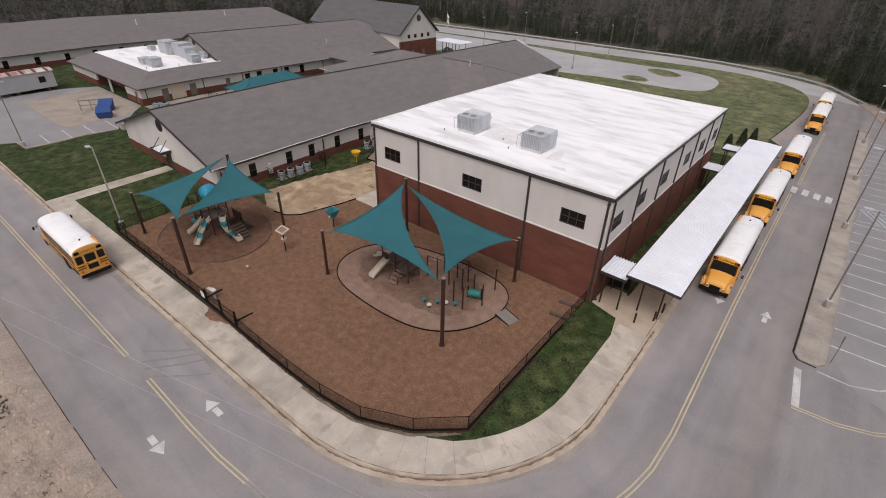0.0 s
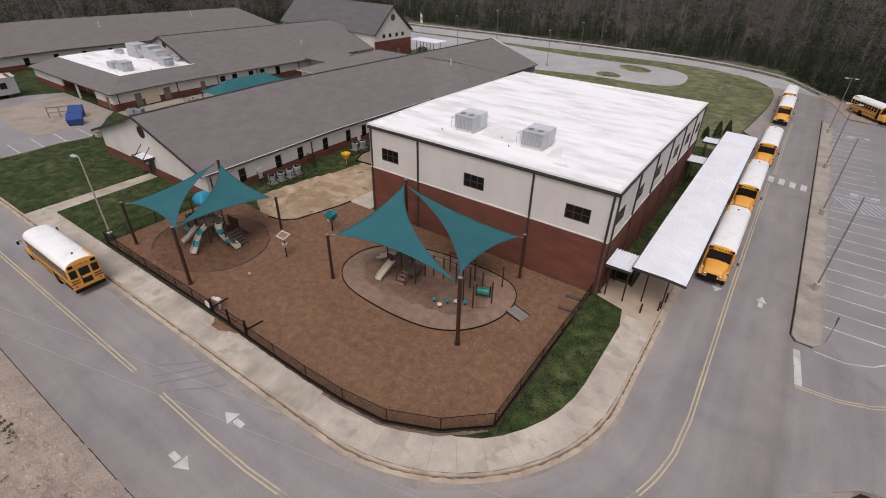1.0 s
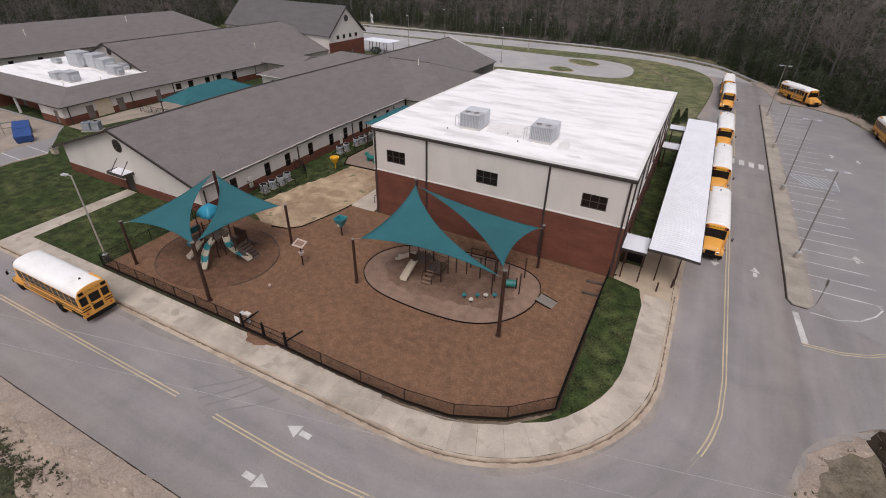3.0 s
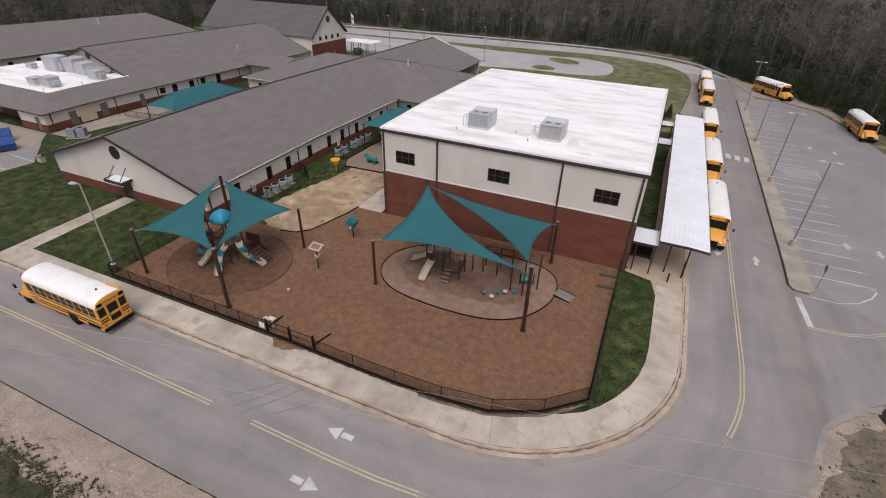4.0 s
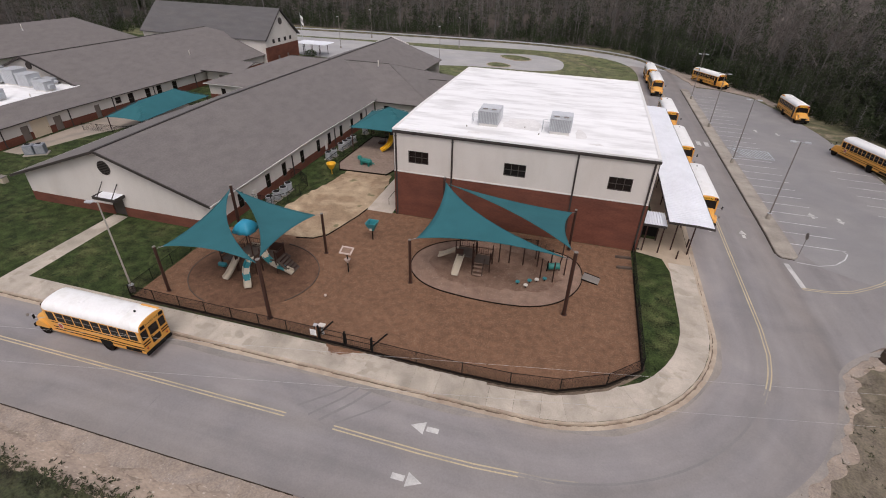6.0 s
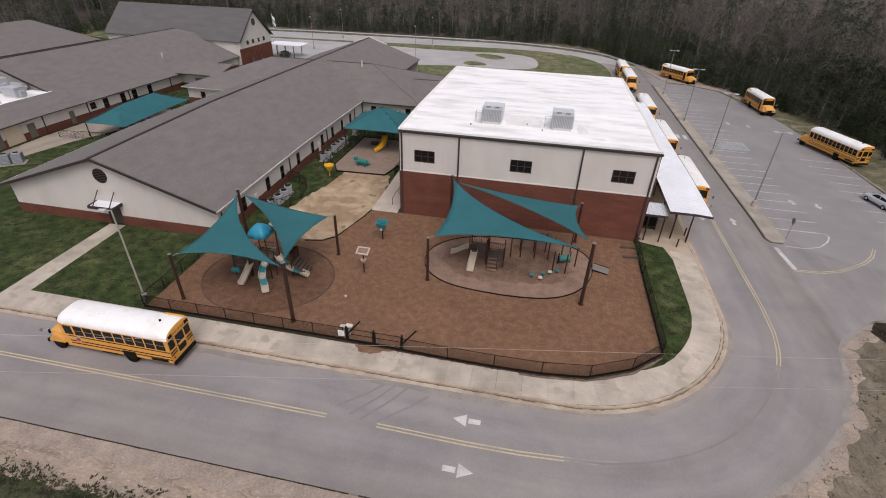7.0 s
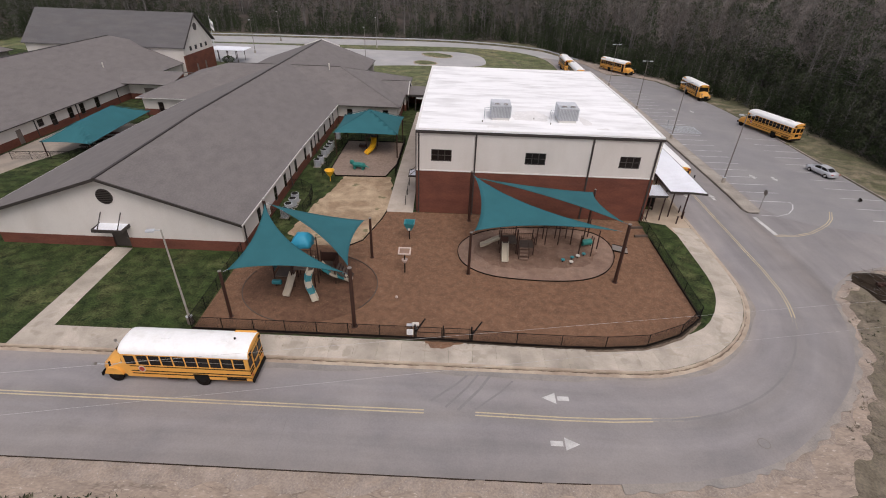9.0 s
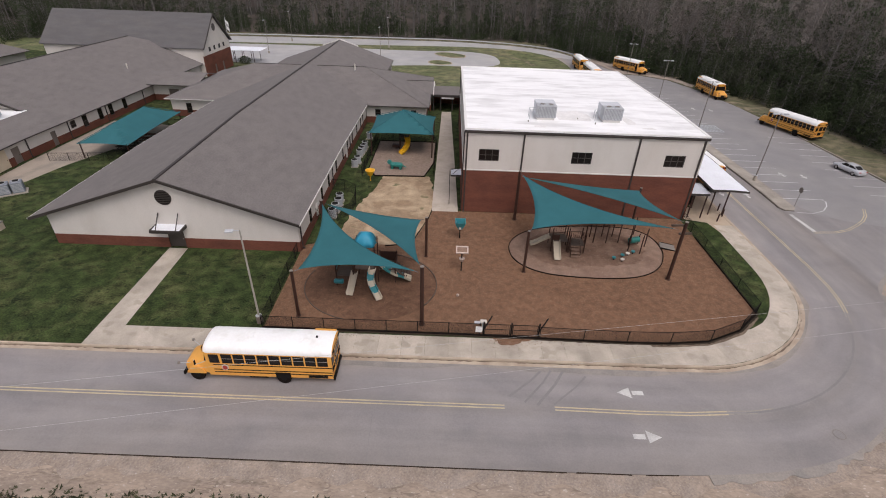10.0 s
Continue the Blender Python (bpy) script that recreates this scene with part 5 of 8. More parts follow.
for x, y in pipes:
    t = thing("bollard", "short dark steel bollard beside the bus canopy", "bollard", (x, y, 0), group="canopy bollards")
    bm = nb()
    tube(bm, (0, 0, 0), (0, 0, 1.0), 0.08, 0.08, 10)
    part("shaft", bm, "post", t)


# ---- vehicles ----
def build_bus(L):
    t = new("school_bus")
    f, r = L / 2, -L / 2
    nose = f - 2.3
    sec = [(1.20, 0.55), (1.22, 0.9), (1.22, 2.35), (1.20, 2.5)]
    bm = nb()
    prof = [(y, z) for y, z in sec] + [(-y, z) for y, z in sec[::-1]]
    va, vb = [bm.verts.new((r + 0.12, y, z)) for y, z in prof], [bm.verts.new((nose + 0.35, y, z)) for y, z in prof]
    n = len(prof)
    for i in range(n):
        bm.faces.new((va[i], va[(i + 1) % n], vb[(i + 1) % n], vb[i]))
    bm.faces.new(va[::-1]), bm.faces.new(vb)
    bmesh.ops.recalc_face_normals(bm, faces=bm.faces[:])
    body = part("body", bm, "bus", t)
    # rounded roof
    top = [(1.23, 2.44), (1.225, 2.54), (1.19, 2.66), (1.11, 2.78), (0.98, 2.88), (0.78, 2.96), (0.52, 3.01), (0.26, 3.035), (0.0, 3.045)]
    prof = top + [(-y, z) for y, z in top[-2::-1]]

    def arched(stations):
        """A shell along the bus with the roof's section; stations: x, side scale, rise scale."""
        bm = nb()
        rows = [[bm.verts.new((x, y * s, 2.44 + (z - 2.44) * k)) for y, z in prof] for x, s, k in stations]
        for a, b in zip(rows, rows[1:]):
            for i in range(len(prof) - 1):
                bm.faces.new((a[i], a[i + 1], b[i + 1], b[i]))
        for row in (rows[0], rows[-1]):
            bm.faces.new([bm.verts.new(v.co) for v in row])
        bmesh.ops.recalc_face_normals(bm, faces=bm.faces[:])
        return bm

    roof = part("roof", arched([(r + 0.06, 0.985, 0.97), (r + 0.16, 1.0, 1.0), (0.0, 1.0, 1.0), (nose + 0.05, 1.0, 1.0), (nose + 0.28, 0.985, 0.95), (nose + 0.40, 0.95, 0.82)]), "bus_white", t, "white painted roof", smooth=True)
    for x in (r + 2.0, 0.6):
        bm = nb()
        box(bm, x - 0.3, -0.3, 3.0, x + 0.3, 0.3, 3.075, bevel=0.02)
        part("roof_hatch", bm, "bus_white", roof)
    bm = nb()
    box(bm, r + 0.12, -1.08, 2.72, r + 1.7, -0.84, 2.95, bevel=0.04)
    part("roof_rail", bm, "bus", roof, "yellow raised strip along the roof edge")
    bm = nb()
    tube(bm, (r + 1.3, 0, 3.0), (r + 1.3, 0, 3.14), 0.09, 0.07, 8)
    part("strobe_light", bm, "black", roof)
    # yellow end caps over the windscreen and rear door
    cap = part("front_cap", arched([(nose + 0.38, 0.945, 0.74), (nose + 0.46, 0.94, 0.66), (nose + 0.50, 0.92, 0.56)]), "bus", t, smooth=True)
    bm = nb()
    box(bm, nose + 0.49, -0.62, 2.50, nose + 0.515, 0.62, 2.72)
    part("sign_board", bm, "yellow_plastic", cap)
    rcap = part("rear_cap", arched([(r + 0.015, 0.95, 0.86), (r + 0.05, 0.98, 0.96), (r + 0.10, 0.98, 0.96)]), "bus", t, smooth=True)
    for x, s, par in ((nose + 0.505, 1, cap), (r + 0.012, -1, rcap)):
        for q in (1, -1):
            bm = nb()
            box(bm, min(x, x + s * 0.02), min(q * 0.68, q * 1.08), 2.49, max(x, x + s * 0.02), max(q * 0.68, q * 1.08), 2.73)
            part("lamp_housing", bm, "black", par)
    for x, s, par, rx in ((nose + 0.52, 1, cap, 90), (r + 0.01, -1, rcap, -90)):
        cu = bpy.data.curves.new("lettering", "FONT")
        cu.body, cu.size, cu.align_x, cu.align_y, cu.extrude = "SCHOOL BUS", 0.2, "CENTER", "CENTER", 0.002
        cu.materials.append(M["black"])
        o = new("lettering", cu)
        o.parent = par
        o.matrix_basis = pose(x, 0, 2.61, 90, 0, 90 * s)
        for yy in (-0.82, 0.82):
            bm = nb()
            tube(bm, (x - 0.03 * s, yy, 2.61), (x + 0.01 * s, yy, 2.61), 0.09, 0.09, 12)
            part("warning_light", bm, "red", par)
    # side windows
    x0, x1 = r + 0.35, nose - 0.75
    nwin = 9 if L < 12 else 11
    step = (x1 - x0) / nwin
    for i in range(nwin):
        for s in (1, -1):
            bm = nb()
            box(bm, x0 + i * step + 0.05, s * 1.205, 1.60, x0 + (i + 1) * step - 0.05, s * 1.228, 2.36, bevel=0.008)
            win = part("window", bm, "glass", t)
            bm = nb()
            box(bm, x0 + i * step + 0.05, s * 1.226, 1.98, x0 + (i + 1) * step - 0.05, s * 1.236, 2.015)
            part("sash_bar", bm, "pole", win)
    for s in (1, -1):
        bm = nb()
        if s > 0:
            box(bm, nose - 0.62, s * 1.205, 1.62, nose + 0.1, s * 1.232, 2.32, bevel=0.01)
            part("driver_window", bm, "glass", t)
        else:
            box(bm, nose - 0.60, s * 1.205, 0.62, nose + 0.12, s * 1.234, 2.32, bevel=0.01)
            part("entry_door", bm, "glass", t, "folding glazed entry door")
        for z in (0.84, 1.06, 1.45):
            bm = nb()
            box(bm, r + 0.12, s * 1.21, z, nose - 0.1, s * 1.245, z + 0.055)
            part("rub_rail", bm, "black", t)
        bm = nb()
        box(bm, r + 0.5, s * 1.215, 0.62, r + 1.9, s * 1.245, 0.80)
        part("side_vent", bm, "black", t)
        bm = nb()
        box(bm, r + 4.9, s * 1.0, 0.42, r + 6.3, s * 1.2, 0.62, bevel=0.02)
        part("skirt_box", bm, "black", t)
    # windscreen
    bm = nb()
    vs = [bm.verts.new(c) for c in ((nose + 0.36, -1.08, 1.62), (nose + 0.36, 1.08, 1.62), (nose + 0.40, 1.0, 2.43), (nose + 0.40, -1.0, 2.43),
                                     (nose + 0.62, -1.02, 1.60), (nose + 0.62, 1.02, 1.60), (nose + 0.46, 0.96, 2.43), (nose + 0.46, -0.96, 2.43))]
    for q in ((0, 3, 2, 1), (4, 5, 6, 7), (0, 1, 5, 4), (2, 3, 7, 6), (1, 2, 6, 5), (0, 4, 7, 3)):
        bm.faces.new([vs[i] for i in q])
    ws = part("windscreen", bm, "glass", t)
    bm = nb()
    tube(bm, (nose + 0.63, 0, 1.60), (nose + 0.47, 0, 2.43), 0.03, 0.03, 6)
    part("centre_bar", bm, "black", ws)
    for s in (0.55, -0.55):
        bm = nb()
        tube(bm, (nose + 0.66, s, 1.62), (nose + 0.58, s * 0.5, 2.1), 0.015, 0.015, 5)
        part("wiper", bm, "black", ws)
    # rounded bonnet
    bm = nb()
    st = [(nose + 0.35, 1.08, 1.69), (nose + 0.65, 1.06, 1.66), (nose + 1.05, 1.0, 1.57), (f - 0.8, 0.93, 1.47), (f - 0.4, 0.88, 1.37), (f - 0.2, 0.84, 1.24), (f - 0.10, 0.78, 1.08)]
    rows = []
    for x, w, zt in st:
        half = [(w, 0.62), (w, 0.95), (w * 0.985, 0.95 + (zt - 0.95) * 0.5), (w * 0.92, 0.95 + (zt - 0.95) * 0.8), (w * 0.76, 0.95 + (zt - 0.95) * 0.95), (w * 0.4, zt), (0.0, zt + 0.02)]
        rows.append([bm.verts.new((x, y, z)) for y, z in half + [(-y, z) for y, z in half[-2::-1]]])
    for a, b in zip(rows, rows[1:]):
        for i in range(len(a) - 1):
            bm.faces.new((a[i], a[i + 1], b[i + 1], b[i]))
    for row in (rows[0], rows[-1]):
        bm.faces.new([bm.verts.new(v.co) for v in row])
    bmesh.ops.recalc_face_normals(bm, faces=bm.faces[:])
    hood = part("bonnet", bm, "bus", t, smooth=True)
    bm = nb()
    box(bm, f - 0.125, -0.45, 0.66, f - 0.07, 0.45, 1.02, bevel=0.02)
    part("grille", bm, "black", hood)
    for s in (1, -1):
        bm = nb()
        box(bm, f - 0.16, s * 0.53, 0.78, f - 0.08, s * 0.78, 0.98, bevel=0.02)
        part("headlight", bm, "chrome", hood)
        bm = nb()
        arch = [(f - 0.98 + 0.70 * math.cos(radians(180 - 12 * k)), 0.50 + 0.68 * math.sin(radians(180 - 12 * k))) for k in range(1, 15)]
        lo, hi = [bm.verts.new((x, s * 0.80, z)) for x, z in arch], [bm.verts.new((x, s * 1.2, z)) for x, z in arch]
        for i in range(len(arch) - 1):
            bm.faces.new((lo[i], lo[i + 1], hi[i + 1], hi[i]))
        bm.faces.new([bm.verts.new(v.co) for v in lo]), bm.faces.new([bm.verts.new(v.co) for v in hi[::-1]])
        bmesh.ops.recalc_face_normals(bm, faces=bm.faces[:])
        part("fender", bm, "bus", hood)
    bm = nb()
    box(bm, f - 0.1, -1.18, 0.42, f + 0.02, 1.18, 0.70, bevel=0.03)
    part("front_bumper", bm, "black", t)
    bm = nb()
    box(bm, r - 0.02, -1.2, 0.42, r + 0.13, 1.2, 0.68, bevel=0.03)
    part("rear_bumper", bm, "black", t)
    # rear face
    bm = nb()
    box(bm, r + 0.09, -0.48, 0.70, r + 0.13, 0.48, 2.36)
    rd = part("emergency_door", bm, "bus", t)
    for z0, z1 in ((1.62, 2.28), (0.95, 1.40)):
        bm = nb()
        box(bm, r + 0.065, -0.40, z0, r + 0.095, 0.40, z1, bevel=0.01)
        part("door_window", bm, "glass", rd)
    bm = nb()
    box(bm, r + 0.05, 0.30, 1.46, r + 0.09, 0.44, 1.53)
    part("door_handle", bm, "black", rd)
    for s in (1, -1):
        bm = nb()
        box(bm, r + 0.085, s * 0.58, 1.62, r + 0.125, s * 1.12, 2.26, bevel=0.01)
        part("rear_window", bm, "glass", t)
        for z in (1.36, 1.16):
            bm = nb()
            box(bm, r + 0.07, s * 0.56, z, r + 0.125, s * 1.19, z + 0.06)
            part("rear_rail", bm, "black", t)
        for z, mt in ((0.90, "red"), (1.02, "amber")):
            bm = nb()
            tube(bm, (r + 0.09, s * 0.95, z), (r + 0.12, s * 0.95, z), 0.075, 0.075, 10)
            part("tail_light", bm, mt, t)
    # wheels
    for x, ys in ((f - 0.98, (1.02, -1.02)), (r + 3.75, (0.98, -0.98))):
        for y in ys:
            s = 1 if y > 0 else -1
            bm = nb()
            w = 0.14 if x > 0 else 0.24
            tube(bm, (x, y - w, 0.49), (x, y + w, 0.49), 0.53, 0.53, 24)
            es = [e for e in bm.edges if len(e.link_faces) == 2 and any(len(fc.verts) > 4 for fc in e.link_faces)]
            bmesh.ops.bevel(bm, geom=es, offset=0.05, segments=2, affect="EDGES")
            wh = part("wheel", bm, "rubber", t, smooth=False)
            bm = nb()
            tube(bm, (x, y + s * (w - 0.03), 0.50), (x, y + s * (w + 0.012), 0.50), 0.27, 0.22, 14)
            part("rim", bm, "black", wh)
    # black plates as painted shade of the rear wheel arches, mirrors, stop arm
    for s in (1, -1):
        bm = nb()
        pipe(bm, [(nose + 0.4, s * 1.15, 1.7), (nose + 0.95, s * 1.62, 1.75), (nose + 0.95, s * 1.62, 2.2)], 0.02)
        arm = part("mirror_arm", bm, "galv", t)
        bm = nb()
        box(bm, nose + 0.90, s * 1.53, 1.78, nose + 0.96, s * 1.70, 2.10, bevel=0.02)
        part("mirror", bm, "black", arm)
        bm = nb()
        pipe(bm, [(f - 0.6, s * 0.8, 1.2), (f + 0.1, s * 1.15, 1.45)], 0.018)
        arm = part("mirror_arm", bm, "galv", t)
        bm = nb()
        bmesh.ops.create_icosphere(bm, subdivisions=1, radius=0.13, matrix=Matrix.Translation((f + 0.12, s * 1.17, 1.47)))
        part("cross_mirror", bm, "pole", arm)
        bm = nb()
        box(bm, r + 3.2, s * 1.19, 0.5, r + 4.3, s * 1.225, 0.98)
        part("wheel_well", bm, "black", t)
    bm = nb()
    tube(bm, (nose - 0.95, 1.25, 1.3), (nose - 0.95, 1.285, 1.3), 0.25, 0.25, 8)
    stop = part("stop_arm", bm, "white_line", t, "folded octagonal stop arm")
    bm = nb()
    tube(bm, (nose - 0.95, 1.284, 1.3), (nose - 0.95, 1.294, 1.3), 0.19, 0.19, 8)
    part("stop_face", bm, "red", stop)
    return t


bus_spots = [  # front bumper x, y, heading, label
    (-20.65, -26.5, 180.0, "yellow school bus stopped at the kerb by the playground"),
    (35.0, 8.25, -90.0, "yellow school bus heading the queue beside the bus canopy"),
    (35.05, 26.7, -90.0, "yellow school bus second in the queue beside the canopy"),
    (35.3, 46.8, -90.0, "yellow school bus in the queue at the canopy end"),
    (35.6, 75.5, -90.0, "yellow school bus waiting far back in the queue"),
    (35.4, 89.0, -90.0, "yellow school bus last in the queue on the loop road"),
    (62.1, 46.9, 107.5, "yellow school bus parked askew along the car park edge"),
    (62.4, 64.6, -87.0, "yellow school bus parked at the car park edge, facing the road"),
    (53.6, 92.4, -58.0, "yellow school bus parked slantwise at the car park's end"),
]
short_bus, long_bus = build_bus(11.1), build_bus(12.4)
made = set()
for i, (x, y, rz, label) in enumerate(bus_spots):
    model, BUS_L = (long_bus, 12.4) if i in (1, 2, 3, 4, 6) else (short_bus, 11.1)
    c, s = math.cos(radians(rz)), math.sin(radians(rz))
    px, py = x - c * BUS_L / 2, y - s * BUS_L / 2
    # the pitch follows the fall of the road
    m = pose(px, py, ROAD + grade(px, py), 0, 0, rz)
    slope_x = (grade(x, y) - grade(2 * px - x, 2 * py - y)) / BUS_L
    m = m @ pose(0, 0, 0, 0, -math.degrees(math.atan(slope_x)), 0)
    if model.name in made:
        bus = copy_thing(model, m)
    else:
        made.add(model.name)
        bus = model
        bus.matrix_basis = m @ Matrix.Diagonal((1.0, 1.02, 1.17, 1.0))
    tagged(bus, label, "bus", "school buses")


# ---- shade sails and posts ----
def shade_post(x, y, h, r=0.14):
    t = thing("shade_post", "brown steel post holding up a teal shade sail", "post", (x, y, 0), group="shade sail posts")
    bm = nb()
    tube(bm, (0, 0, 0), (0, 0, h), r, r * 0.92, 14)
    part("shaft", bm, "post", t, smooth=False)
    bm = nb()
    tube(bm, (0, 0, h), (0, 0, h + 0.05), r * 1.08, r * 1.0, 14)
    part("cap", bm, "pole", t)
    bm = nb()
    tube(bm, (0, 0, 0.0), (0, 0, 0.07), r * 1.7, r * 1.5, 14)
    part("collar", bm, "post", t)
    return t


def sail(corners, sag, label):
    """A taut three-cornered cloth with hollow edges."""
    t = thing("shade_sail", label, "shade sail", group="teal shade sails", drop=False)
    A, B, C = [Vector(c) for c in corners]
    n = 22
    bm = nb()
    grid = {}
    for i in range(n + 1):
        for j in range(n + 1 - i):
            u, v = i / n, j / n
            w = 1 - u - v
            p = A * u + B * v + C * w
            for a, b, c, P, Qv, O in ((u, v, w, A, B, C), (v, w, u, B, C, A), (w, u, v, C, A, B)):
                p += (O - (P + Qv) / 2).normalized() * (P - Qv).length * sag * 4 * a * b * (1 - c) ** 2
            p.z -= 0.9 * u * v * w * 6
            grid[i, j] = bm.verts.new(p)
    for i in range(n):
        for j in range(n - i):
            bm.faces.new((grid[i, j], grid[i + 1, j], grid[i, j + 1]))
            if i + j < n - 1:
                bm.faces.new((grid[i + 1, j], grid[i + 1, j + 1], grid[i, j + 1]))
    edge = ([grid[i, 0].co.copy() for i in range(n + 1)], [grid[0, j].co.copy() for j in range(n + 1)], [grid[i, n - i].co.copy() for i in range(n + 1)])
    part("cloth", bm, "teal", t, smooth=True, two_sided=0.012)
    for e in edge:
        bm = nb()
        pipe(bm, e, 0.03, 5)
        part("hem", bm, "teal", t)
    for c, o in ((A, (B + C) / 2), (B, (A + C) / 2), (C, (A + B) / 2)):
        bm = nb()
        d = (c - o).normalized()
        tube(bm, c - d * 0.1, c + d * 0.45, 0.022, 0.022, 6)
        part("turnbuckle", bm, "chrome", t)
    return t


for x, y, h in ((-14.25, -9.6, 5.75), (-14.3, -20.3, 4.75), (-3.6, -20.85, 6.0), (-3.75, -10.3, 4.6),
                (6.3, -1.7, 6.2), (6.1, -12.5, 4.75), (20.4, -12.85, 6.5), (20.15, -1.9, 4.75)):
    shade_post(x, y, h, 0.17 if h > 5.5 else 0.14)
sail([(-14.0, -10.1, 5.55), (-13.85, -19.8, 4.6), (-4.3, -20.3, 5.2)], 0.08, "teal shade sail stretched over the slide tower")
sail([(-13.5, -9.9, 5.45), (-4.3, -10.6, 4.5), (-3.9, -20.1, 5.75)], 0.06, "teal shade sail sloping from tall post to low post")
sail([(6.6, -2.3, 5.95), (6.5, -11.8, 4.6), (19.6, -12.3, 5.5)], 0.075, "large teal shade sail over the oval playground")
sail([(7.0, -2.0, 5.6), (19.8, -2.3, 4.6), (20.0, -12.2, 6.35)], 0.07, "narrow teal shade sail in front of the brick hall")


def pavilion(x, y, w, d, he, hp, label, rz=0, ridge=0.0):
    """A hipped cloth canopy on four posts."""
    t = thing("hip_shade_canopy", label, "shade canopy", (x, y, 0), rz, group="hipped shade canopies")
    bm = nb()
    n = 12
    g = {}
    for i in range(n + 1):
        for j in range(n + 1):
            a, b = i / n * 2 - 1, j / n * 2 - 1
            k = 1 - max(abs(a), max(0.0, abs(b) - ridge) / (1 - ridge))
            e = 1 - 0.05 * (1 - b * b) * abs(a) ** 3
            e2 = 1 - 0.05 * (1 - a * a) * abs(b) ** 3
            g[i, j] = bm.verts.new((a * w / 2 * e, b * d / 2 * e2, he + (hp - he) * k ** 1.1))
    for i in range(n):
        for j in range(n):
            bm.faces.new((g[i, j], g[i + 1, j], g[i + 1, j + 1], g[i, j + 1]))
    part("cloth", bm, "teal", t, two_sided=0.012)
    for sx in (-1, 1):
        for sy in (-1, 1):
            bm = nb()
            tube(bm, (sx * w / 2, sy * d / 2, he + 0.02), (0, sy * d / 2 * ridge, hp + 0.02), 0.035, 0.035, 6)
            part("seam", bm, "teal", t)
            bm = nb()
            tube(bm, (sx * (w / 2 - 0.25), sy * (d / 2 - 0.25), 0), (sx * (w / 2 - 0.25), sy * (d / 2 - 0.25), he + 0.1), 0.09, 0.09, 10)
            part("post", bm, "post", t)
    for sx in (-1, 1):
        bm = nb()
        tube(bm, (sx * (w / 2 - 0.2), -d / 2 + 0.2, he - 0.03), (sx * (w / 2 - 0.2), d / 2 - 0.2, he - 0.03), 0.05, 0.05, 8)
        part("eave_bar", bm, "post", t)
    return t


pavilion(-8.8, 21.2, 9.6, 8.6, 3.8, 6.1, "teal hipped shade canopy over the small yellow slide")
pavilion(-50.4, 19.9, 7.2, 15.8, 2.4, 4.3, "teal shade canopy over the courtyard beside the kitchen block", ridge=0.5)


# ---- road markings ----
def marking(name, build, material, label, z=ROAD + 0.010):
    bm = nb()
    build(bm, z)
    return tagged(part(name, bm, material, None, label, on_site=True), label, "road marking", "", "structure")


def double_line(pts, name="double_yellow_line"):
    for d in (-0.18, 0.08):
        marking(name, lambda bm, z: band(bm, pts, d, d + 0.10, z - 0.004, z), "yellow_line", "worn yellow centre line on the asphalt")


double_line([(-140, -29.1), (-60, -29.1), (2.8, -29.15)])
double_line([(6.4, -29.15), (12.5, -29.25), (16, -29.2), (18.8, -29.0)])
double_line(eased([(35.8, -16.6), (36.3, -15.2), (36.6, -14.0), (36.9, -12.4)]) + [(37.1, -9.0), (36.95, 8), (36.95, 30), (37.0, 41.5)])
for pts in ([(18.8, -28.85), (20.6, -28.75), (22.4, -28.45)], [(18.8, -29.1), (21.0, -28.95)], [(35.9, -16.5), (35.55, -17.4), (35.2, -18.2)], [(35.65, -16.6), (35.35, -17.3)]):
    marking("worn_line_end", lambda bm, z: band(bm, pts, -0.04, 0.04, z - 0.006, z - 0.002), "faded_yellow", "nearly worn-off end of a yellow line")
double_line([(37.4, 46), (37.4, 60), (37.6, 80)])
double_line([(42.9, -0.7), (45.6, -0.5), (47.6, 0.2), (49.6, 1.5), (51.3, 2.8), (52.6, 4.2), (53.8, 6.2)])


def arrow(x, y, rz, s=1.0):
    c, sn = math.cos(radians(rz)), math.sin(radians(rz))
    tr = lambda pts: [(x + s * (a * c - b * sn), y + s * (a * sn + b * c)) for a, b in pts]
    def build(bm, z):
        prism(bm, tr([(1.0, 0), (0.02, 0.5), (0.02, -0.5)]), z - 0.004, z)
        prism(bm, tr([(-0.12, 0.2), (-0.95, 0.2), (-0.95, -0.2), (-0.12, -0.2)]), z - 0.004, z)
    marking("road_arrow", build, "white_line", "white arrow painted on the driveway")


arrow(12.3, -27.45, 180)
arrow(12.3, -31.25, 0)
arrow(39.5, 8.9, 90, 0.95)
arrow(35.75, 8.6, -90, 0.9)
arrow(49.4, 17.6, 90, 0.9)
arrow(52.4, 17.0, -90, 0.9)
arrow(52.0, 56.0, 90, 0.9)
arrow(55.5, 55.0, -90, 0.9)
for i in range(4):
    marking("crossing_block", lambda bm, z: prism(bm, [(36.75 + i * 1.38, 42.3), (37.5 + i * 1.38, 42.2), (37.55 + i * 1.38, 44.7), (36.8 + i * 1.38, 44.8)], z - 0.004, z), "white_line", "white block of the painted crossing")
marking("stop_bar", lambda bm, z: prism(bm, [(42.45, 3.9), (42.95, 3.9), (43.35, -0.5), (42.85, -0.5)], z - 0.004, z), "white_line", "white stop bar at the car park exit")
stall_y = [8.6 + 2.9 * i for i in range(11)] + [44.5 + 2.9 * i for i in range(14)]
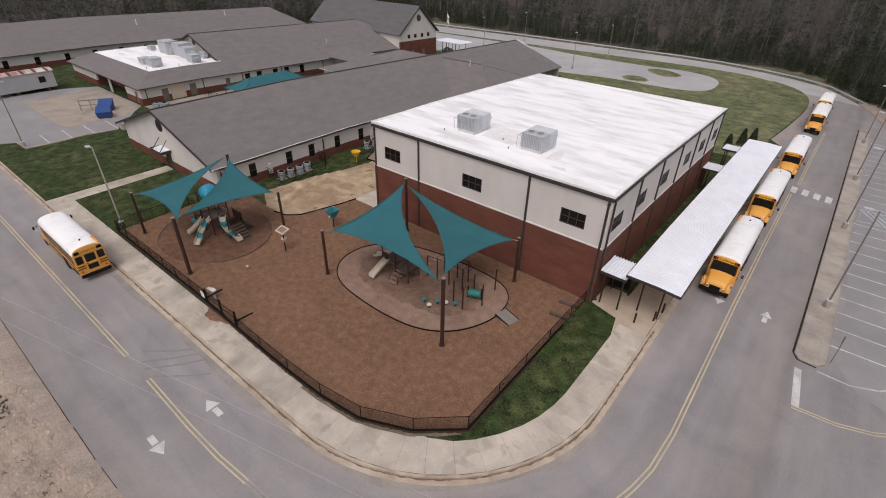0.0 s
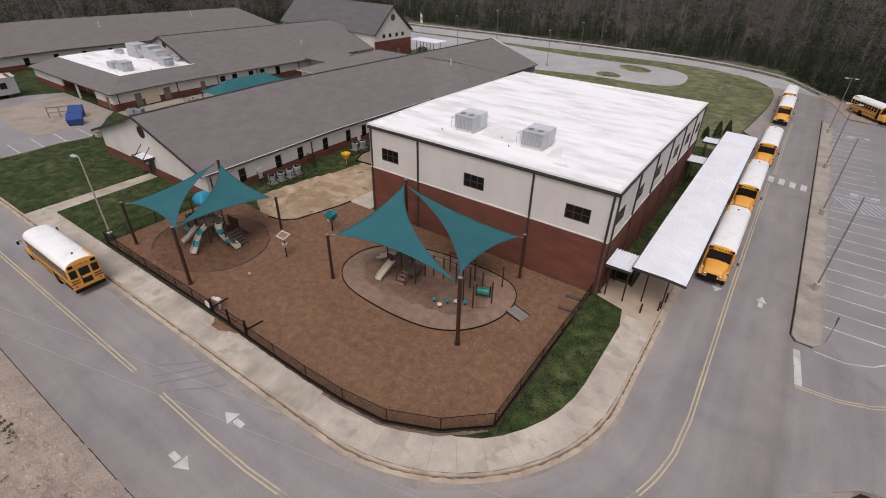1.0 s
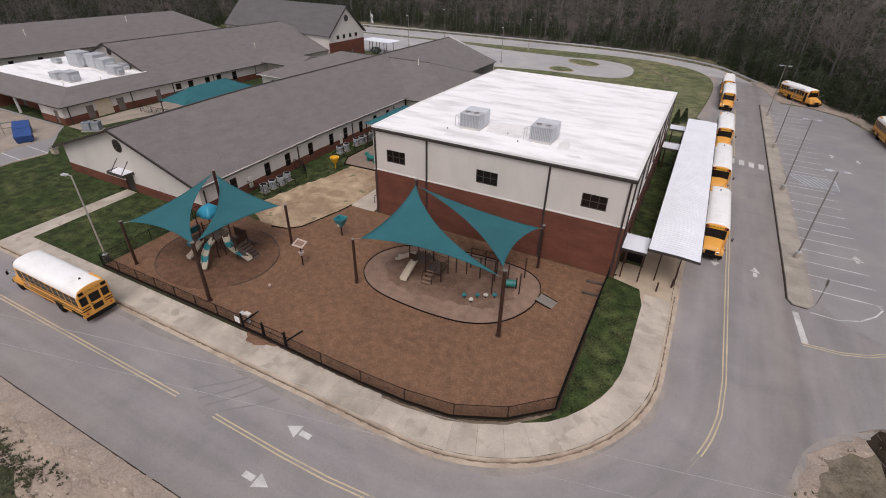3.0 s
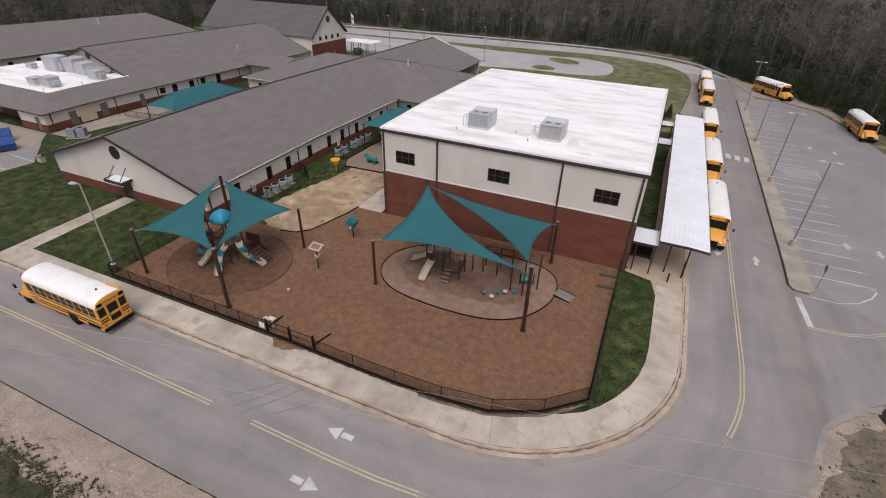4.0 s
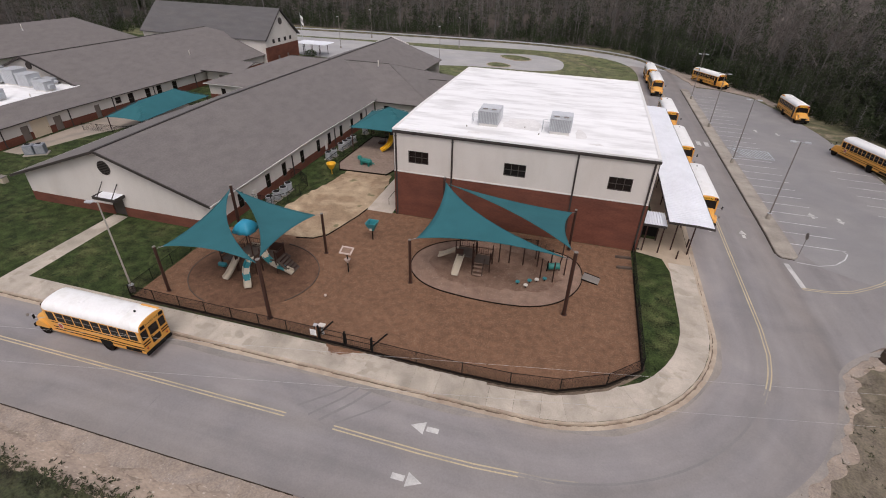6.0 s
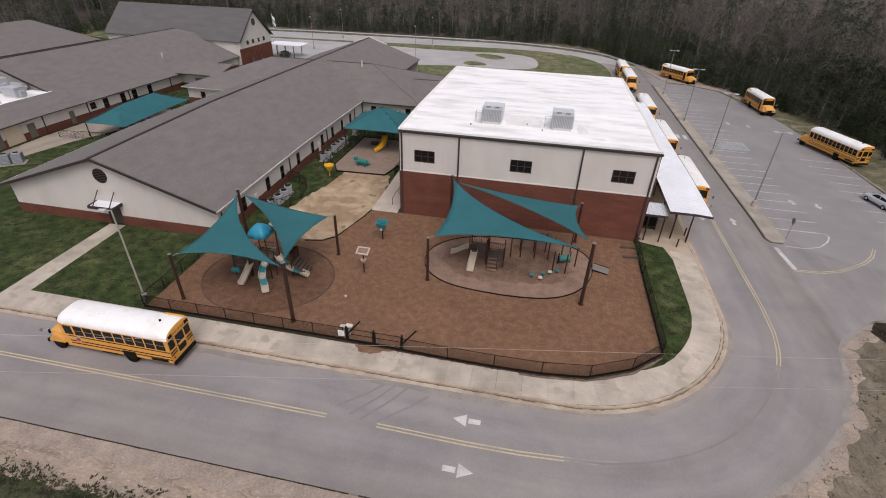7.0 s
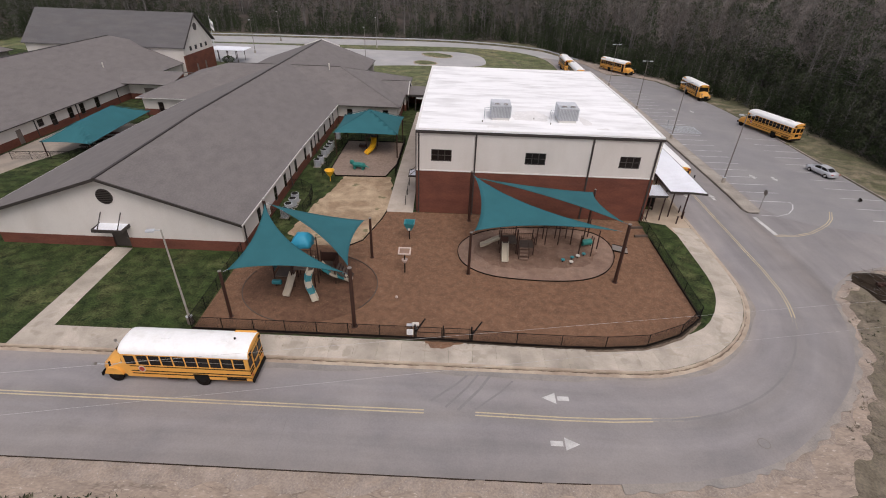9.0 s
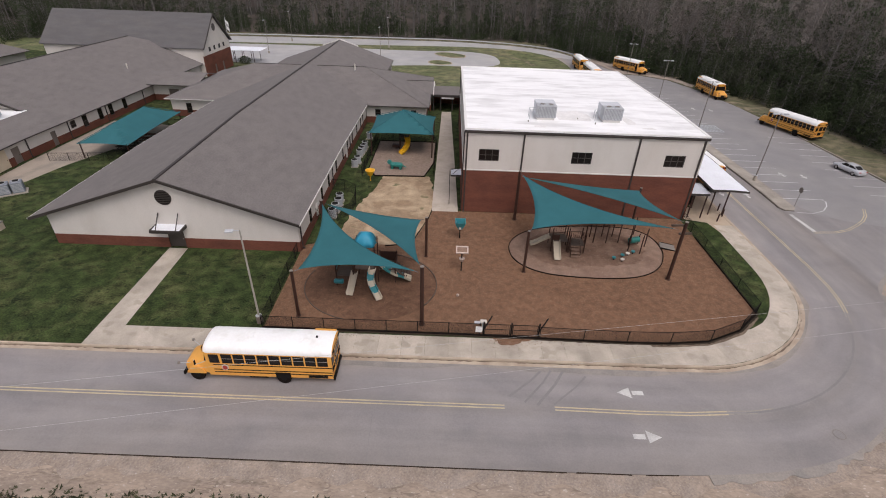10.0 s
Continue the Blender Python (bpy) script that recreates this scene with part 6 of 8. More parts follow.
for y in stall_y:
    marking("stall_line", lambda bm, z: prism(bm, [(44.4, y), (50.0, y), (50.0, y + 0.13), (44.4, y + 0.13)], z - 0.004, z), "thin_line", "thin faded white parking stall line")
for i in range(11):
    y = 4.1 + 3.26 * i
    marking("stall_line", lambda bm, z: prism(bm, [(57.9, y), (63.6, y - 0.3), (63.6, y - 0.17), (57.9, y + 0.13)], z - 0.004, z), "thin_line", "thin faded white parking stall line")
for i in range(9):
    x0 = 44.75 + i * 0.68
    xb, ya = min(x0 + 2.0, 50.55), 43.1
    yb = 43.1 - 4.0 * (xb - x0) / 2.0
    marking("hatch_line", lambda bm, z: prism(bm, [(x0, ya), (xb, yb), (xb + 0.22, yb), (x0 + 0.22, ya)], z - 0.004, z), "bay_paint", "white hatching of the accessible bay")
for ln in ([(44.5, 38.95), (50.8, 38.95)], [(44.5, 43.25), (50.8, 43.25)], [(50.8, 39.05), (50.8, 43.15)]):
    marking("bay_line", lambda bm, z: band(bm, ln, -0.09, 0.09, z - 0.004, z), "bay_paint", "white outline of the accessible bay")
marking("curved_line", lambda bm, z: band(bm, [(43.9, 4.5), (46.0, 4.4), (47.8, 5.2), (49.2, 6.7), (49.9, 8.0), (49.6, 8.7)], -0.07, 0.07, z - 0.004, z), "thin_line", "curved white line round the stall end")
# manhole and seams in the asphalt
t = thing("manhole_cover", "round iron manhole cover in the driveway", "manhole", (25.8, -30.5, ROAD))
bm = nb()
tube(bm, (0, 0, -0.02), (0, 0, 0.012), 0.42, 0.42, 24)
part("ring", bm, "pole", t)
bm = nb()
tube(bm, (0, 0, 0.01), (0, 0, 0.018), 0.35, 0.35, 24)
part("lid", bm, "asphalt", t)
for a, b in (((-6.4, -33.8), (-6.5, -30.4)), ((-62, -33.8), (-62.3, -30.4)), ((33.2, 24.0), (42.2, 24.3))):
    marking("asphalt_seam", lambda bm, z: band(bm, [a, b], -0.015, 0.015, z - 0.008, z - 0.002), "tyre_mark", "dark sealed seam across the driveway")
for cx, cy, rr, a0, a1, w in ((18.3, -10.9, 18.15, -84, -26, 0.16),):
    marking("tyre_track", lambda bm, z: band(bm, arc(cx, cy, rr, rr, a0, a1, 16), -w / 2, w / 2, z - 0.008, z - 0.003), "tyre_mark", "faint dark tyre track through the bend")
for x0, y0, x1, y1, w in ((7.6, -25.6, 5.2, -28.9, 0.2), (6.7, -25.5, 4.3, -28.7, 0.16), (9.3, -26.0, 6.4, -28.8, 0.14), (5.9, -25.6, 3.2, -28.2, 0.18)):
    marking("tyre_scuff", lambda bm, z: band(bm, [(x0, y0), (x0 * 0.6 + x1 * 0.4 + 0.15, y0 * 0.6 + y1 * 0.4), (x1, y1)], -w / 2, w / 2, z - 0.008, z - 0.0035), "tyre_mark", "faint curved tyre scuff on the asphalt")
for k, (xa, xb, out) in enumerate(((-140, 6.5, -0.035), (6.9, 10.6, -0.025), (11.3, 13.6, -0.02))):
    ragged([(xa, -34.0 - 0.06 * (xa > 0))] + [p for p in SHOULDER if xa + 0.3 < p[0] < xb - 0.3] + [(xb, -34.08 if xb < 12 else -34.0 + 0.12 * (xb > 15))], 0.015, out, 0.02, 0.35, 27 + k, ROAD - 0.1, ROAD + 0.003, "asphalt_edge", "soil", "dark broken edge of the driveway")
ragged([p for p in SHOULDER if p[0] > 14], 0.02, -0.42, 0.3, 0.6, 28, ROAD - 0.1, ROAD + 0.004, "edge_dust", "washed_sand", "pale dust spilled over the driveway's edge at the bend")


# ---- chain-link fences ----
def chain_fence(line, h, label, step=2.6, pitch=0.13, group="black fences", gaps=()):
    t = thing("chain_link_fence", label, "fence", group=group, drop=False)
    marks = walk_line(line, step)
    end = line[-1]
    if (Vector(end) - Vector(marks[-1][:2])).length > 0.6:
        marks.append((end[0], end[1], marks[-1][2]))
    keep = lambda x, y: not any(a[0] < x < a[1] and abs(y - a[2]) < 1 for a in gaps)
    for x, y, _ in marks:
        if keep(x, y):
            bm = nb()
            z = grade(x, y)
            tube(bm, (x, y, z), (x, y, z + h + 0.05), 0.035, 0.035, 8)
            part("post", bm, "black", t)
    for (x0, y0, _), (x1, y1, _) in zip(marks, marks[1:]):
        if not keep((x0 + x1) / 2, (y0 + y1) / 2):
            continue
        z0, z1 = grade(x0, y0), grade(x1, y1)
        bm = nb()
        tube(bm, (x0, y0, z0 + h), (x1, y1, z1 + h), 0.025, 0.025, 6)
        part("top_rail", bm, "black", t)
        bm = nb()
        d = Vector((x1 - x0, y1 - y0, z1 - z0))
        ln = Vector((d.x, d.y)).length
        n = max(1, int(ln / pitch))
        hh = h - 0.06
        k = max(1, int(round(hh / (ln / n))))
        nrm = Vector((-d.y, d.x, 0)).normalized() * 0.008
        for i in range(-k, n):
            for s in (1, -1):
                a, b = (i, 0.0), (i + k, 1.0)
                if a[0] < 0:
                    a = (0, (0 - i) / k)
                if b[0] > n:
                    b = (n, (n - i) / k)
                za, zb = (a[1], b[1]) if s > 0 else (1 - a[1], 1 - b[1])
                p = Vector((x0, y0, z0 + 0.05)) + d * (a[0] / n) + Vector((0, 0, za * hh))
                q = Vector((x0, y0, z0 + 0.05)) + d * (b[0] / n) + Vector((0, 0, zb * hh))
                e = Vector((0, 0, 0.009))
                vs = [bm.verts.new(v) for v in (p - e, q - e, q + nrm, p + nrm, q + e, p + e)]
                bm.faces.new((vs[0], vs[1], vs[2], vs[3]))
                bm.faces.new((vs[3], vs[2], vs[4], vs[5]))
        tagged(part("wire_mesh", bm, "black", t), kind="stuff")
    return t


FENCE = [(-16.9, -21.95), (0, -21.95), (9.8, -22.2), (13.4, -22.25), (17.05, -22.18), (20.55, -21.78), (23.95, -20.22), (26.65, -17.85), (26.6, -9), (26.6, -0.5)]
ragged(FENCE[:-1], 0.06, -0.22, 0.05, 0.22, 15, -0.05, 0.032, "fence_strip", "soil", "dark silt and leaf strip under the playground fence")
ragged([(15.5, -22.2), (17.05, -22.18), (20.55, -21.78), (23.95, -20.22), (26.4, -18.1)], -0.15, -0.42, 0.1, 0.8, 16, -0.05, 0.028, "mulch_wash", "silt", "mulch washed out under the fence at the bend")
chain_fence([p for p in FENCE if p[0] < 1] + [(1.5, -21.95)], 1.25, "low black chain-link fence along the pavement")
chain_fence([(6.3, -22.1)] + [p for p in FENCE if p[0] > 5], 1.25, "low black chain-link fence round the playground corner", step=3.62)
chain_fence([(-16.9, -21.95), (-17.0, -10.6)], 1.25, "low black chain-link fence between lawn and playground")
chain_fence([(-16.9, -3.6), (-13.2, -3.4), (-12.9, 2.2), (-14.0, 4.6), (-16.9, 4.6)], 1.5, "black chain-link fence enclosing the air conditioners")
chain_fence([(-13.5, 24.5), (-13.5, 9.0)], 1.5, "black fence beside the small playground")
chain_fence([(-13.5, 24.6), (-3.7, 24.6), (-3.7, 10.0)], 1.2, "black fence round the small playground")
chain_fence([(-57.5, 10.5), (-49.0, 11.5), (-46.5, 28), (-56.5, 29)], 1.2, "black fence of the courtyard play area")

# double gate, open a little, with box and sign
gate = thing("playground_gate", "black steel double gate in the playground fence", "gate", (3.9, -21.95, 0))
for x in (-2.3, 0.0, 2.3):
    bm = nb()
    box(bm, x - 0.06, -0.06, 0, x + 0.06, 0.06, 1.45)
    part("gate_post", bm, "black", gate)
for x in (-2.2, 0.1):
    bm = nb()
    for z in (0.12, 0.68, 1.22):
        box(bm, x, -0.02, z, x + 2.1, 0.02, z + 0.035)
    box(bm, x, -0.025, 0.12, x + 0.05, 0.025, 1.25), box(bm, x + 2.05, -0.025, 0.12, x + 2.1, 0.025, 1.25)
    leaf = part("gate_leaf", bm, "black", gate)
    for i in range(1, 12):
        bm = nb()
        box(bm, x + i * 0.175, -0.006, 0.15, x + i * 0.175 + 0.010, 0.006, 1.22)
        part("bar", bm, "black", leaf)
for x, a in ((-2.3, 55), (2.35, 50)):
    bm = nb()
    box(bm, 0, -0.04, 0.05, 1.5, 0.04, 0.16, pose(x, 0.1, 0.4, 0, -25, a))
    part("brace", bm, "black", gate)
sign = thing("fence_sign", "white notice board on the playground fence", "sign", (1.2, -22.05, 0))
bm = nb()
box(bm, -0.27, -0.03, 0.45, 0.27, 0.0, 1.05, bevel=0.01)
board = part("board", bm, "sign_white", sign)
for i in range(5):
    bm = nb()
    box(bm, -0.2, -0.036, 0.95 - i * 0.1, 0.2 - 0.08 * (i % 2), -0.028, 0.985 - i * 0.1)
    part("print_bar", bm, "galv", board)
fount = thing("drinking_fountain", "white and steel drinking fountain just inside the fence", "drinking fountain", (1.6, -21.3, 0))
bm = nb()
tube(bm, (0, 0, 0), (0, 0, 0.9), 0.12, 0.1, 10)
part("pedestal", bm, "galv", fount)
bm = nb()
box(bm, -0.28, -0.2, 0.9, 0.28, 0.2, 1.04, bevel=0.04)
part("basin", bm, "white_plastic", fount)
bm = nb()
box(bm, -0.75, -0.18, 0.82, -0.15, 0.12, 0.92, bevel=0.02)
part("side_basin", bm, "galv", fount)
bm = nb()
prism(bm, wander([(2.4, -22.15), (6.0, -22.15), (5.2, -22.5), (4.6, -22.65), (3.9, -23.0), (3.1, -23.05), (2.7, -22.7)], 0.22, 0.1, 14), 0.0, 0.028)
structure("mulch_spill", bm, "mulch", "mulch spilled through the gate onto the pavement", "mulch")
bm = nb()
band(bm, FENCE[:-1] + [(26.6, -4.5)], -0.06, 0.06, 0.0, 0.13)
tagged(part("fence_edging", bm, "rubber"), "dark edging board along the foot of the fence", "edging")
for pts in ([(24.9, -1.95), (26.5, -1.8)], [(25.0, -3.9), (26.5, -3.7)]):
    bm = nb()
    band(bm, pts, -0.13, 0.13, 0.0, 0.24)
    tagged(part("landing_timber", bm, "wood"), "weathered timber laid as a step in the mulch", "timber", "step timbers")
ramp = thing("access_ramp", "grey ramp board leading into the oval play area", "ramp", (22.55, -6.8, 0), -12)
bm = nb()
slab(bm, [(-0.8, -0.6, 0.22), (0.8, -0.6, 0.05), (0.8, 0.6, 0.05), (-0.8, 0.6, 0.22)], 0.05)
part("board", bm, "pole", ramp)
for y in (-0.64, 0.6):
    bm = nb()
    slab(bm, [(-0.8, y, 0.27), (0.8, y, 0.1), (0.8, y + 0.05, 0.1), (-0.8, y + 0.05, 0.27)], 0.12)
    part("edge_rail", bm, "rubber", ramp)


# ---- lamps ----
def street_lamp(x, y, h, heads, label, base=0.75, lift=0.0, metal="pole", footing="island"):
    t = thing("street_lamp", label, "street lamp", (x, y, lift), group="street lamps")
    bm = nb()
    tube(bm, (0, 0, -0.3), (0, 0, base), 0.27, 0.25, 16)
    part("concrete_base", bm, footing, t)
    bm = nb()
    tube(bm, (0, 0, base), (0, 0, h), 0.085, 0.06, 10)
    part("pole", bm, metal, t)
    bm = nb()
    tube(bm, (0, 0, base), (0, 0, base + 0.06), 0.27, 0.22, 16)
    part("base_plate", bm, "galv", t)
    for a in heads:
        m = pose(0, 0, h, 0, 0, a)
        bm = nb()
        box(bm, 0.0, -0.035, -0.06, 0.5, 0.035, 0.0, m)
        arm = part("arm", bm, "galv", t)
        bm = nb()
        box(bm, 0.45, -0.19, -0.12, 1.05, 0.19, 0.03, m, bevel=0.03)
        part("lamp_head", bm, "galv", arm)
    return t


for y in (14.5, 34.8, 55.0, 78.0):
    street_lamp(43.5, y, 9.9, (0, 180), "twin-headed grey lamp post on the car park divider")
street_lamp(-17.3, -21.3, 9.05, (190,), "grey lamp post at the pavement edge beside the lawn", base=0.75, metal="lamp_tan", footing="door")
street_lamp(-52.6, -20.8, 9.3, (60,), "grey lamp post at the delivery yard corner")
for x, y in ((-56.5, 101.5), (-57.0, 127.5), (-22.0, 94.5), (-22.6, 119.8)):
    street_lamp(x, y, 9.2, (-90,), "distant lamp post beside the turning loop")
sgn = thing("stop_sign", "small octagonal road sign seen from behind on a thin post", "sign", (44.6, 6.3, ROAD))
bm = nb()
tube(bm, (0, 0, 0), (0, 0, 2.7), 0.035, 0.03, 8)
part("post", bm, "pole", sgn)
bm = nb()
tube(bm, (-0.055, 0.0, 2.35), (-0.035, 0.0, 2.35), 0.40, 0.40, 8)
part("plate", bm, "pole", sgn)
for y in (36.2, 39.8):
    s2 = thing("parking_sign", "small parking sign on a thin post at the accessible bay", "sign", (44.4, y, 0))
    bm = nb()
    tube(bm, (0, 0, 0), (0, 0, 1.9), 0.025, 0.025, 6)
    part("post", bm, "galv", s2)
    bm = nb()
    box(bm, -0.03, -0.16, 1.45, 0.0, 0.16, 1.9)
    part("plate", bm, "galv", s2)

# overhead cables
for a, b in (((-90, -67.2, 26.1), (95, -6.3, 1.3)), ((-90, -66.1, 23.6), (95, -6.9, -0.85))):
    bm = nb()
    tube(bm, a, b, 0.005, 0.005, 5)
    tagged(part("overhead_cable", bm, "cable"), "thin pale overhead cable crossing above the driveway", "cable", "overhead cables")

# ---- cooling units beside the wing ----
def condenser(x, y, s=1.0, label="round grey outdoor condenser on the grass beside the wing"):
    t = thing("condenser", label, "air conditioner", (x, y, 0), group="outdoor condensers")
    bm = nb()
    box(bm, -0.5, -0.5, 0, 0.5, 0.5, 0.1)
    part("pad", bm, "island", t)
    bm = nb()
    tube(bm, (0, 0, 0.1), (0, 0, 1.0 * s), 0.44, 0.44, 18)
    drum = part("drum", bm, "drum_grey", t)
    for k in range(5):
        bm = nb()
        tube(bm, (0, 0, 0.2 + k * 0.15 * s), (0, 0, 0.24 + k * 0.15 * s), 0.455, 0.455, 18)
        part("louvre_ring", bm, "drum_grey", drum)
    bm = nb()
    tube(bm, (0, 0, 1.0 * s), (0, 0, 1.06 * s), 0.48, 0.46, 18)
    top = part("top_ring", bm, "galv", t)
    bm = nb()
    tube(bm, (0, 0, 1.055 * s), (0, 0, 1.07 * s), 0.39, 0.39, 18)
    part("fan_grille", bm, "black", top)
    return t


for x, y in ((-15.1, -2.6), (-15.0, -1.25), (-14.9, 0.1), (-15.0, 1.4), (-15.1, 12.5), (-14.9, 13.9), (-15.1, 16.6), (-15.0, 17.9), (-14.9, 19.2), (-14.9, 20.6), (-14.9, 25.2)):
    condenser(x, y, 1.05)
for x, y in ((-16.75, -3.1), (-16.75, 15.0)):
    t = thing("electrical_cabinet", "pale electrical cabinet on the wing wall", "cabinet", (x, y, 0))
    bm = nb()
    box(bm, -0.2, -0.3, 0.5, 0.15, 0.3, 1.9, bevel=0.02)
    part("body", bm, "white_trim", t)
    bm = nb()
    box(bm, 0.15, -0.26, 0.56, 0.165, 0.26, 1.84)
    part("cabinet_door", bm, "white_plastic", t)

# canopy over the hall side door
can2 = thing("door_canopy", "white metal door canopy hung on rods over the hall side door", "canopy", (0, 5.9, 0))
bm = nb()
slab(bm, [(-1.35, -0.95, 2.45), (-0.06, -0.95, 2.6), (-0.06, 0.95, 2.6), (-1.35, 0.95, 2.45)], 0.05)
part("deck", bm, "rooftin", can2)
bm = nb()
box(bm, -1.42, -1.0, 2.32, -1.36, 1.0, 2.52), box(bm, -1.36, -1.0, 2.32, -0.06, -0.95, 2.55), box(bm, -1.36, 0.95, 2.32, -0.06, 1.0, 2.55)
part("rim", bm, "trim", can2)
for y in (-0.7, 0.7):
    bm = nb()
    tube(bm, (-1.2, y, 2.5), (-0.06, y, 3.6), 0.03)
    part("rod", bm, "trim", can2)
rail = thing("handrail", "dark handrail along the narrow side path", "handrail", (0, 0, 0))
for y in (1.6, 4.4, 7.2, 10.0):
    bm = nb()
    tube(bm, (-1.5, y, 0), (-1.5, y, 0.95), 0.03)
    part("post", bm, "black", rail, on_site=True)
bm = nb()
tube(bm, (-1.5, 1.6, 0.95), (-1.5, 10.0, 0.95), 0.03)
part("rail", bm, "black", rail, on_site=True)


# ---- play equipment ----
def chute(parent, pts, w, mats, wall=0.22, name="slide"):
    """An open slide along pts; mats repeat segment by segment."""
    P = [Vector(p) for p in pts]
    fine = []
    for i in range(len(P) - 1):
        for k in range(4):
            fine.append(P[i].lerp(P[i + 1], k / 4))
    fine.append(P[-1])
    for _ in range(2):
        fine = [fine[0]] + [(fine[i - 1] + fine[i] * 2 + fine[i + 1]) / 4 for i in range(1, len(fine) - 1)] + [fine[-1]]
    rows = []
    for i, p in enumerate(fine):
        d = (fine[min(i + 1, len(fine) - 1)] - fine[max(i - 1, 0)])
        s = Vector((-d.y, d.x, 0)).normalized()
        up = Vector((0, 0, 1))
        rows.append([p + s * w / 2 + up * wall, p + s * (w / 2 - 0.05), p - s * (w / 2 - 0.05), p - s * w / 2 + up * wall,
                     p - s * (w / 2 + 0.06) + up * wall, p - s * (w / 2 + 0.03) - up * 0.05, p + s * (w / 2 + 0.03) - up * 0.05, p + s * (w / 2 + 0.06) + up * wall])
    seg = max(1, (len(fine) - 1) // len(mats))
    sl = None
    for k, mname in enumerate(mats):
        i0, i1 = k * seg, (k + 1) * seg if k < len(mats) - 1 else len(fine) - 1
        bm = nb()
        vr = [[bm.verts.new(v) for v in rows[i]] for i in range(i0, i1 + 1)]
        for a, b in zip(vr, vr[1:]):
            for q in range(8):
                bm.faces.new((a[q], a[(q + 1) % 8], b[(q + 1) % 8], b[q]))
        bm.faces.new(vr[0]), bm.faces.new(vr[-1][::-1])
        bmesh.ops.recalc_face_normals(bm, faces=bm.faces[:])
        ob = part(name if sl is None else "slide_section", bm, mname, parent if sl is None else sl)
        sl = sl or ob
    return sl


def deck_with_posts(parent, x, y, z, w, d, hp, posts="post"):
    bm = nb()
    box(bm, x - w / 2, y - d / 2, z - 0.1, x + w / 2, y + d / 2, z, bevel=0.02)
    part("deck", bm, "wood", parent)
    for sx in (-1, 1):
        for sy in (-1, 1):
            bm = nb()
            tube(bm, (x + sx * w / 2, y + sy * d / 2, 0), (x + sx * w / 2, y + sy * d / 2, hp), 0.06, 0.06, 8)
            part("post", bm, posts, parent)


tower = thing("slide_tower", "play tower with blue domed roof and turquoise striped slides", "play structure", (-9.15, -14.8, 0))
deck_with_posts(tower, 0, 0, 2.0, 1.9, 1.9, 4.4)
deck_with_posts(tower, 1.9, 0.6, 1.5, 1.6, 1.6, 2.6)
deck_with_posts(tower, -1.9, -0.2, 1.2, 1.6, 1.6, 2.3)
bm = nb()
n = 10
gd = {}
for i in range(n + 1):
    for j in range(n + 1):
        a, b = i / n * 2 - 1, j / n * 2 - 1
        rr = max(abs(a), abs(b))
        swell = 1 + 0.05 * math.cos(8 * math.atan2(b, a)) * rr
        gd[i, j] = bm.verts.new((a * 1.02 * (1 - 0.16 * b * b) * swell, b * 1.02 * (1 - 0.16 * a * a) * swell, 4.3 + 1.05 * (1 - rr ** 2.2)))
for i in range(n):
    for j in range(n):
        bm.faces.new((gd[i, j], gd[i + 1, j], gd[i + 1, j + 1], gd[i, j + 1]))
part("dome_roof", bm, "sky_blue", tower, "bright blue domed plastic roof", smooth=True, two_sided=0.06)
chute(tower, [(-1.0, -0.9, 1.5), (-1.1, -1.5, 1.0), (-1.2, -2.2, 0.45), (-1.25, -2.7, 0.28)], 0.55, ["slide_tan"])
chute(tower, [(0.7, -0.9, 2.0), (0.55, -1.5, 1.55), (0.7, -2.1, 1.05), (1.2, -2.7, 0.6), (1.55, -3.25, 0.3)], 0.55, ["slide_tan", "slide_teal", "slide_tan", "slide_teal", "slide_tan"])
chute(tower, [(1.3, 0.1, 2.0), (1.9, -0.3, 1.6), (2.7, -0.3, 1.05), (3.5, 0.0, 0.6), (4.2, 0.0, 0.32)], 0.55, ["slide_tan", "slide_teal", "slide_tan", "slide_teal", "slide_tan"])
for x0, y0, x1, y1, z in ((-0.95, 0.95, 0.95, 0.95, 2.0), (-0.95, -0.95, -0.95, 0.95, 2.0), (2.7, -0.2, 2.7, 1.4, 1.5), (1.1, 1.4, 2.7, 1.4, 1.5), (-2.7, -1.0, -2.7, 0.6, 1.2), (-2.7, 0.6, -1.1, 0.6, 1.2)):
    bm = nb()
    for dz in (0.1, 0.85):
        tube(bm, (x0, y0, z + dz), (x1, y1, z + dz), 0.03, 0.03, 6)
    rl = part("guard_rail", bm, "post", tower)
    for k in range(1, 8):
        bm = nb()
        x, y = x0 + (x1 - x0) * k / 8, y0 + (y1 - y0) * k / 8
        tube(bm, (x, y, z + 0.1), (x, y, z + 0.85), 0.015, 0.015, 5)
        part("bar", bm, "post", rl)
for x, y, rz, mname in ((0.0, 1.05, 0, "slide_tan"), (2.75, 0.6, 90, "post"), (-2.75, -0.2, 90, "slide_teal")):
    bm = nb()
    box(bm, -0.6, -0.03, 1.55, 0.6, 0.03, 2.25, pose(x, y, 0, 0, 0, rz), bevel=0.04)
    part("play_panel", bm, mname, tower)
bm = nb()
for k in range(5):
    box(bm, 2.0 - 0.45, 1.5 + k * 0.24, 1.25 - k * 0.27, 2.0 + 0.45, 1.74 + k * 0.24, 1.31 - k * 0.27)
part("stair", bm, "wood", tower)
bm = nb()
box(bm, -2.9, -1.5, 0.55, -2.0, -1.1, 0.95, bevel=0.08)
part("play_step", bm, "slide_teal", tower)

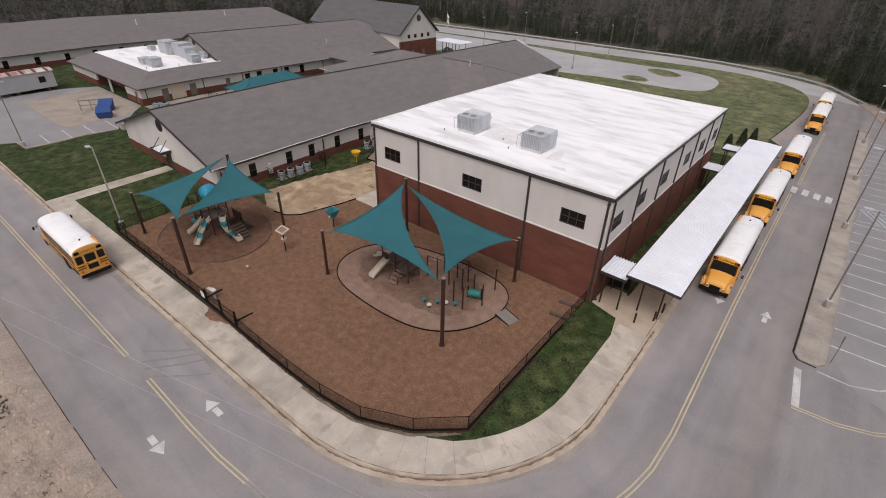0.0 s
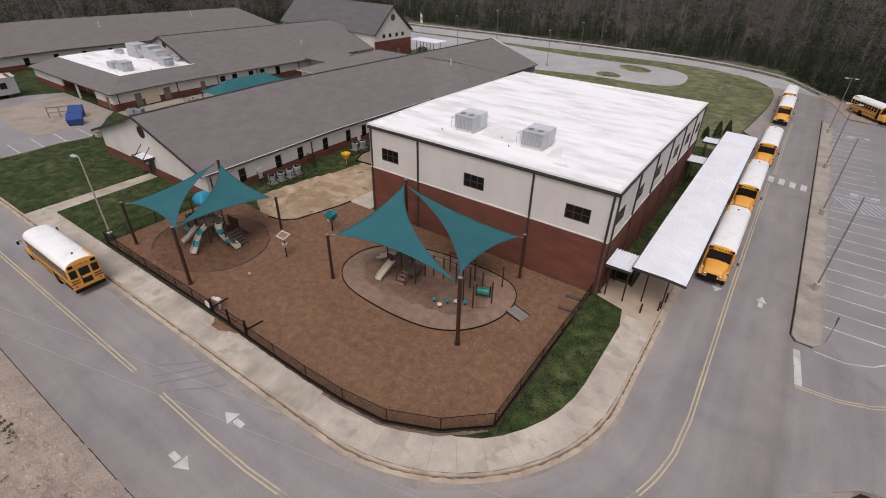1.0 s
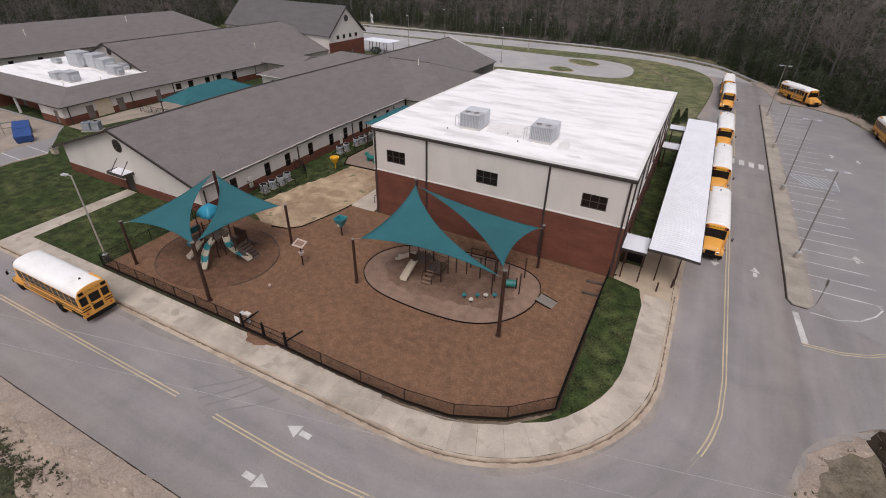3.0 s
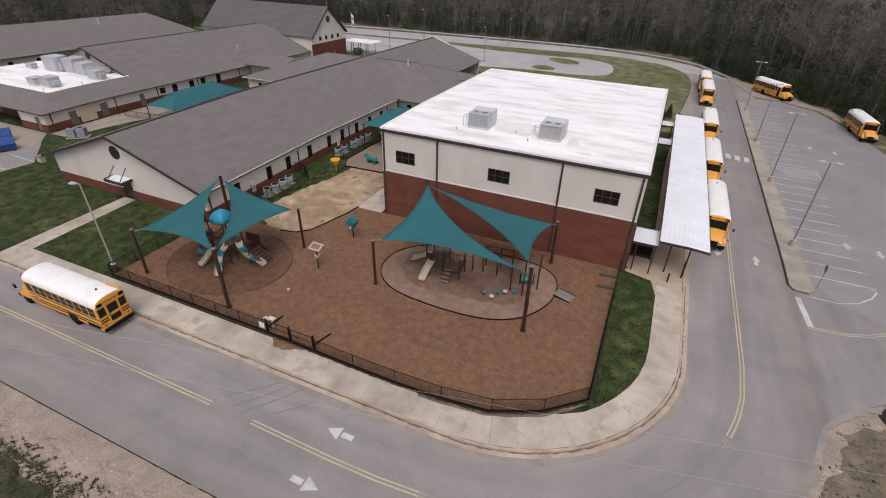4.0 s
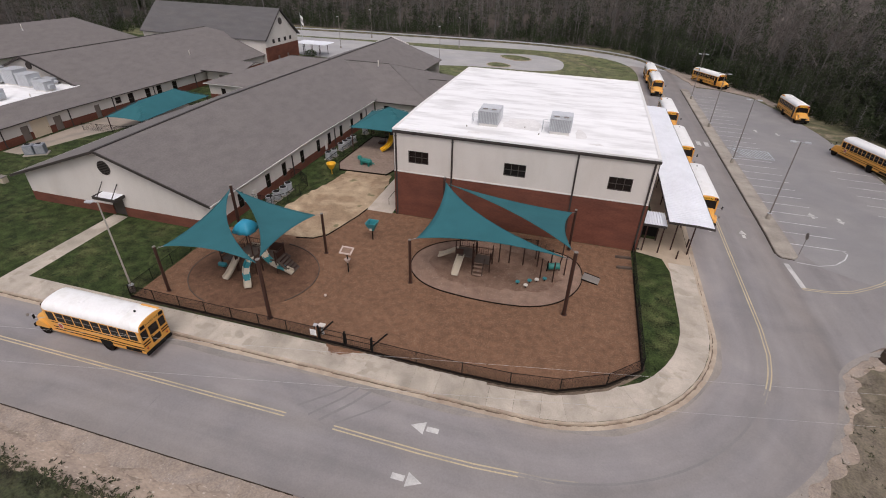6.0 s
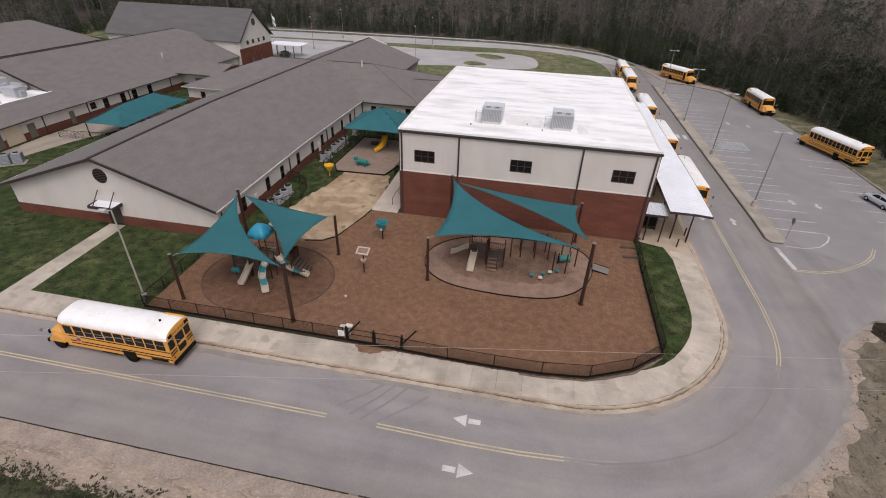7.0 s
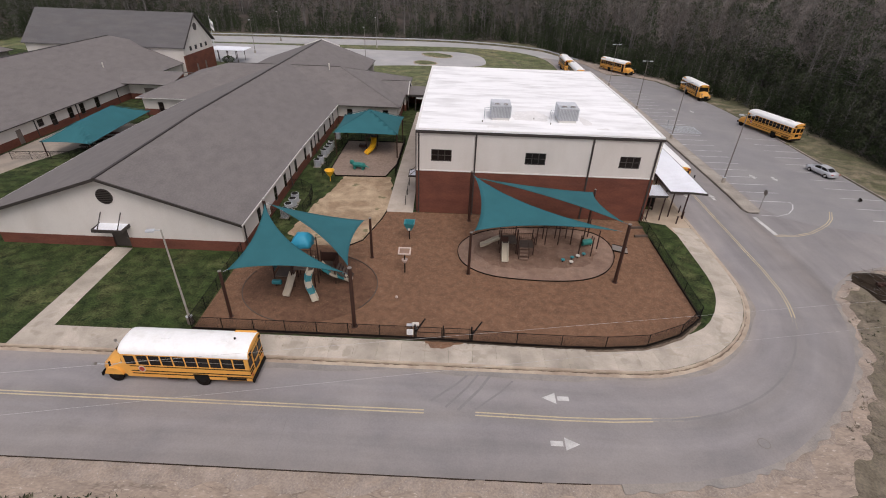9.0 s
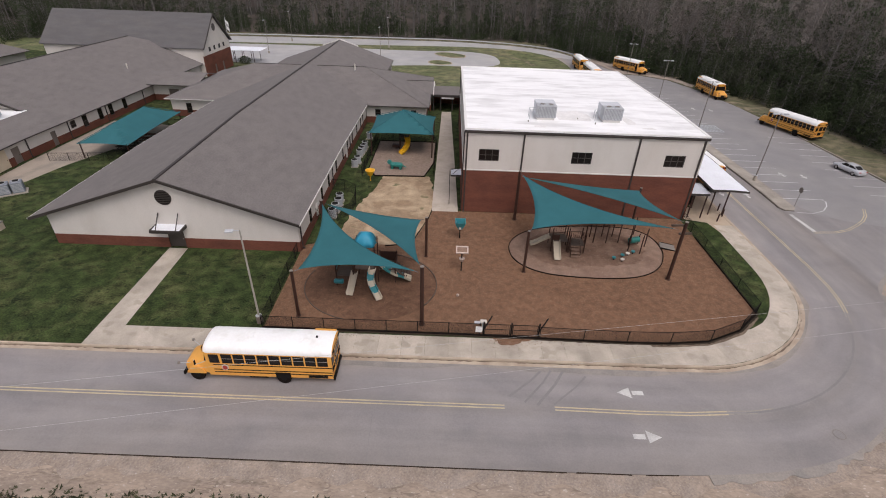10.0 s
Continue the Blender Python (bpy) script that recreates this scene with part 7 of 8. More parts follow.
bm = nb()
slab(bm, [(2.75, -0.15, 1.45), (2.75, 1.25, 1.45), (4.1, 1.5, 0.05), (4.1, 0.0, 0.05)], 0.12)
part("climbing_wall", bm, "wood", tower, "dark brown sloping climbing wall")
for k in range(5):
    bm = nb()
    box(bm, 2.95 + k * 0.24, 0.1, 1.28 - k * 0.25, 3.05 + k * 0.24, 1.3, 1.36 - k * 0.25)
    part("climbing_hold", bm, "post", tower)
bm = nb()
box(bm, 1.15, 1.36, 1.5, 2.65, 1.44, 2.5, bevel=0.04)
part("play_panel", bm, "post", tower)

climb = thing("climbing_frame", "brown post climbing frame with two beige slides and ladders", "play structure", (10.3, -7.6, 0))
deck_with_posts(climb, 0, 0, 1.3, 1.7, 1.7, 2.9)
deck_with_posts(climb, 1.8, -0.3, 1.0, 1.6, 1.5, 2.3)
chute(climb, [(-0.35, -0.8, 1.3), (-0.4, -1.5, 0.95), (-0.45, -2.2, 0.55), (-0.45, -2.8, 0.28)], 0.6, ["slide_tan"])
chute(climb, [(-0.9, 0.2, 1.25), (-1.6, 0.15, 0.95), (-2.3, 0.1, 0.5), (-2.9, 0.05, 0.3)], 0.55, ["slide_tan"])
bm = nb()
for k in range(4):
    box(bm, 1.1, -1.15 - k * 0.36, 0.88 - k * 0.22, 2.0, -0.85 - k * 0.36, 0.94 - k * 0.22)
st = part("stair", bm, "mulch_pale", climb, "muddy brown steps")
for x in (1.05, 2.05):
    bm = nb()
    tube(bm, (x, -0.9, 1.45), (x, -1.9, 0.75), 0.03, 0.03, 6)
    tube(bm, (x, -1.9, 0.0), (x, -1.9, 0.75), 0.03, 0.03, 6)
    part("stair_rail", bm, "post", st)
for x0, y0, x1, y1, z in ((-0.85, 0.85, 0.85, 0.85, 1.3), (2.6, -1.05, 2.6, 0.45, 1.0), (1.0, 0.45, 2.6, 0.45, 1.0)):
    bm = nb()
    for dz in (0.1, 0.8):
        tube(bm, (x0, y0, z + dz), (x1, y1, z + dz), 0.03, 0.03, 6)
    rl = part("guard_rail", bm, "post", climb)
    for k in range(1, 7):
        bm = nb()
        x, y = x0 + (x1 - x0) * k / 7, y0 + (y1 - y0) * k / 7
        tube(bm, (x, y, z + 0.1), (x, y, z + 0.8), 0.015, 0.015, 5)
        part("bar", bm, "post", rl)
bm = nb()
box(bm, -0.85, -0.9, 1.45, -0.1, -0.84, 2.1, bevel=0.03)
part("play_panel", bm, "post", climb)

bars = thing("monkey_bars", "row of dark posts with overhead bars and hanging rings", "play structure", (0, 0, 0))
rowA = [(13.5, -6.6), (14.5, -6.4), (15.9, -6.4), (17.3, -6.2), (18.6, -6.2)]
rowB = [(14.4, -5.2), (15.8, -5.0), (17.0, -4.9), (19.6, -4.3)]
side_posts = [(17.8, -8.1), (19.0, -8.4), (20.0, -6.9)]
for x, y in rowA + rowB + side_posts:
    bm = nb()
    tube(bm, (x, y, 0), (x, y, 2.35), 0.065, 0.065, 8)
    part("post", bm, "post", bars)
for row in (rowA[:4], rowB[:3]):
    bm = nb()
    pipe(bm, [(x, y, 2.3) for x, y in row], 0.025)
    part("overhead_rail", bm, "black", bars)
for k in range(8):
    bm = nb()
    x = 14.3 + k * 0.5
    tube(bm, (x, -6.4, 2.3), (x + 0.1, -5.0, 2.3), 0.015, 0.015, 6)
    part("rung", bm, "black", bars)
drum = thing("talk_drum", "teal plastic play drum between two posts", "play panel", (18.9, -6.5, 0), 20)
bm = nb()
tube(bm, (-0.55, 0, 0.65), (0.55, 0, 0.65), 0.34, 0.34, 16)
part("drum", bm, "green_plastic", drum)
for x in (-0.62, 0.62):
    bm = nb()
    tube(bm, (x, 0, 0), (x, 0, 1.3), 0.05, 0.05, 8)
    part("post", bm, "black", drum)
for i, (x, y) in enumerate(((15.85, -9.75), (16.65, -10.05), (16.9, -9.2), (17.55, -8.85), (18.25, -8.45))):
    pod = thing("stepping_pod", "white plastic stepping pod on a short post" if i in (1, 3) else "teal plastic stepping pod on a short post", "stepping pod", (x, y, 0), group="stepping pods")
    bm = nb()
    tube(bm, (0, 0, 0), (0, 0, 0.38), 0.05, 0.05, 8)
    part("stem", bm, "black", pod)
    bm = nb()
    tube(bm, (0, 0, 0.36), (0, 0, 0.45), 0.22, 0.19, 12)
    part("tread", bm, "white_plastic" if i in (1, 3) else "slide_teal", pod)


def funnel(x, y, name, label, mname, z0, z1, r, square=True, n=4, sticker=True):
    t = thing(name, label, "play funnel", (x, y, 0))
    bm = nb()
    tube(bm, (0, 0, 0), (0, 0, z0 + 0.1), 0.06, 0.06, 8)
    part("pole", bm, "black" if mname != "yellow_plastic" else mname, t)
    bm = nb()
    q = Matrix.Rotation(radians(45), 4, "Z") if n == 4 else Matrix.Identity(4)
    rings = []
    for z, rad in ((z0, r * 0.35), (z0 + (z1 - z0) * 0.55, r * 0.8), (z1 - 0.12, r), (z1, r * 1.08), (z1, r * 0.92), (z0 + (z1 - z0) * 0.25, r * 0.5)):
        rings.append([bm.verts.new(q @ Vector((rad * math.cos(6.28318 * i / n), rad * math.sin(6.28318 * i / n), z))) for i in range(n)])
    for a, b in zip(rings, rings[1:]):
        for i in range(n):
            bm.faces.new((a[i], a[(i + 1) % n], b[(i + 1) % n], b[i]))
    bm.faces.new(rings[0][::-1]), bm.faces.new(rings[-1])
    f = part("funnel", bm, mname, t)
    if sticker:
        bm = nb()
        box(bm, -0.12, -r * 0.62, z0 + 0.18, 0.12, -r * 0.58, z0 + 0.42)
        part("sticker", bm, "white_plastic", f)
    return t


funnel(-0.25, -6.4, "ball_funnel", "teal square ball funnel on a dark pole", "slide_teal", 1.2, 2.2, 0.76)
funnel(-12.15, 7.7, "ball_funnel", "yellow round ball funnel on a yellow pole", "yellow_plastic", 0.75, 1.6, 0.62, n=16, sticker=False)
hoop = thing("ball_target", "faded pinkish square ball target over a small cup on a pole", "play target", (-0.15, -12.7, 0))
bm = nb()
tube(bm, (0, 0, 0), (0, 0, 2.45), 0.06, 0.06, 8)
part("pole", bm, "black", hoop)
m = pose(0, 0, 2.5, 18, 0, 0)
bm = nb()
for a in ((-0.6, -0.45, 0.6, -0.33), (-0.6, 0.33, 0.6, 0.45), (-0.6, -0.33, -0.48, 0.33), (0.48, -0.33, 0.6, 0.33)):
    box(bm, a[0], a[1], -0.05, a[2], a[3], 0.07, m)
part("rim_frame", bm, "faded_plastic", hoop)
bm = nb()
box(bm, -0.48, -0.33, -0.03, 0.48, 0.33, -0.005, m)
part("net_plate", bm, "mulch_pale", hoop)
bm = nb()
tube(bm, (0, 0, 1.15), (0, 0, 1.55), 0.10, 0.30, 12)
part("cup", bm, "faded_plastic", hoop)
ball = thing("ball", "small faded pinkish ball lying on the mulch", "ball", (-0.5, -16.8, 0.03))
bm = nb()
bmesh.ops.create_icosphere(bm, subdivisions=2, radius=0.14, matrix=Matrix.Translation((0, 0, 0.13)))
part("shell", bm, "faded_plastic", ball, smooth=True)

small = thing("small_slide", "small play tower with a yellow slide under the teal canopy", "play structure", (-8.7, 20.6, 0))
deck_with_posts(small, 0, 0.7, 1.9, 1.5, 1.5, 3.1)
chute(small, [(0.4, 0.0, 1.95), (0.62, -0.8, 1.6), (0.55, -1.55, 1.05), (0.15, -2.15, 0.6), (-0.4, -2.65, 0.3)], 0.75, ["yellow_plastic"], wall=0.3)
bm = nb()
box(bm, -1.9, -0.3, 0.3, -0.85, 0.5, 0.75, bevel=0.1)
part("crawl_box", bm, "post", small)
for k in range(4):
    bm = nb()
    tube(bm, (0.85, 0.1 + k * 0.05, 0.3 + 0.3 * k), (0.85, 1.2, 0.3 + 0.3 * k), 0.03, 0.03, 6)
    part("ladder_rung", bm, "post", small)
spring = thing("spring_rider", "low green plastic animal shape for climbing on", "spring rider", (-9.0, 12.15, 0), -10)
spring.scale = (1.35, 1.35, 1.3)
bm = nb()
box(bm, -0.75, -0.28, 0.28, 0.6, 0.28, 0.75, bevel=0.14)
part("body", bm, "green_plastic", spring)
bm = nb()
box(bm, -1.05, -0.2, 0.5, -0.6, 0.2, 0.98, bevel=0.12)
part("head", bm, "green_plastic", spring)
for x in (-0.5, 0.4):
    for y in (-0.2, 0.2):
        bm = nb()
        tube(bm, (x, y, 0.03), (x, y, 0.35), 0.11, 0.13, 8)
        part("leg", bm, "green_plastic", spring)
bm = nb()
tube(bm, (0.55, 0, 0.5), (1.0, 0, 0.32), 0.1, 0.04, 8)
part("tail", bm, "green_plastic", spring)

# ---- delivery yard ----
bm = nb()
prism(bm, [(-140, -24.6), (-58.0, -24.6), (-56.5, -22.8), (-55.1, -20.9), (-51.5, -20.8), (-51.2, -17.1), (-51.5, -13), (-50.8, -8.7), (-56.6, -4.2), (-58.5, -2.9), (-61, -0.6), (-81.0, -0.6), (-83.8, -6), (-84.5, -14), (-100, -16), (-140, -16)], -0.1, 0.018)
structure("delivery_yard", bm, "lot", "pale asphalt delivery yard beside the kitchen block", "road")
bm = nb()
prism(bm, wander([(-78.5, -14), (-79, -1.2), (-60.5, -1.2), (-56.8, -4.8), (-57.2, -9), (-56.4, -12.5), (-58.4, -14.1), (-66.3, -14.2)], 1.0, 0.25, 8), -0.05, 0.034)
structure("yard_slab", bm, "yard_concrete", "tan concrete apron in front of the bin store", "pavement")
bm = nb()
prism(bm, [(-60.2, -0.4), (-57.0, -0.4), (-54.5, 9), (-52.0, 16), (-46.5, 18), (-47.5, 28), (-57, 30), (-60.2, 30)], -0.05, 0.02)
structure("kitchen_path", bm, "yard_concrete", "stained concrete path along the kitchen doors", "pavement")
for i, (x, y, rz) in enumerate(((-58.4, -7.6, 60), (-62.6, -5.7, 56))):
    d = thing("dumpster", "blue steel dumpster standing in the delivery yard", "dumpster", (x, y, 0.034), rz, group="blue dumpsters")
    d.scale = (0.78, 0.78, 0.84)
    bm = nb()
    lo = [(-1.3, -0.7, 0.15), (1.3, -0.7, 0.15), (1.3, 1.0, 0.15), (-1.3, 1.0, 0.15)]
    hi = [(-1.4, -1.1, 1.3), (1.4, -1.1, 1.3), (1.4, 1.1, 2.1), (-1.4, 1.1, 2.1)]
    a, b = [bm.verts.new(v) for v in lo], [bm.verts.new(v) for v in hi]
    for k in range(4):
        bm.faces.new((a[k], a[(k + 1) % 4], b[(k + 1) % 4], b[k]))
    bm.faces.new(a[::-1])
    body = part("body", bm, "blue", d, two_sided=0.04)
    for k in range(2):
        bm = nb()
        slab(bm, [(-1.42 + 1.43 * k, -1.16, 1.33), (-0.02 + 1.43 * k, -1.16, 1.33), (-0.02 + 1.43 * k, 1.12, 2.16), (-1.42 + 1.43 * k, 1.12, 2.16)], 0.05)
        part("lid", bm, "blue", d)
    for x2 in (-1.42, 1.42):
        bm = nb()
        box(bm, x2 - 0.05, -0.5, 0.7, x2 + 0.05, 0.5, 0.9)
        part("fork_pocket", bm, "blue", body)
    for x2 in (-0.95, 0.95):
        bm = nb()
        box(bm, x2 - 0.1, -0.7, 0.0, x2 + 0.1, 0.7, 0.16)
        part("skid", bm, "black", body)
for i, y in enumerate((-8.45, -11.75, -14.8, -17.8)):
    marking("bay_line", lambda bm, z: prism(bm, [(-56.7, y), (-50.9 - 0.2 * (i > 0), y - 0.15), (-50.9 - 0.2 * (i > 0), y), (-56.7, y + 0.15)], 0.02, 0.03), "thin_line", "worn white line of a yard parking bay")
bm = nb()
band(bm, [(-55.1, -20.9), (-51.5, -20.8), (-51.2, -17.1), (-51.5, -13), (-50.8, -8.7)], -0.16, 0.0, -0.1, 0.14)
structure("yard_kerb", bm, "kerb", "concrete kerb between the yard and the lawn", "kerb")
t = thing("utility_box", "small weathered utility box on the lawn's edge", "utility box", (-50.0, -8.0, 0))
bm = nb()
box(bm, -0.45, -0.35, 0, 0.45, 0.35, 0.8, bevel=0.04)
part("body", bm, "slide_tan", t)
bm = nb()
box(bm, -0.5, -0.4, 0.8, 0.5, 0.4, 0.9, bevel=0.02)
part("lid", bm, "pole", t)
store = thing("bin_store", "grey frame and pipework beside the dumpsters", "enclosure", (-65.4, -6.4, 0), 64)
for x in (-2.2, -0.6, 1.0):
    bm = nb()
    box(bm, x - 0.06, -1.2, 0, x + 0.06, -1.1, 1.9)
    part("post", bm, "pole", store)
bm = nb()
box(bm, -2.2, -1.2, 1.7, 1.0, -1.1, 1.82), box(bm, -2.2, -1.2, 0.9, 1.0, -1.12, 1.0)
part("rail", bm, "pole", store)
trailer = thing("storage_trailer", "grey flat-sided trailer with a rust-streaked roof", "trailer", (-86.0, -16.0, 0), 92)
bm = nb()
box(bm, -12, -2.0, 0.6, 9.5, 2.0, 3.6, bevel=0.04)
part("body", bm, "wall_grey", trailer)
bm = nb()
slab(bm, [(-12.2, -2.1, 3.66), (9.7, -2.1, 3.66), (9.7, 0, 4.0), (-12.2, 0, 4.0)], 0.06)
slab(bm, [(-12.2, 2.1, 3.66), (9.7, 2.1, 3.66), (9.7, 0, 4.0), (-12.2, 0, 4.0)], 0.06)
rf = part("roof", bm, "rust", trailer)
for i in range(11):
    bm = nb()
    x = -11.5 + i * 2.0
    slab(bm, [(x, -2.1, 3.675), (x + 0.5, -2.1, 3.675), (x + 0.5, 0, 4.015), (x, 0, 4.015)], 0.012)
    part("roof_strip", bm, "brick", rf)
bm = nb()
box(bm, 6.8, -2.03, 1.7, 7.9, -1.99, 2.8)
part("window", bm, "glass", trailer)
for x in (-9, -3, 3, 8):
    bm = nb()
    box(bm, x - 0.2, -1.8, 0, x + 0.2, 1.8, 0.62)
    part("support", bm, "wood", trailer)


def vent_box(x, y, w, d, h, label, z=4.9, mname="galv"):
    t = thing("roof_unit", label, "air conditioner", (x, y, z), group="kitchen roof units")
    bm = nb()
    box(bm, -w / 2, -d / 2, 0.25, w / 2, d / 2, h, bevel=0.05)
    c = part("casing", bm, mname, t)
    bm = nb()
    box(bm, -w / 2 - 0.04, -d / 2 - 0.04, h - 0.02, w / 2 + 0.04, d / 2 + 0.04, h + 0.05)
    part("top_panel", bm, mname, c)
    for k in range(int(w / 0.35)):
        bm = nb()
        s = -w / 2 + 0.15 + k * 0.35
        box(bm, s, -d / 2 - 0.03, 0.4, s + 0.2, -d / 2, h - 0.15)
        part("louvre", bm, mname, c)
    bm = nb()
    box(bm, -w / 2 + 0.1, -d / 2 + 0.1, -0.05, w / 2 - 0.1, d / 2 - 0.1, 0.26)
    part("curb", bm, "white_trim", t)
    bm = nb()
    box(bm, w / 2, -d / 4, 0.4, w / 2 + 0.5, d / 4, h * 0.7, bevel=0.05)
    part("hood", bm, mname, t)


for x, y, w, d, h in ((-78.1, 14.1, 3.4, 2.6, 2.6), (-74.4, 15.2, 2.8, 2.6, 2.5), (-70.9, 14.7, 2.4, 2.4, 2.1), (-66.2, 13.4, 2.4, 1.9, 1.5), (-69.6, 17.0, 2.4, 1.2, 1.0),
                      (-67.6, 6.3, 2.4, 2.0, 1.6), (-70.9, 6.0, 2.0, 1.8, 1.2), (-84.0, 13.0, 1.6, 1.2, 0.9), (-81.6, 15.4, 1.0, 0.9, 1.0)):
    vent_box(x, y, w, d, h, "grey rooftop air unit in the white roof well")
for x, y in ((-66.0, 4.0), (-64.6, 9.5), (-65.0, 13.5)):
    t = thing("roof_vent", "short white vent pipe at the roof well edge", "vent", (x, y, 4.88), group="white vent pipes")
    bm = nb()
    tube(bm, (0, 0, -0.1), (0, 0, 0.5), 0.09, 0.09, 8)
    part("pipe", bm, "white_plastic", t)
for x, y, z in ((-20.3, 45.0, 7.05), (-66.0, 47.0, 5.3), (-112.0, 22.0, 6.8), (-114.0, 48.0, 7.5)):
    t = thing("roof_vent", "white vent pipe standing on the shingle roof", "vent", (x, y, z), group="white vent pipes")
    bm = nb()
    tube(bm, (0, 0, -0.3), (0, 0, 1.1), 0.11, 0.11, 8)
    part("pipe", bm, "white_plastic", t)
    bm = nb()
    tube(bm, (0, 0, -0.15), (0, 0, 0.02), 0.25, 0.13, 8)
    part("flashing", bm, "galv", t)
chill = thing("ground_chiller", "pair of dark grey-blue air coolers on a pad by the kitchen", "air conditioner", (-55.0, 0.5, 0), 35)
bm = nb()
box(bm, -1.5, -0.8, 0, 1.5, 0.8, 0.12)
part("pad", bm, "island", chill)
for x in (-0.68, 0.68):
    bm = nb()
    box(bm, x - 0.6, -0.6, 0.12, x + 0.6, 0.6, 1.45, bevel=0.05)
    casing = part("casing", bm, "chiller_blue", chill)
    for k in range(6):
        bm = nb()
        box(bm, x - 0.5, -0.63, 0.3 + k * 0.17, x + 0.5, -0.59, 0.4 + k * 0.17)
        part("louvre", bm, "drum_grey", casing)
    bm = nb()
    tube(bm, (x, 0, 1.44), (x, 0, 1.53), 0.42, 0.42, 16)
    part("fan_shroud", bm, "drum_grey", casing)
    bm = nb()
    tube(bm, (x, 0, 1.53), (x, 0, 1.545), 0.35, 0.35, 16)
    part("fan_grille", bm, "black", casing)

# ---- far front canopy ----
flat_canopy("front_canopy", "white flat entrance canopy on thin posts beside the gabled hall", (-63.0, 84.5, -53.0, 90.5), 3.3, 1.2,
            [(-62.5, 85), (-60, 85), (-57.5, 85), (-55, 85), (-62.5, 90), (-60, 90), (-57.5, 90), (-55, 90)], rim=False)
rail_line = [(-110, 131.2), (-69, 135.9), (-35, 138.0), (-7.4, 139.2), (5, 138.2), (17.5, 134.8), (26, 130.7), (34.8, 124.0), (42.6, 111.9)]
barrier = thing("road_barrier", "low steel guard rail along the far side of the loop road", "guard rail", kind="structure", drop=False)
bm = nb()
band(bm, rail_line, -0.04, 0.04, 0.42, 0.74)
part("beam", bm, "galv", barrier, on_site=True)
for x, y, _ in walk_line(rail_line, 4.0):
    bm = nb()
    z = grade(x, y)
    box(bm, x - 0.08, y + 0.05, z - 0.3, x + 0.08, y + 0.2, z + 0.72)
    part("post", bm, "wood", barrier)


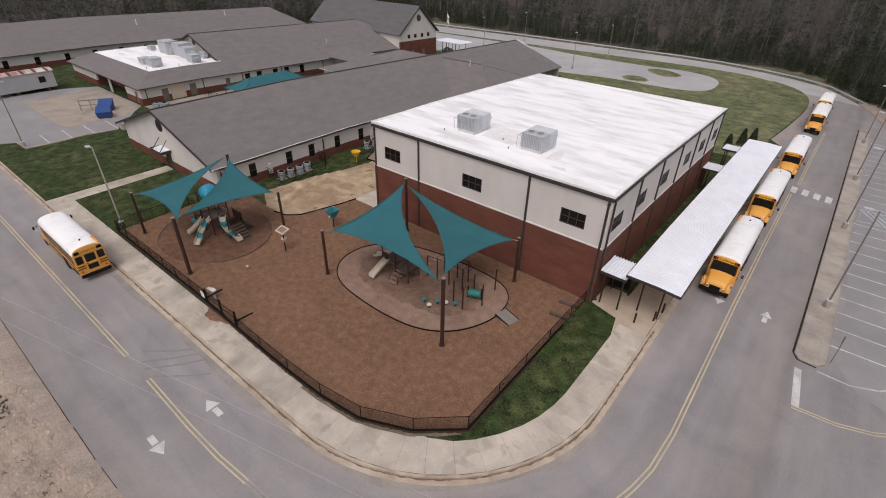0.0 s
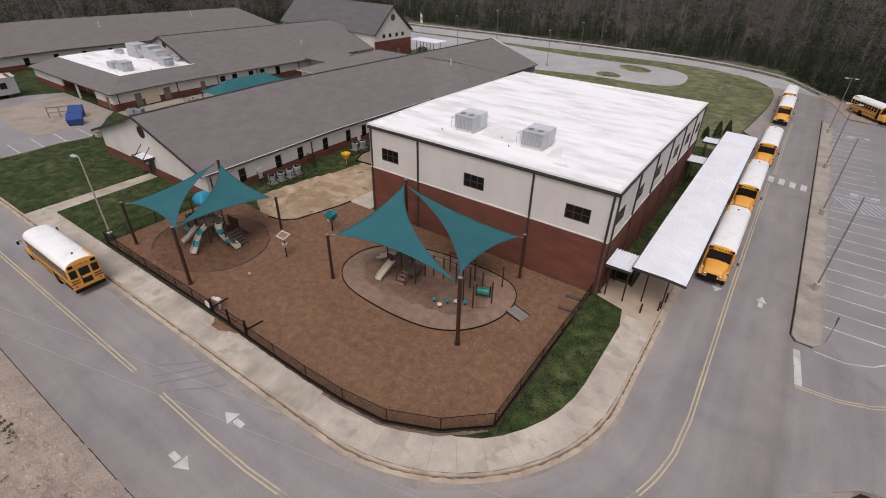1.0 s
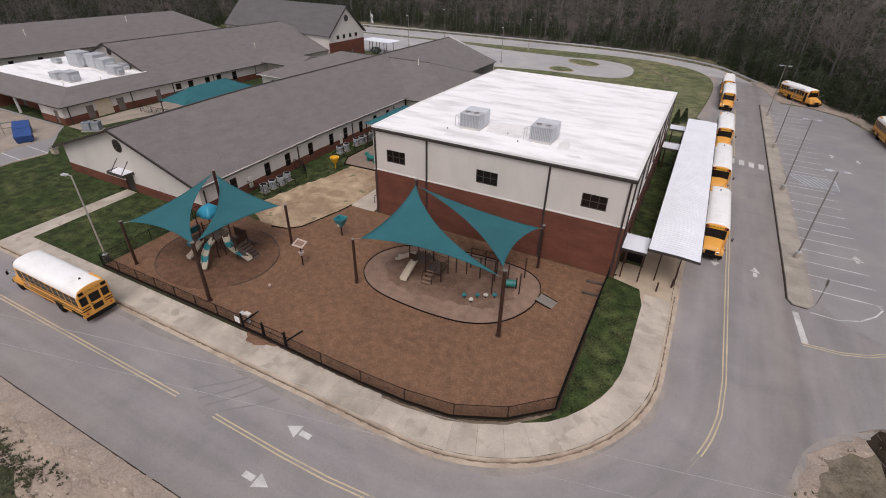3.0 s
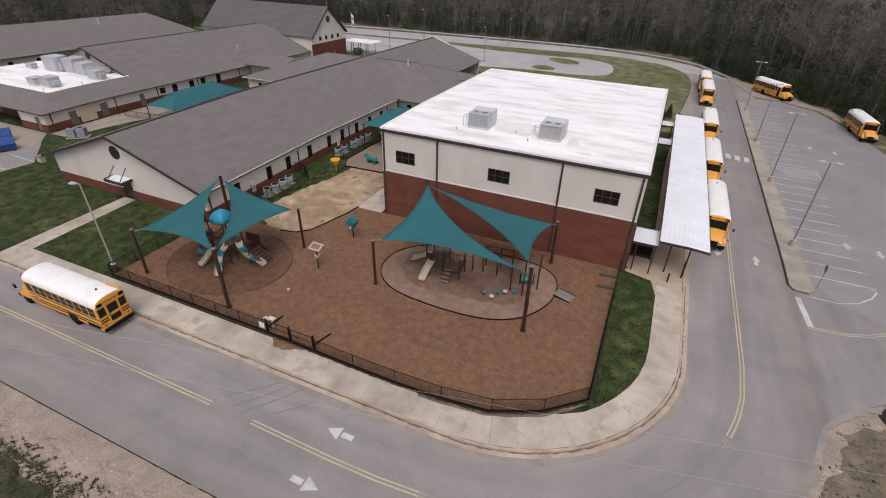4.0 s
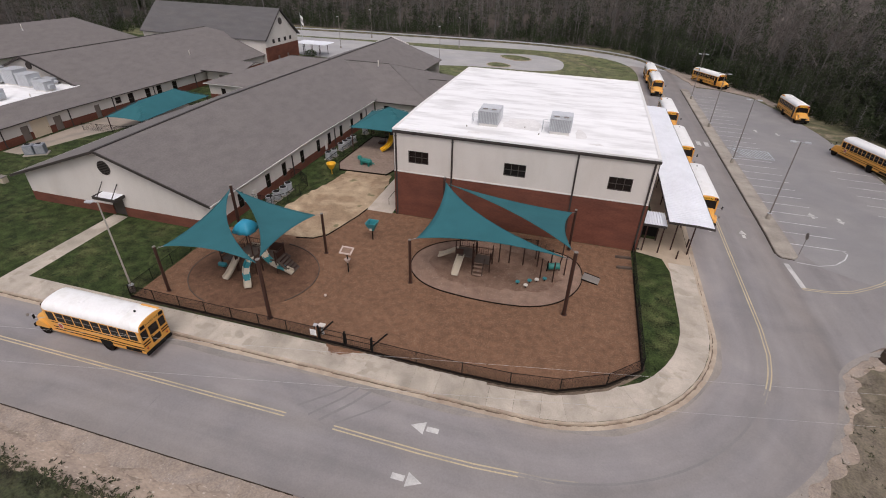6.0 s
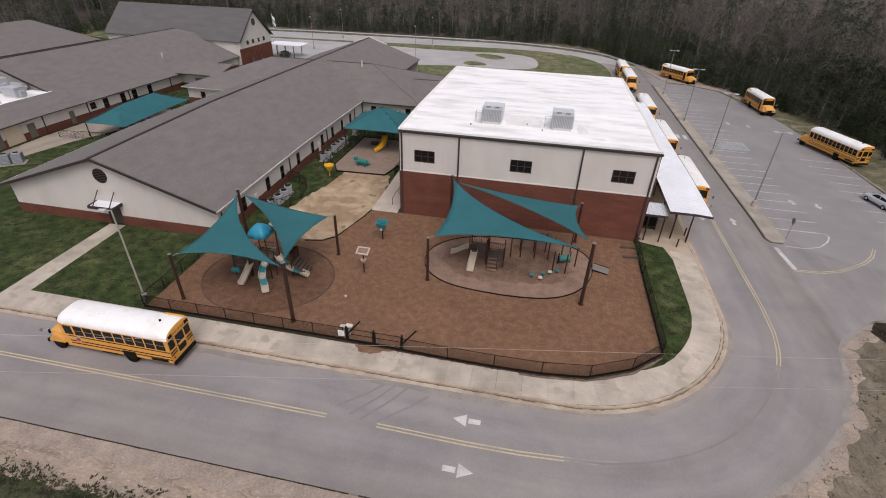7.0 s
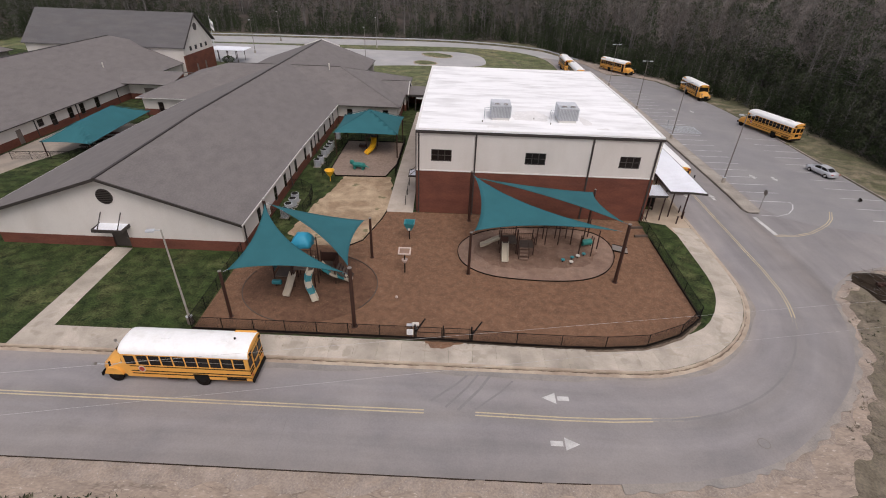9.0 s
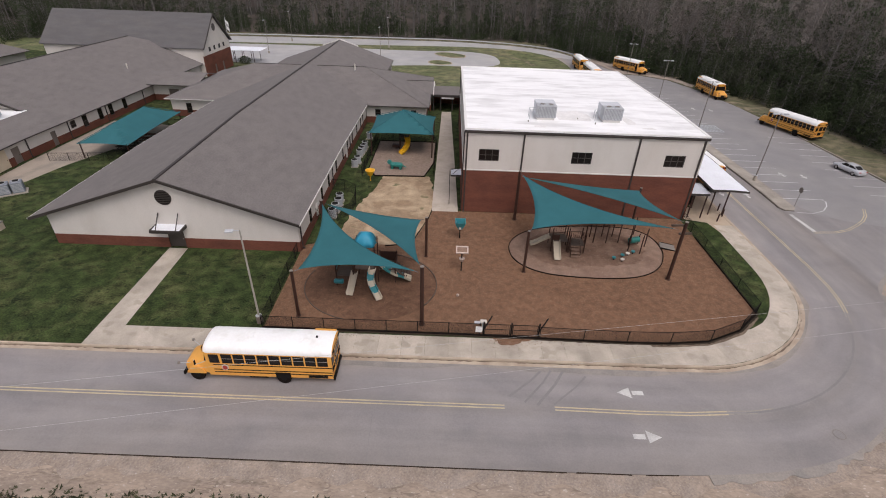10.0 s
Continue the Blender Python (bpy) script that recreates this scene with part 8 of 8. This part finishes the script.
# ---- parked car ----
def sedan(x, y, rz):
    t = thing("parked_car", "silver sedan parked at the car park edge", "car", (x, y, ROAD), rz)
    def loft(stations, sections):
        """A closed body from cross-sections along x; stations: x, half width, base, top; sections: width and height shares."""
        bm = nb()
        rows = []
        for px, w, z0, z1 in stations:
            half = [(w * u, z0 + (z1 - z0) * v) for u, v in sections]
            rows.append([bm.verts.new((px, y, z)) for y, z in half + [(-y, z) for y, z in half[::-1]]])
        for a, b in zip(rows, rows[1:]):
            for i in range(len(a)):
                j = (i + 1) % len(a)
                bm.faces.new((a[i], a[j], b[j], b[i]))
        bm.faces.new([bm.verts.new(v.co) for v in rows[0]]), bm.faces.new([bm.verts.new(v.co) for v in rows[-1]])
        bmesh.ops.recalc_face_normals(bm, faces=bm.faces[:])
        return bm

    lower = [(-2.36, 0.62, 0.42, 0.72), (-2.28, 0.80, 0.34, 0.92), (-2.05, 0.87, 0.30, 1.00), (-1.4, 0.91, 0.28, 1.02), (-0.4, 0.92, 0.28, 0.99), (0.6, 0.92, 0.28, 0.97), (1.3, 0.90, 0.28, 0.92),
             (1.9, 0.86, 0.30, 0.84), (2.2, 0.78, 0.34, 0.74), (2.36, 0.58, 0.42, 0.62)]
    part("body", loft(lower, [(0.88, 0.0), (1.0, 0.25), (1.0, 0.6), (0.95, 0.85), (0.8, 1.0)]), "silver", t, smooth=True)
    cabin = [(-1.75, 0.64, 0.96, 1.00), (-1.25, 0.72, 0.96, 1.24), (-0.75, 0.74, 0.96, 1.38), (-0.1, 0.75, 0.94, 1.42), (0.35, 0.75, 0.94, 1.38), (0.85, 0.74, 0.93, 1.18), (1.25, 0.68, 0.90, 0.96)]
    part("windows", loft(cabin, [(1.0, 0.0), (0.97, 0.3), (0.84, 0.9), (0.7, 1.0)]), "glass", t, "dark tinted glass", smooth=True)
    crown = [(-1.0, 0.60, 1.30, 1.33), (-0.75, 0.64, 1.35, 1.41), (-0.1, 0.65, 1.39, 1.45), (0.3, 0.64, 1.37, 1.42), (0.5, 0.60, 1.31, 1.34)]
    part("roof", loft(crown, [(1.0, 0.0), (0.97, 0.6), (0.85, 1.0)]), "silver", t, smooth=True)
    for s in (-1, 1):
        for p, q in (((-1.62, 0.60, 1.02), (-0.9, 0.60, 1.36)), ((1.18, 0.64, 0.96), (0.42, 0.60, 1.38)), ((-0.28, 0.74, 0.98), (-0.26, 0.63, 1.40))):
            bm = nb()
            tube(bm, (p[0], s * p[1], p[2]), (q[0], s * q[1], q[2]), 0.045, 0.045, 6)
            part("pillar", bm, "silver", t)
        bm = nb()
        box(bm, 0.72, min(s * 0.88, s * 1.02), 0.98, 0.86, max(s * 0.88, s * 1.02), 1.10, bevel=0.03)
        part("wing_mirror", bm, "silver", t)
        for wx in (-1.4, 1.4):
            bm = nb()
            tube(bm, (wx, s * 0.70, 0.33), (wx, s * 0.92, 0.33), 0.33, 0.33, 18)
            wh = part("wheel", bm, "rubber", t)
            bm = nb()
            tube(bm, (wx, s * 0.91, 0.33), (wx, s * 0.93, 0.33), 0.21, 0.2, 12)
            part("rim", bm, "chrome", wh)
        bm = nb()
        box(bm, 2.10, min(s * 0.45, s * 0.74), 0.62, 2.32, max(s * 0.45, s * 0.74), 0.74, bevel=0.02)
        part("headlight", bm, "chrome", t)
        bm = nb()
        box(bm, -2.36, min(s * 0.45, s * 0.78), 0.74, -2.2, max(s * 0.45, s * 0.78), 0.88, bevel=0.02)
        part("tail_light", bm, "red", t)
    return t


sedan(61.1, 19.9, 104)


# flagpole in front of the gabled hall
flag = thing("flagpole", "tall pale flagpole with a limp flag before the gabled hall", "flagpole", (-64.0, 92.0, 0))
bm = nb()
tube(bm, (0, 0, 0), (0, 0, 10.5), 0.09, 0.05, 10)
part("pole", bm, "galv", flag)
bm = nb()
tube(bm, (0, 0, 10.5), (0, 0, 10.68), 0.1, 0.02, 8)
part("finial", bm, "chrome", flag)
for k, mname in enumerate(("sign_white", "wall_grey", "sign_white")):
    bm = nb()
    z0 = 9.9 - k * 0.75
    vs = []
    for i in range(7):
        x = 0.08 + i * 0.14
        y = 0.12 * math.sin(i * 1.9 + k * 0.4)
        vs.append((bm.verts.new((x, y, z0 - 0.12 * i)), bm.verts.new((x * 0.9, y * 0.9, z0 - 0.75 - 0.14 * i))))
    for a, b in zip(vs, vs[1:]):
        bm.faces.new((a[0], b[0], b[1], a[1]))
    part("flag_stripe", bm, mname, flag, two_sided=0.01)

# benches in the shaded courtyard
for i, (x, y, rz) in enumerate(((-50.1, 15.5, 4), (-49.8, 17.3, -3), (-49.5, 19.6, 5), (-49.5, 21.4, 2))):
    b = thing("picnic_bench", "dark brown picnic bench under the courtyard shade canopy" if i < 2 else "brick-red picnic bench under the courtyard shade canopy", "bench", (x, y, 0.02), rz, group="courtyard benches")
    for name, x0, y0, x1, y1, z0, z1 in (("tabletop", -0.9, -0.38, 0.9, 0.38, 0.68, 0.74), ("seat", -0.9, -0.8, 0.9, -0.52, 0.42, 0.47), ("seat", -0.9, 0.52, 0.9, 0.8, 0.42, 0.47)):
        bm = nb()
        box(bm, x0, y0, z0, x1, y1, z1, bevel=0.015)
        part(name, bm, "wood" if i < 2 else "brick", b)
    for x2 in (-0.65, 0.65):
        bm = nb()
        pipe(bm, [(x2, -0.7, 0.0), (x2, -0.25, 0.66), (x2, 0.25, 0.66), (x2, 0.7, 0.0)], 0.03)
        part("leg_frame", bm, "black", b)
        bm = nb()
        pipe(bm, [(x2, -0.66, 0.41), (x2, 0.66, 0.41)], 0.03)
        part("seat_bearer", bm, "black", b)


# ---- woods ----
def proto_bare(rs, h):
    """Vertices, triangles and material numbers of a leafless tree."""
    V, F, K = [], [], []

    def limb(p, q, r0, r1, n, k):
        p, q = np.array(p), np.array(q)
        d = q - p
        u = np.cross(d, [0.3, 0.7, 0.2]); u /= np.linalg.norm(u)
        w = np.cross(d, u); w /= np.linalg.norm(w)
        b = len(V)
        for c, r in ((p, r0), (q, r1)):
            for i in range(n):
                a = 6.28318 * i / n
                V.append(c + r * (math.cos(a) * u + math.sin(a) * w))
        for i in range(n):
            j = (i + 1) % n
            F.append((b + i, b + j, b + n + j)); F.append((b + i, b + n + j, b + n + i)); K.extend((k, k))

    bend = rs.normal(0, 0.35, (4, 2))
    pts = [np.array([0, 0, -0.5])]
    for i in range(1, 5):
        pts.append(np.array([bend[:i, 0].sum() * 0.5, bend[:i, 1].sum() * 0.5, h * i / 4]))
    rad = h * 0.0095
    for i in range(4):
        limb(pts[i], pts[i + 1], rad * (1 - i * 0.22), rad * (1 - (i + 1) * 0.22), 5, 0)
    for _ in range(16):
        f = rs.uniform(0.32, 0.98)
        s = min(int(f * 4), 3)
        base = pts[s] + (pts[s + 1] - pts[s]) * (f * 4 - s)
        a, up = rs.uniform(0, 6.28), rs.uniform(0.5, 1.3)
        ln = h * rs.uniform(0.12, 0.24) * (1.25 - f * 0.5)
        tip = base + np.array([math.cos(a), math.sin(a), up]) * ln
        limb(base, tip, rad * 0.26, rad * 0.07, 3, 1)
        for _ in range(20):
            g = rs.uniform(0.25, 1.0)
            o = base + (tip - base) * g
            d = rs.normal(0, 1, 3) * 0.55 + np.array([math.cos(a), math.sin(a), up + 0.4]) * 0.5
            d = d / np.linalg.norm(d) * rs.uniform(0.6, 1.9)
            wd = rs.normal(0, 1, 3); wd = wd / np.linalg.norm(wd) * rs.uniform(0.02, 0.05)
            b = len(V)
            V.extend((o - wd, o + wd, o + d)); F.append((b, b + 1, b + 2)); K.append(1)
    return np.array(V), np.array(F), np.array(K)


def proto_pine(rs, h, low=0.35, wide=0.17, clumps=70, leaf=0.5, leaves=10):
    V, F, K = [], [], []
    n = 5
    for z, r in ((-0.5, h * 0.013), (h, 0.03)):
        for i in range(n):
            V.append(np.array([r * math.cos(6.28318 * i / n), r * math.sin(6.28318 * i / n), z]))
    for i in range(n):
        j = (i + 1) % n
        F.extend(((i, j, n + j), (i, n + j, n + i))); K.extend((0, 0))
    for _ in range(clumps):
        f = rs.uniform(low, 1.0)
        a = rs.uniform(0, 6.28)
        reach = h * wide * (1.08 - f) / (1 - low) * rs.uniform(0.35, 1.15) + 0.2
        c = np.array([math.cos(a) * reach, math.sin(a) * reach, h * f + rs.uniform(-0.3, 0.3)])
        b = len(V)
        V.extend((np.array([0, 0, h * f - 0.4]), np.array([0, 0, h * f - 0.3]), c)); F.append((b, b + 1, b + 2)); K.append(0)
        for _ in range(leaves):
            o = c + rs.normal(0, 1, 3) * np.array([0.5, 0.5, 0.28]) * leaf * 1.5
            u, w = rs.normal(0, 1, 3), rs.normal(0, 1, 3)
            u, w = u / np.linalg.norm(u) * leaf * rs.uniform(0.5, 1.1), w / np.linalg.norm(w) * leaf * rs.uniform(0.3, 0.7)
            b = len(V)
            V.extend((o, o + u, o + w)); F.append((b, b + 1, b + 2)); K.append(2)
    return np.array(V), np.array(F), np.array(K)


def proto_bush(rs, h):
    V, F, K = [], [], []
    for _ in range(5):
        a = rs.uniform(0, 6.28)
        b = len(V)
        V.extend((np.array([0.03, 0, -0.2]), np.array([-0.03, 0, -0.2]), np.array([math.cos(a) * h * 0.3, math.sin(a) * h * 0.3, h * 0.8])))
        F.append((b, b + 1, b + 2)); K.append(0)
    for _ in range(230):
        d = rs.normal(0, 1, 3); d /= np.linalg.norm(d)
        o = d * np.array([0.5, 0.5, 0.55]) * h * rs.uniform(0.55, 1.05) + np.array([0, 0, h * 0.48])
        u, w = rs.normal(0, 1, 3), rs.normal(0, 1, 3)
        u, w = u / np.linalg.norm(u) * rs.uniform(0.18, 0.42), w / np.linalg.norm(w) * rs.uniform(0.14, 0.3)
        b = len(V)
        V.extend((o, o + u, o + w)); F.append((b, b + 1, b + 2)); K.append(3)
    return np.array(V), np.array(F), np.array(K)


def hill(x, y):
    """Height of the wooded ground outside the school."""
    n = max(0.0, y - 150.0)
    e = max(0.0, x - 80.0 - 0.25 * max(0.0, y - 60))
    w = max(0.0, -150.0 - x)
    return -0.2 + 0.16 * n + 0.12 * e + 0.10 * w


rs = np.random.RandomState(7)
BARE = [proto_bare(rs, h) for h in (17, 19, 21, 16)]
PINE = [proto_pine(rs, h) for h in (19, 21, 17)]
YOUNG = [proto_pine(rs, h, low=0.06, wide=0.24, clumps=60, leaf=0.34, leaves=14) for h in (6.0, 7.5)]
BUSH = [proto_bush(rs, h) for h in (2.6, 3.4, 4.2)]


def woods(name, label, spots):
    """One mesh of many trees; spots: kind list, x, y, scale."""
    vs, fs, ks, off = [], [], [], 0
    for protos, x, y, s in spots:
        v, f, k = protos[rs.randint(len(protos))]
        a = rs.uniform(0, 6.28)
        c, sn = math.cos(a), math.sin(a)
        q = v * s
        q = np.stack((q[:, 0] * c - q[:, 1] * sn + x, q[:, 0] * sn + q[:, 1] * c + y, q[:, 2] + hill(x, y) + grade(x, y)), 1)
        vs.append(q), fs.append(f + off), ks.append(k)
        off += len(v)
    vs, fs, ks = np.concatenate(vs), np.concatenate(fs), np.concatenate(ks)
    me = bpy.data.meshes.new(name)
    me.vertices.add(len(vs))
    me.vertices.foreach_set("co", vs.astype(np.float32).ravel())
    me.loops.add(len(fs) * 3)
    me.loops.foreach_set("vertex_index", fs.astype(np.int32).ravel())
    me.polygons.add(len(fs))
    me.polygons.foreach_set("loop_start", np.arange(0, len(fs) * 3, 3, dtype=np.int32))
    me.polygons.foreach_set("material_index", ks.astype(np.int32))
    for m in ("bark", "twig", "pine", "bushleaf"):
        me.materials.append(M[m])
    me.update(calc_edges=True)
    return tagged(new(name, me), label, "woods", "", "stuff")


# wooded ground rising behind the school
def hillside(name, x0, x1, y0, y1, label):
    bm = nb()
    n = 24
    g = [[bm.verts.new((x0 + (x1 - x0) * i / n, y0 + (y1 - y0) * j / n, 0)) for j in range(n + 1)] for i in range(n + 1)]
    for col in g:
        for v in col:
            v.co.z = hill(v.co.x, v.co.y) + grade(v.co.x, v.co.y) + 0.06
    for i in range(n):
        for j in range(n):
            bm.faces.new((g[i][j], g[i + 1][j], g[i + 1][j + 1], g[i][j + 1]))
    return tagged(part(name, bm, "leaf_litter"), label, "ground", "", "structure")


hillside("north_hillside", -420, 70, 143, 420, "brown leaf-covered slope under the north woods")
hillside("east_hillside", 73, 330, -60, 420, "brown leaf-covered slope under the east woods")
hillside("west_hillside", -420, -133, -120, 143, "brown leaf-covered slope under the west woods")

def edge(y):
    """The east edge of the woods."""
    return 73.2 if y < 50 else (73.2 - (y - 50) * 0.34 if y < 90 else 59.6 - (y - 90) * 0.6)


north = lambda x: 0.0 if x < 10 else -0.006 * (x - 10) ** 2
spots = []
for _ in range(1250):
    x, d = rs.uniform(-330, 72), rs.uniform(0, 1) ** 1.3 * 85
    pine = rs.uniform() < (0.34 if -80 < x < 40 else 0.5)
    spots.append((PINE if pine else BARE, x, 150 + d + north(x), rs.uniform(0.75, 1.25)))
for _ in range(760):
    x, d = rs.uniform(-330, 62), rs.uniform(0, 1) ** 1.4
    spots.append((YOUNG if rs.uniform() < 0.3 + 0.5 * d else BUSH, x, 143.5 + d * 12 + north(x), rs.uniform(0.6, 1.0) + 0.5 * d))
woods("north_woods", "dense leafless woods with dark pines behind the loop road", spots)
spots = []
for _ in range(640):
    y, d = rs.uniform(-50, 150), rs.uniform(0, 1) ** 1.2 * 75
    spots.append((PINE if rs.uniform() < 0.42 else BARE, edge(y) + 6 + d, y, rs.uniform(0.75, 1.2)))
for _ in range(800):
    y, d = rs.uniform(-40, 142), rs.uniform(0, 1) ** 1.3
    spots.append((YOUNG if rs.uniform() < 0.35 + 0.6 * d else BUSH, edge(y) + d * 14, y, rs.uniform(0.7, 1.1) + 0.7 * d))
woods("east_woods", "dark pine and leafless woods along the car park", spots)
spots = []
for _ in range(700):
    y, d = rs.uniform(-60, 150), rs.uniform(0, 1) ** 1.3 * 90
    spots.append((PINE if rs.uniform() < 0.55 else BARE, -140 - d, y, rs.uniform(0.7, 1.15)))
for _ in range(260):
    spots.append((YOUNG if rs.uniform() < 0.5 else BUSH, -136 - rs.uniform(0, 8), rs.uniform(-60, 150), rs.uniform(0.7, 1.3)))
woods("west_woods", "pine and leafless woods behind the far wing", spots)


def shrub(x, y, h, w, label, name="evergreen_shrub", cone=True):
    t = thing(name, label, "shrub", (x, y, 0))
    bm = nb()
    tube(bm, (0, 0, 0), (0, 0, h * 0.5), 0.06, 0.03, 6)
    part("trunk", bm, "bark", t)
    bm = nb()
    for _ in range(1500):
        f = rs.uniform(0, 1)
        rad = w * ((1 - f) ** 0.7 if cone else math.sqrt(max(0.05, 1 - (2 * f - 1) ** 2))) * rs.uniform(0.6, 1.05)
        a = rs.uniform(0, 6.28)
        o = Vector((math.cos(a) * rad, math.sin(a) * rad, 0.1 + f * h))
        u, v = Vector(rs.normal(0, 1, 3)).normalized() * 0.2, Vector(rs.normal(0, 1, 3)).normalized() * 0.13
        bm.faces.new([bm.verts.new(p) for p in (o, o + u, o + v)])
    part("crown", bm, "bushleaf", t)


shrub(27.4, 57.5, 2.7, 0.8, "narrow dark evergreen shrub beyond the bus canopy")
shrub(28.6, 60.0, 2.5, 0.75, "narrow dark evergreen shrub beyond the bus canopy")
shrub(25.9, 55.0, 2.0, 0.7, "narrow dark evergreen shrub beyond the bus canopy")
shrub(-57.2, 84.0, 1.8, 1.6, "rounded dark bush at the corner of the gabled hall", "bush", False)
shrub(-8.6, 66.0, 1.6, 1.0, "rounded dark bush at the wing's far corner", "bush", False)


# weeds and dry tufts on the rough ground
OUTER_PATCH = [p for p in OUTER if p[1] < 30 and p[0] < 67.5] + [(60, 40), (-140, 40)]


def inside(x, y, poly):
    """Whether a point lies within an outline."""
    c = False
    for (x0, y0), (x1, y1) in zip(poly, poly[1:] + poly[:1]):
        if (y0 > y) != (y1 > y) and x < x0 + (x1 - x0) * (y - y0) / (y1 - y0):
            c = not c
    return c


def weeds(name, label, areas, seed, mname):
    """Many small tufts of blades; areas: count, outline test box."""
    r = np.random.RandomState(seed)
    V, F = [], []
    for n, x0, x1, y0, y1 in areas:
        for _ in range(n):
            x, y = r.uniform(x0, x1), r.uniform(y0, y1)
            if inside(x, y, OUTER_PATCH):
                continue
            z = grade(x, y) - 0.215
            s = r.uniform(0.06, 0.24)
            for _ in range(5):
                a, w = r.uniform(0, 6.28), r.uniform(0.03, 0.08)
                ox, oy = r.normal(0, s * 0.5, 2)
                b = len(V)
                V.extend(((x + ox - w, y + oy, z), (x + ox + w, y + oy + w, z), (x + ox + math.cos(a) * s, y + oy + math.sin(a) * s, z + s * r.uniform(0.4, 1.1))))
                F.append((b, b + 1, b + 2))
    me = bpy.data.meshes.new(name)
    me.from_pydata(V, [], F)
    me.materials.append(M[mname])
    return tagged(new(name, me), label, "weeds", "", "stuff")


weeds("roadside_weeds", "dark rough tufts of grass beyond the bare shoulder", [(4200, -60, 2, -48, -37.6), (1500, -60, 1, -37.9, -36.9), (420, -60, 3, -37.2, -36.3), (260, 45, 58, -40, -15.5), (700, 5, 40, -62, -44), (160, 34, 46, -46, -34), (140, 39, 48, -34, -14.5)], 21, "rough_grass")
weeds("dry_weeds", "pale dry weeds along the bare shoulder and the bend", [(90, -50, 24, -38.5, -36.2), (340, 32, 50, -36, -24), (300, 43, 52, -24, -11)], 22, "scrub")


# heap of brush beside the road bend
heap = thing("brush_pile", "heap of dark brush and old logs beside the road bend", "brush pile", (49.3, -10.9, -0.22))
r = random.Random(41)
bm = nb()
n = 14
ring = {}
for i in range(n):
    for j in range(6):
        a, k = 6.28318 * i / n, j / 5
        rad = (2.7 * (1 - k ** 1.6) + 0.15) * (1 + 0.16 * math.sin(3 * a + 1.3) + r.uniform(-0.08, 0.08))
        ring[i, j] = bm.verts.new((rad * 1.25 * math.cos(a), rad * math.sin(a), -0.1 + 1.35 * k + r.uniform(-0.1, 0.1)))
for i in range(n):
    for j in range(5):
        bm.faces.new((ring[i, j], ring[(i + 1) % n, j], ring[(i + 1) % n, j + 1], ring[i, j + 1]))
bm.faces.new([ring[i, 5] for i in range(n)])
part("earth_mound", bm, "soil", heap, "dark heaped earth")
for _ in range(5):
    a, z = r.uniform(-0.5, 0.6), r.uniform(0.75, 1.25)
    x, y = r.uniform(-1.0, 0.6), r.uniform(-1.0, 0.8)
    bm = nb()
    tube(bm, (x - 1.5 * math.cos(a), y - 1.5 * math.sin(a), z - 0.15), (x + 1.6 * math.cos(a), y + 1.6 * math.sin(a), z + r.uniform(-0.25, 0.2)), 0.16, 0.11, 8)
    part("log", bm, "post", heap)
bm = nb()
for _ in range(110):
    a, rad = r.uniform(0, 6.28), r.uniform(0.3, 2.6)
    p = Vector((rad * 1.2 * math.cos(a), rad * math.sin(a), 1.25 - 0.42 * rad))
    q = p + Vector((r.gauss(0, 0.7), r.gauss(0, 0.7), r.uniform(-0.1, 0.6)))
    tube(bm, p, q, 0.025, 0.008, 4, caps=False)
tagged(part("branches", bm, "bark", heap), kind="stuff")
# scrap lying on the car park
scrap = thing("rubber_scrap", "torn dark rubber scrap lying on the car park", "scrap", (60.25, 10.0, ROAD), 25)
bm = nb()
box(bm, -0.45, -0.2, 0.0, 0.35, 0.15, 0.08, bevel=0.03), box(bm, 0.1, -0.1, 0.05, 0.55, 0.28, 0.13, pose(0, 0, 0, 8, -6, 20), bevel=0.03)
part("strip", bm, "rubber", scrap)


# stray mulch chips outside the fence and by the gate
def chips(name, label, n, seed):
    r = np.random.RandomState(seed)
    V, F = [], []
    for i in range(n):
        if i < n // 3:
            x, y = 3.6 + r.normal(0, 1.0), -22.6 - abs(r.normal(0, 0.45))
        else:
            x, y = r.uniform(-16, 17), -22.35 - abs(r.normal(0, 0.18))
        a, s = r.uniform(0, 6.28), r.uniform(0.02, 0.06)
        b = len(V)
        c, d = math.cos(a) * s, math.sin(a) * s
        V.extend(((x - c, y - d, 0.026), (x + c, y + d, 0.026), (x - d * 0.5, y + c * 0.5, 0.05)))
        F.append((b, b + 1, b + 2))
    me = bpy.data.meshes.new(name)
    me.from_pydata(V, [], F)
    me.materials.append(M["mulch_pale"])
    return tagged(new(name, me), label, "mulch", "", "stuff")


chips("mulch_chips", "brown mulch chips strewn on the pavement by the fence", 900, 31)
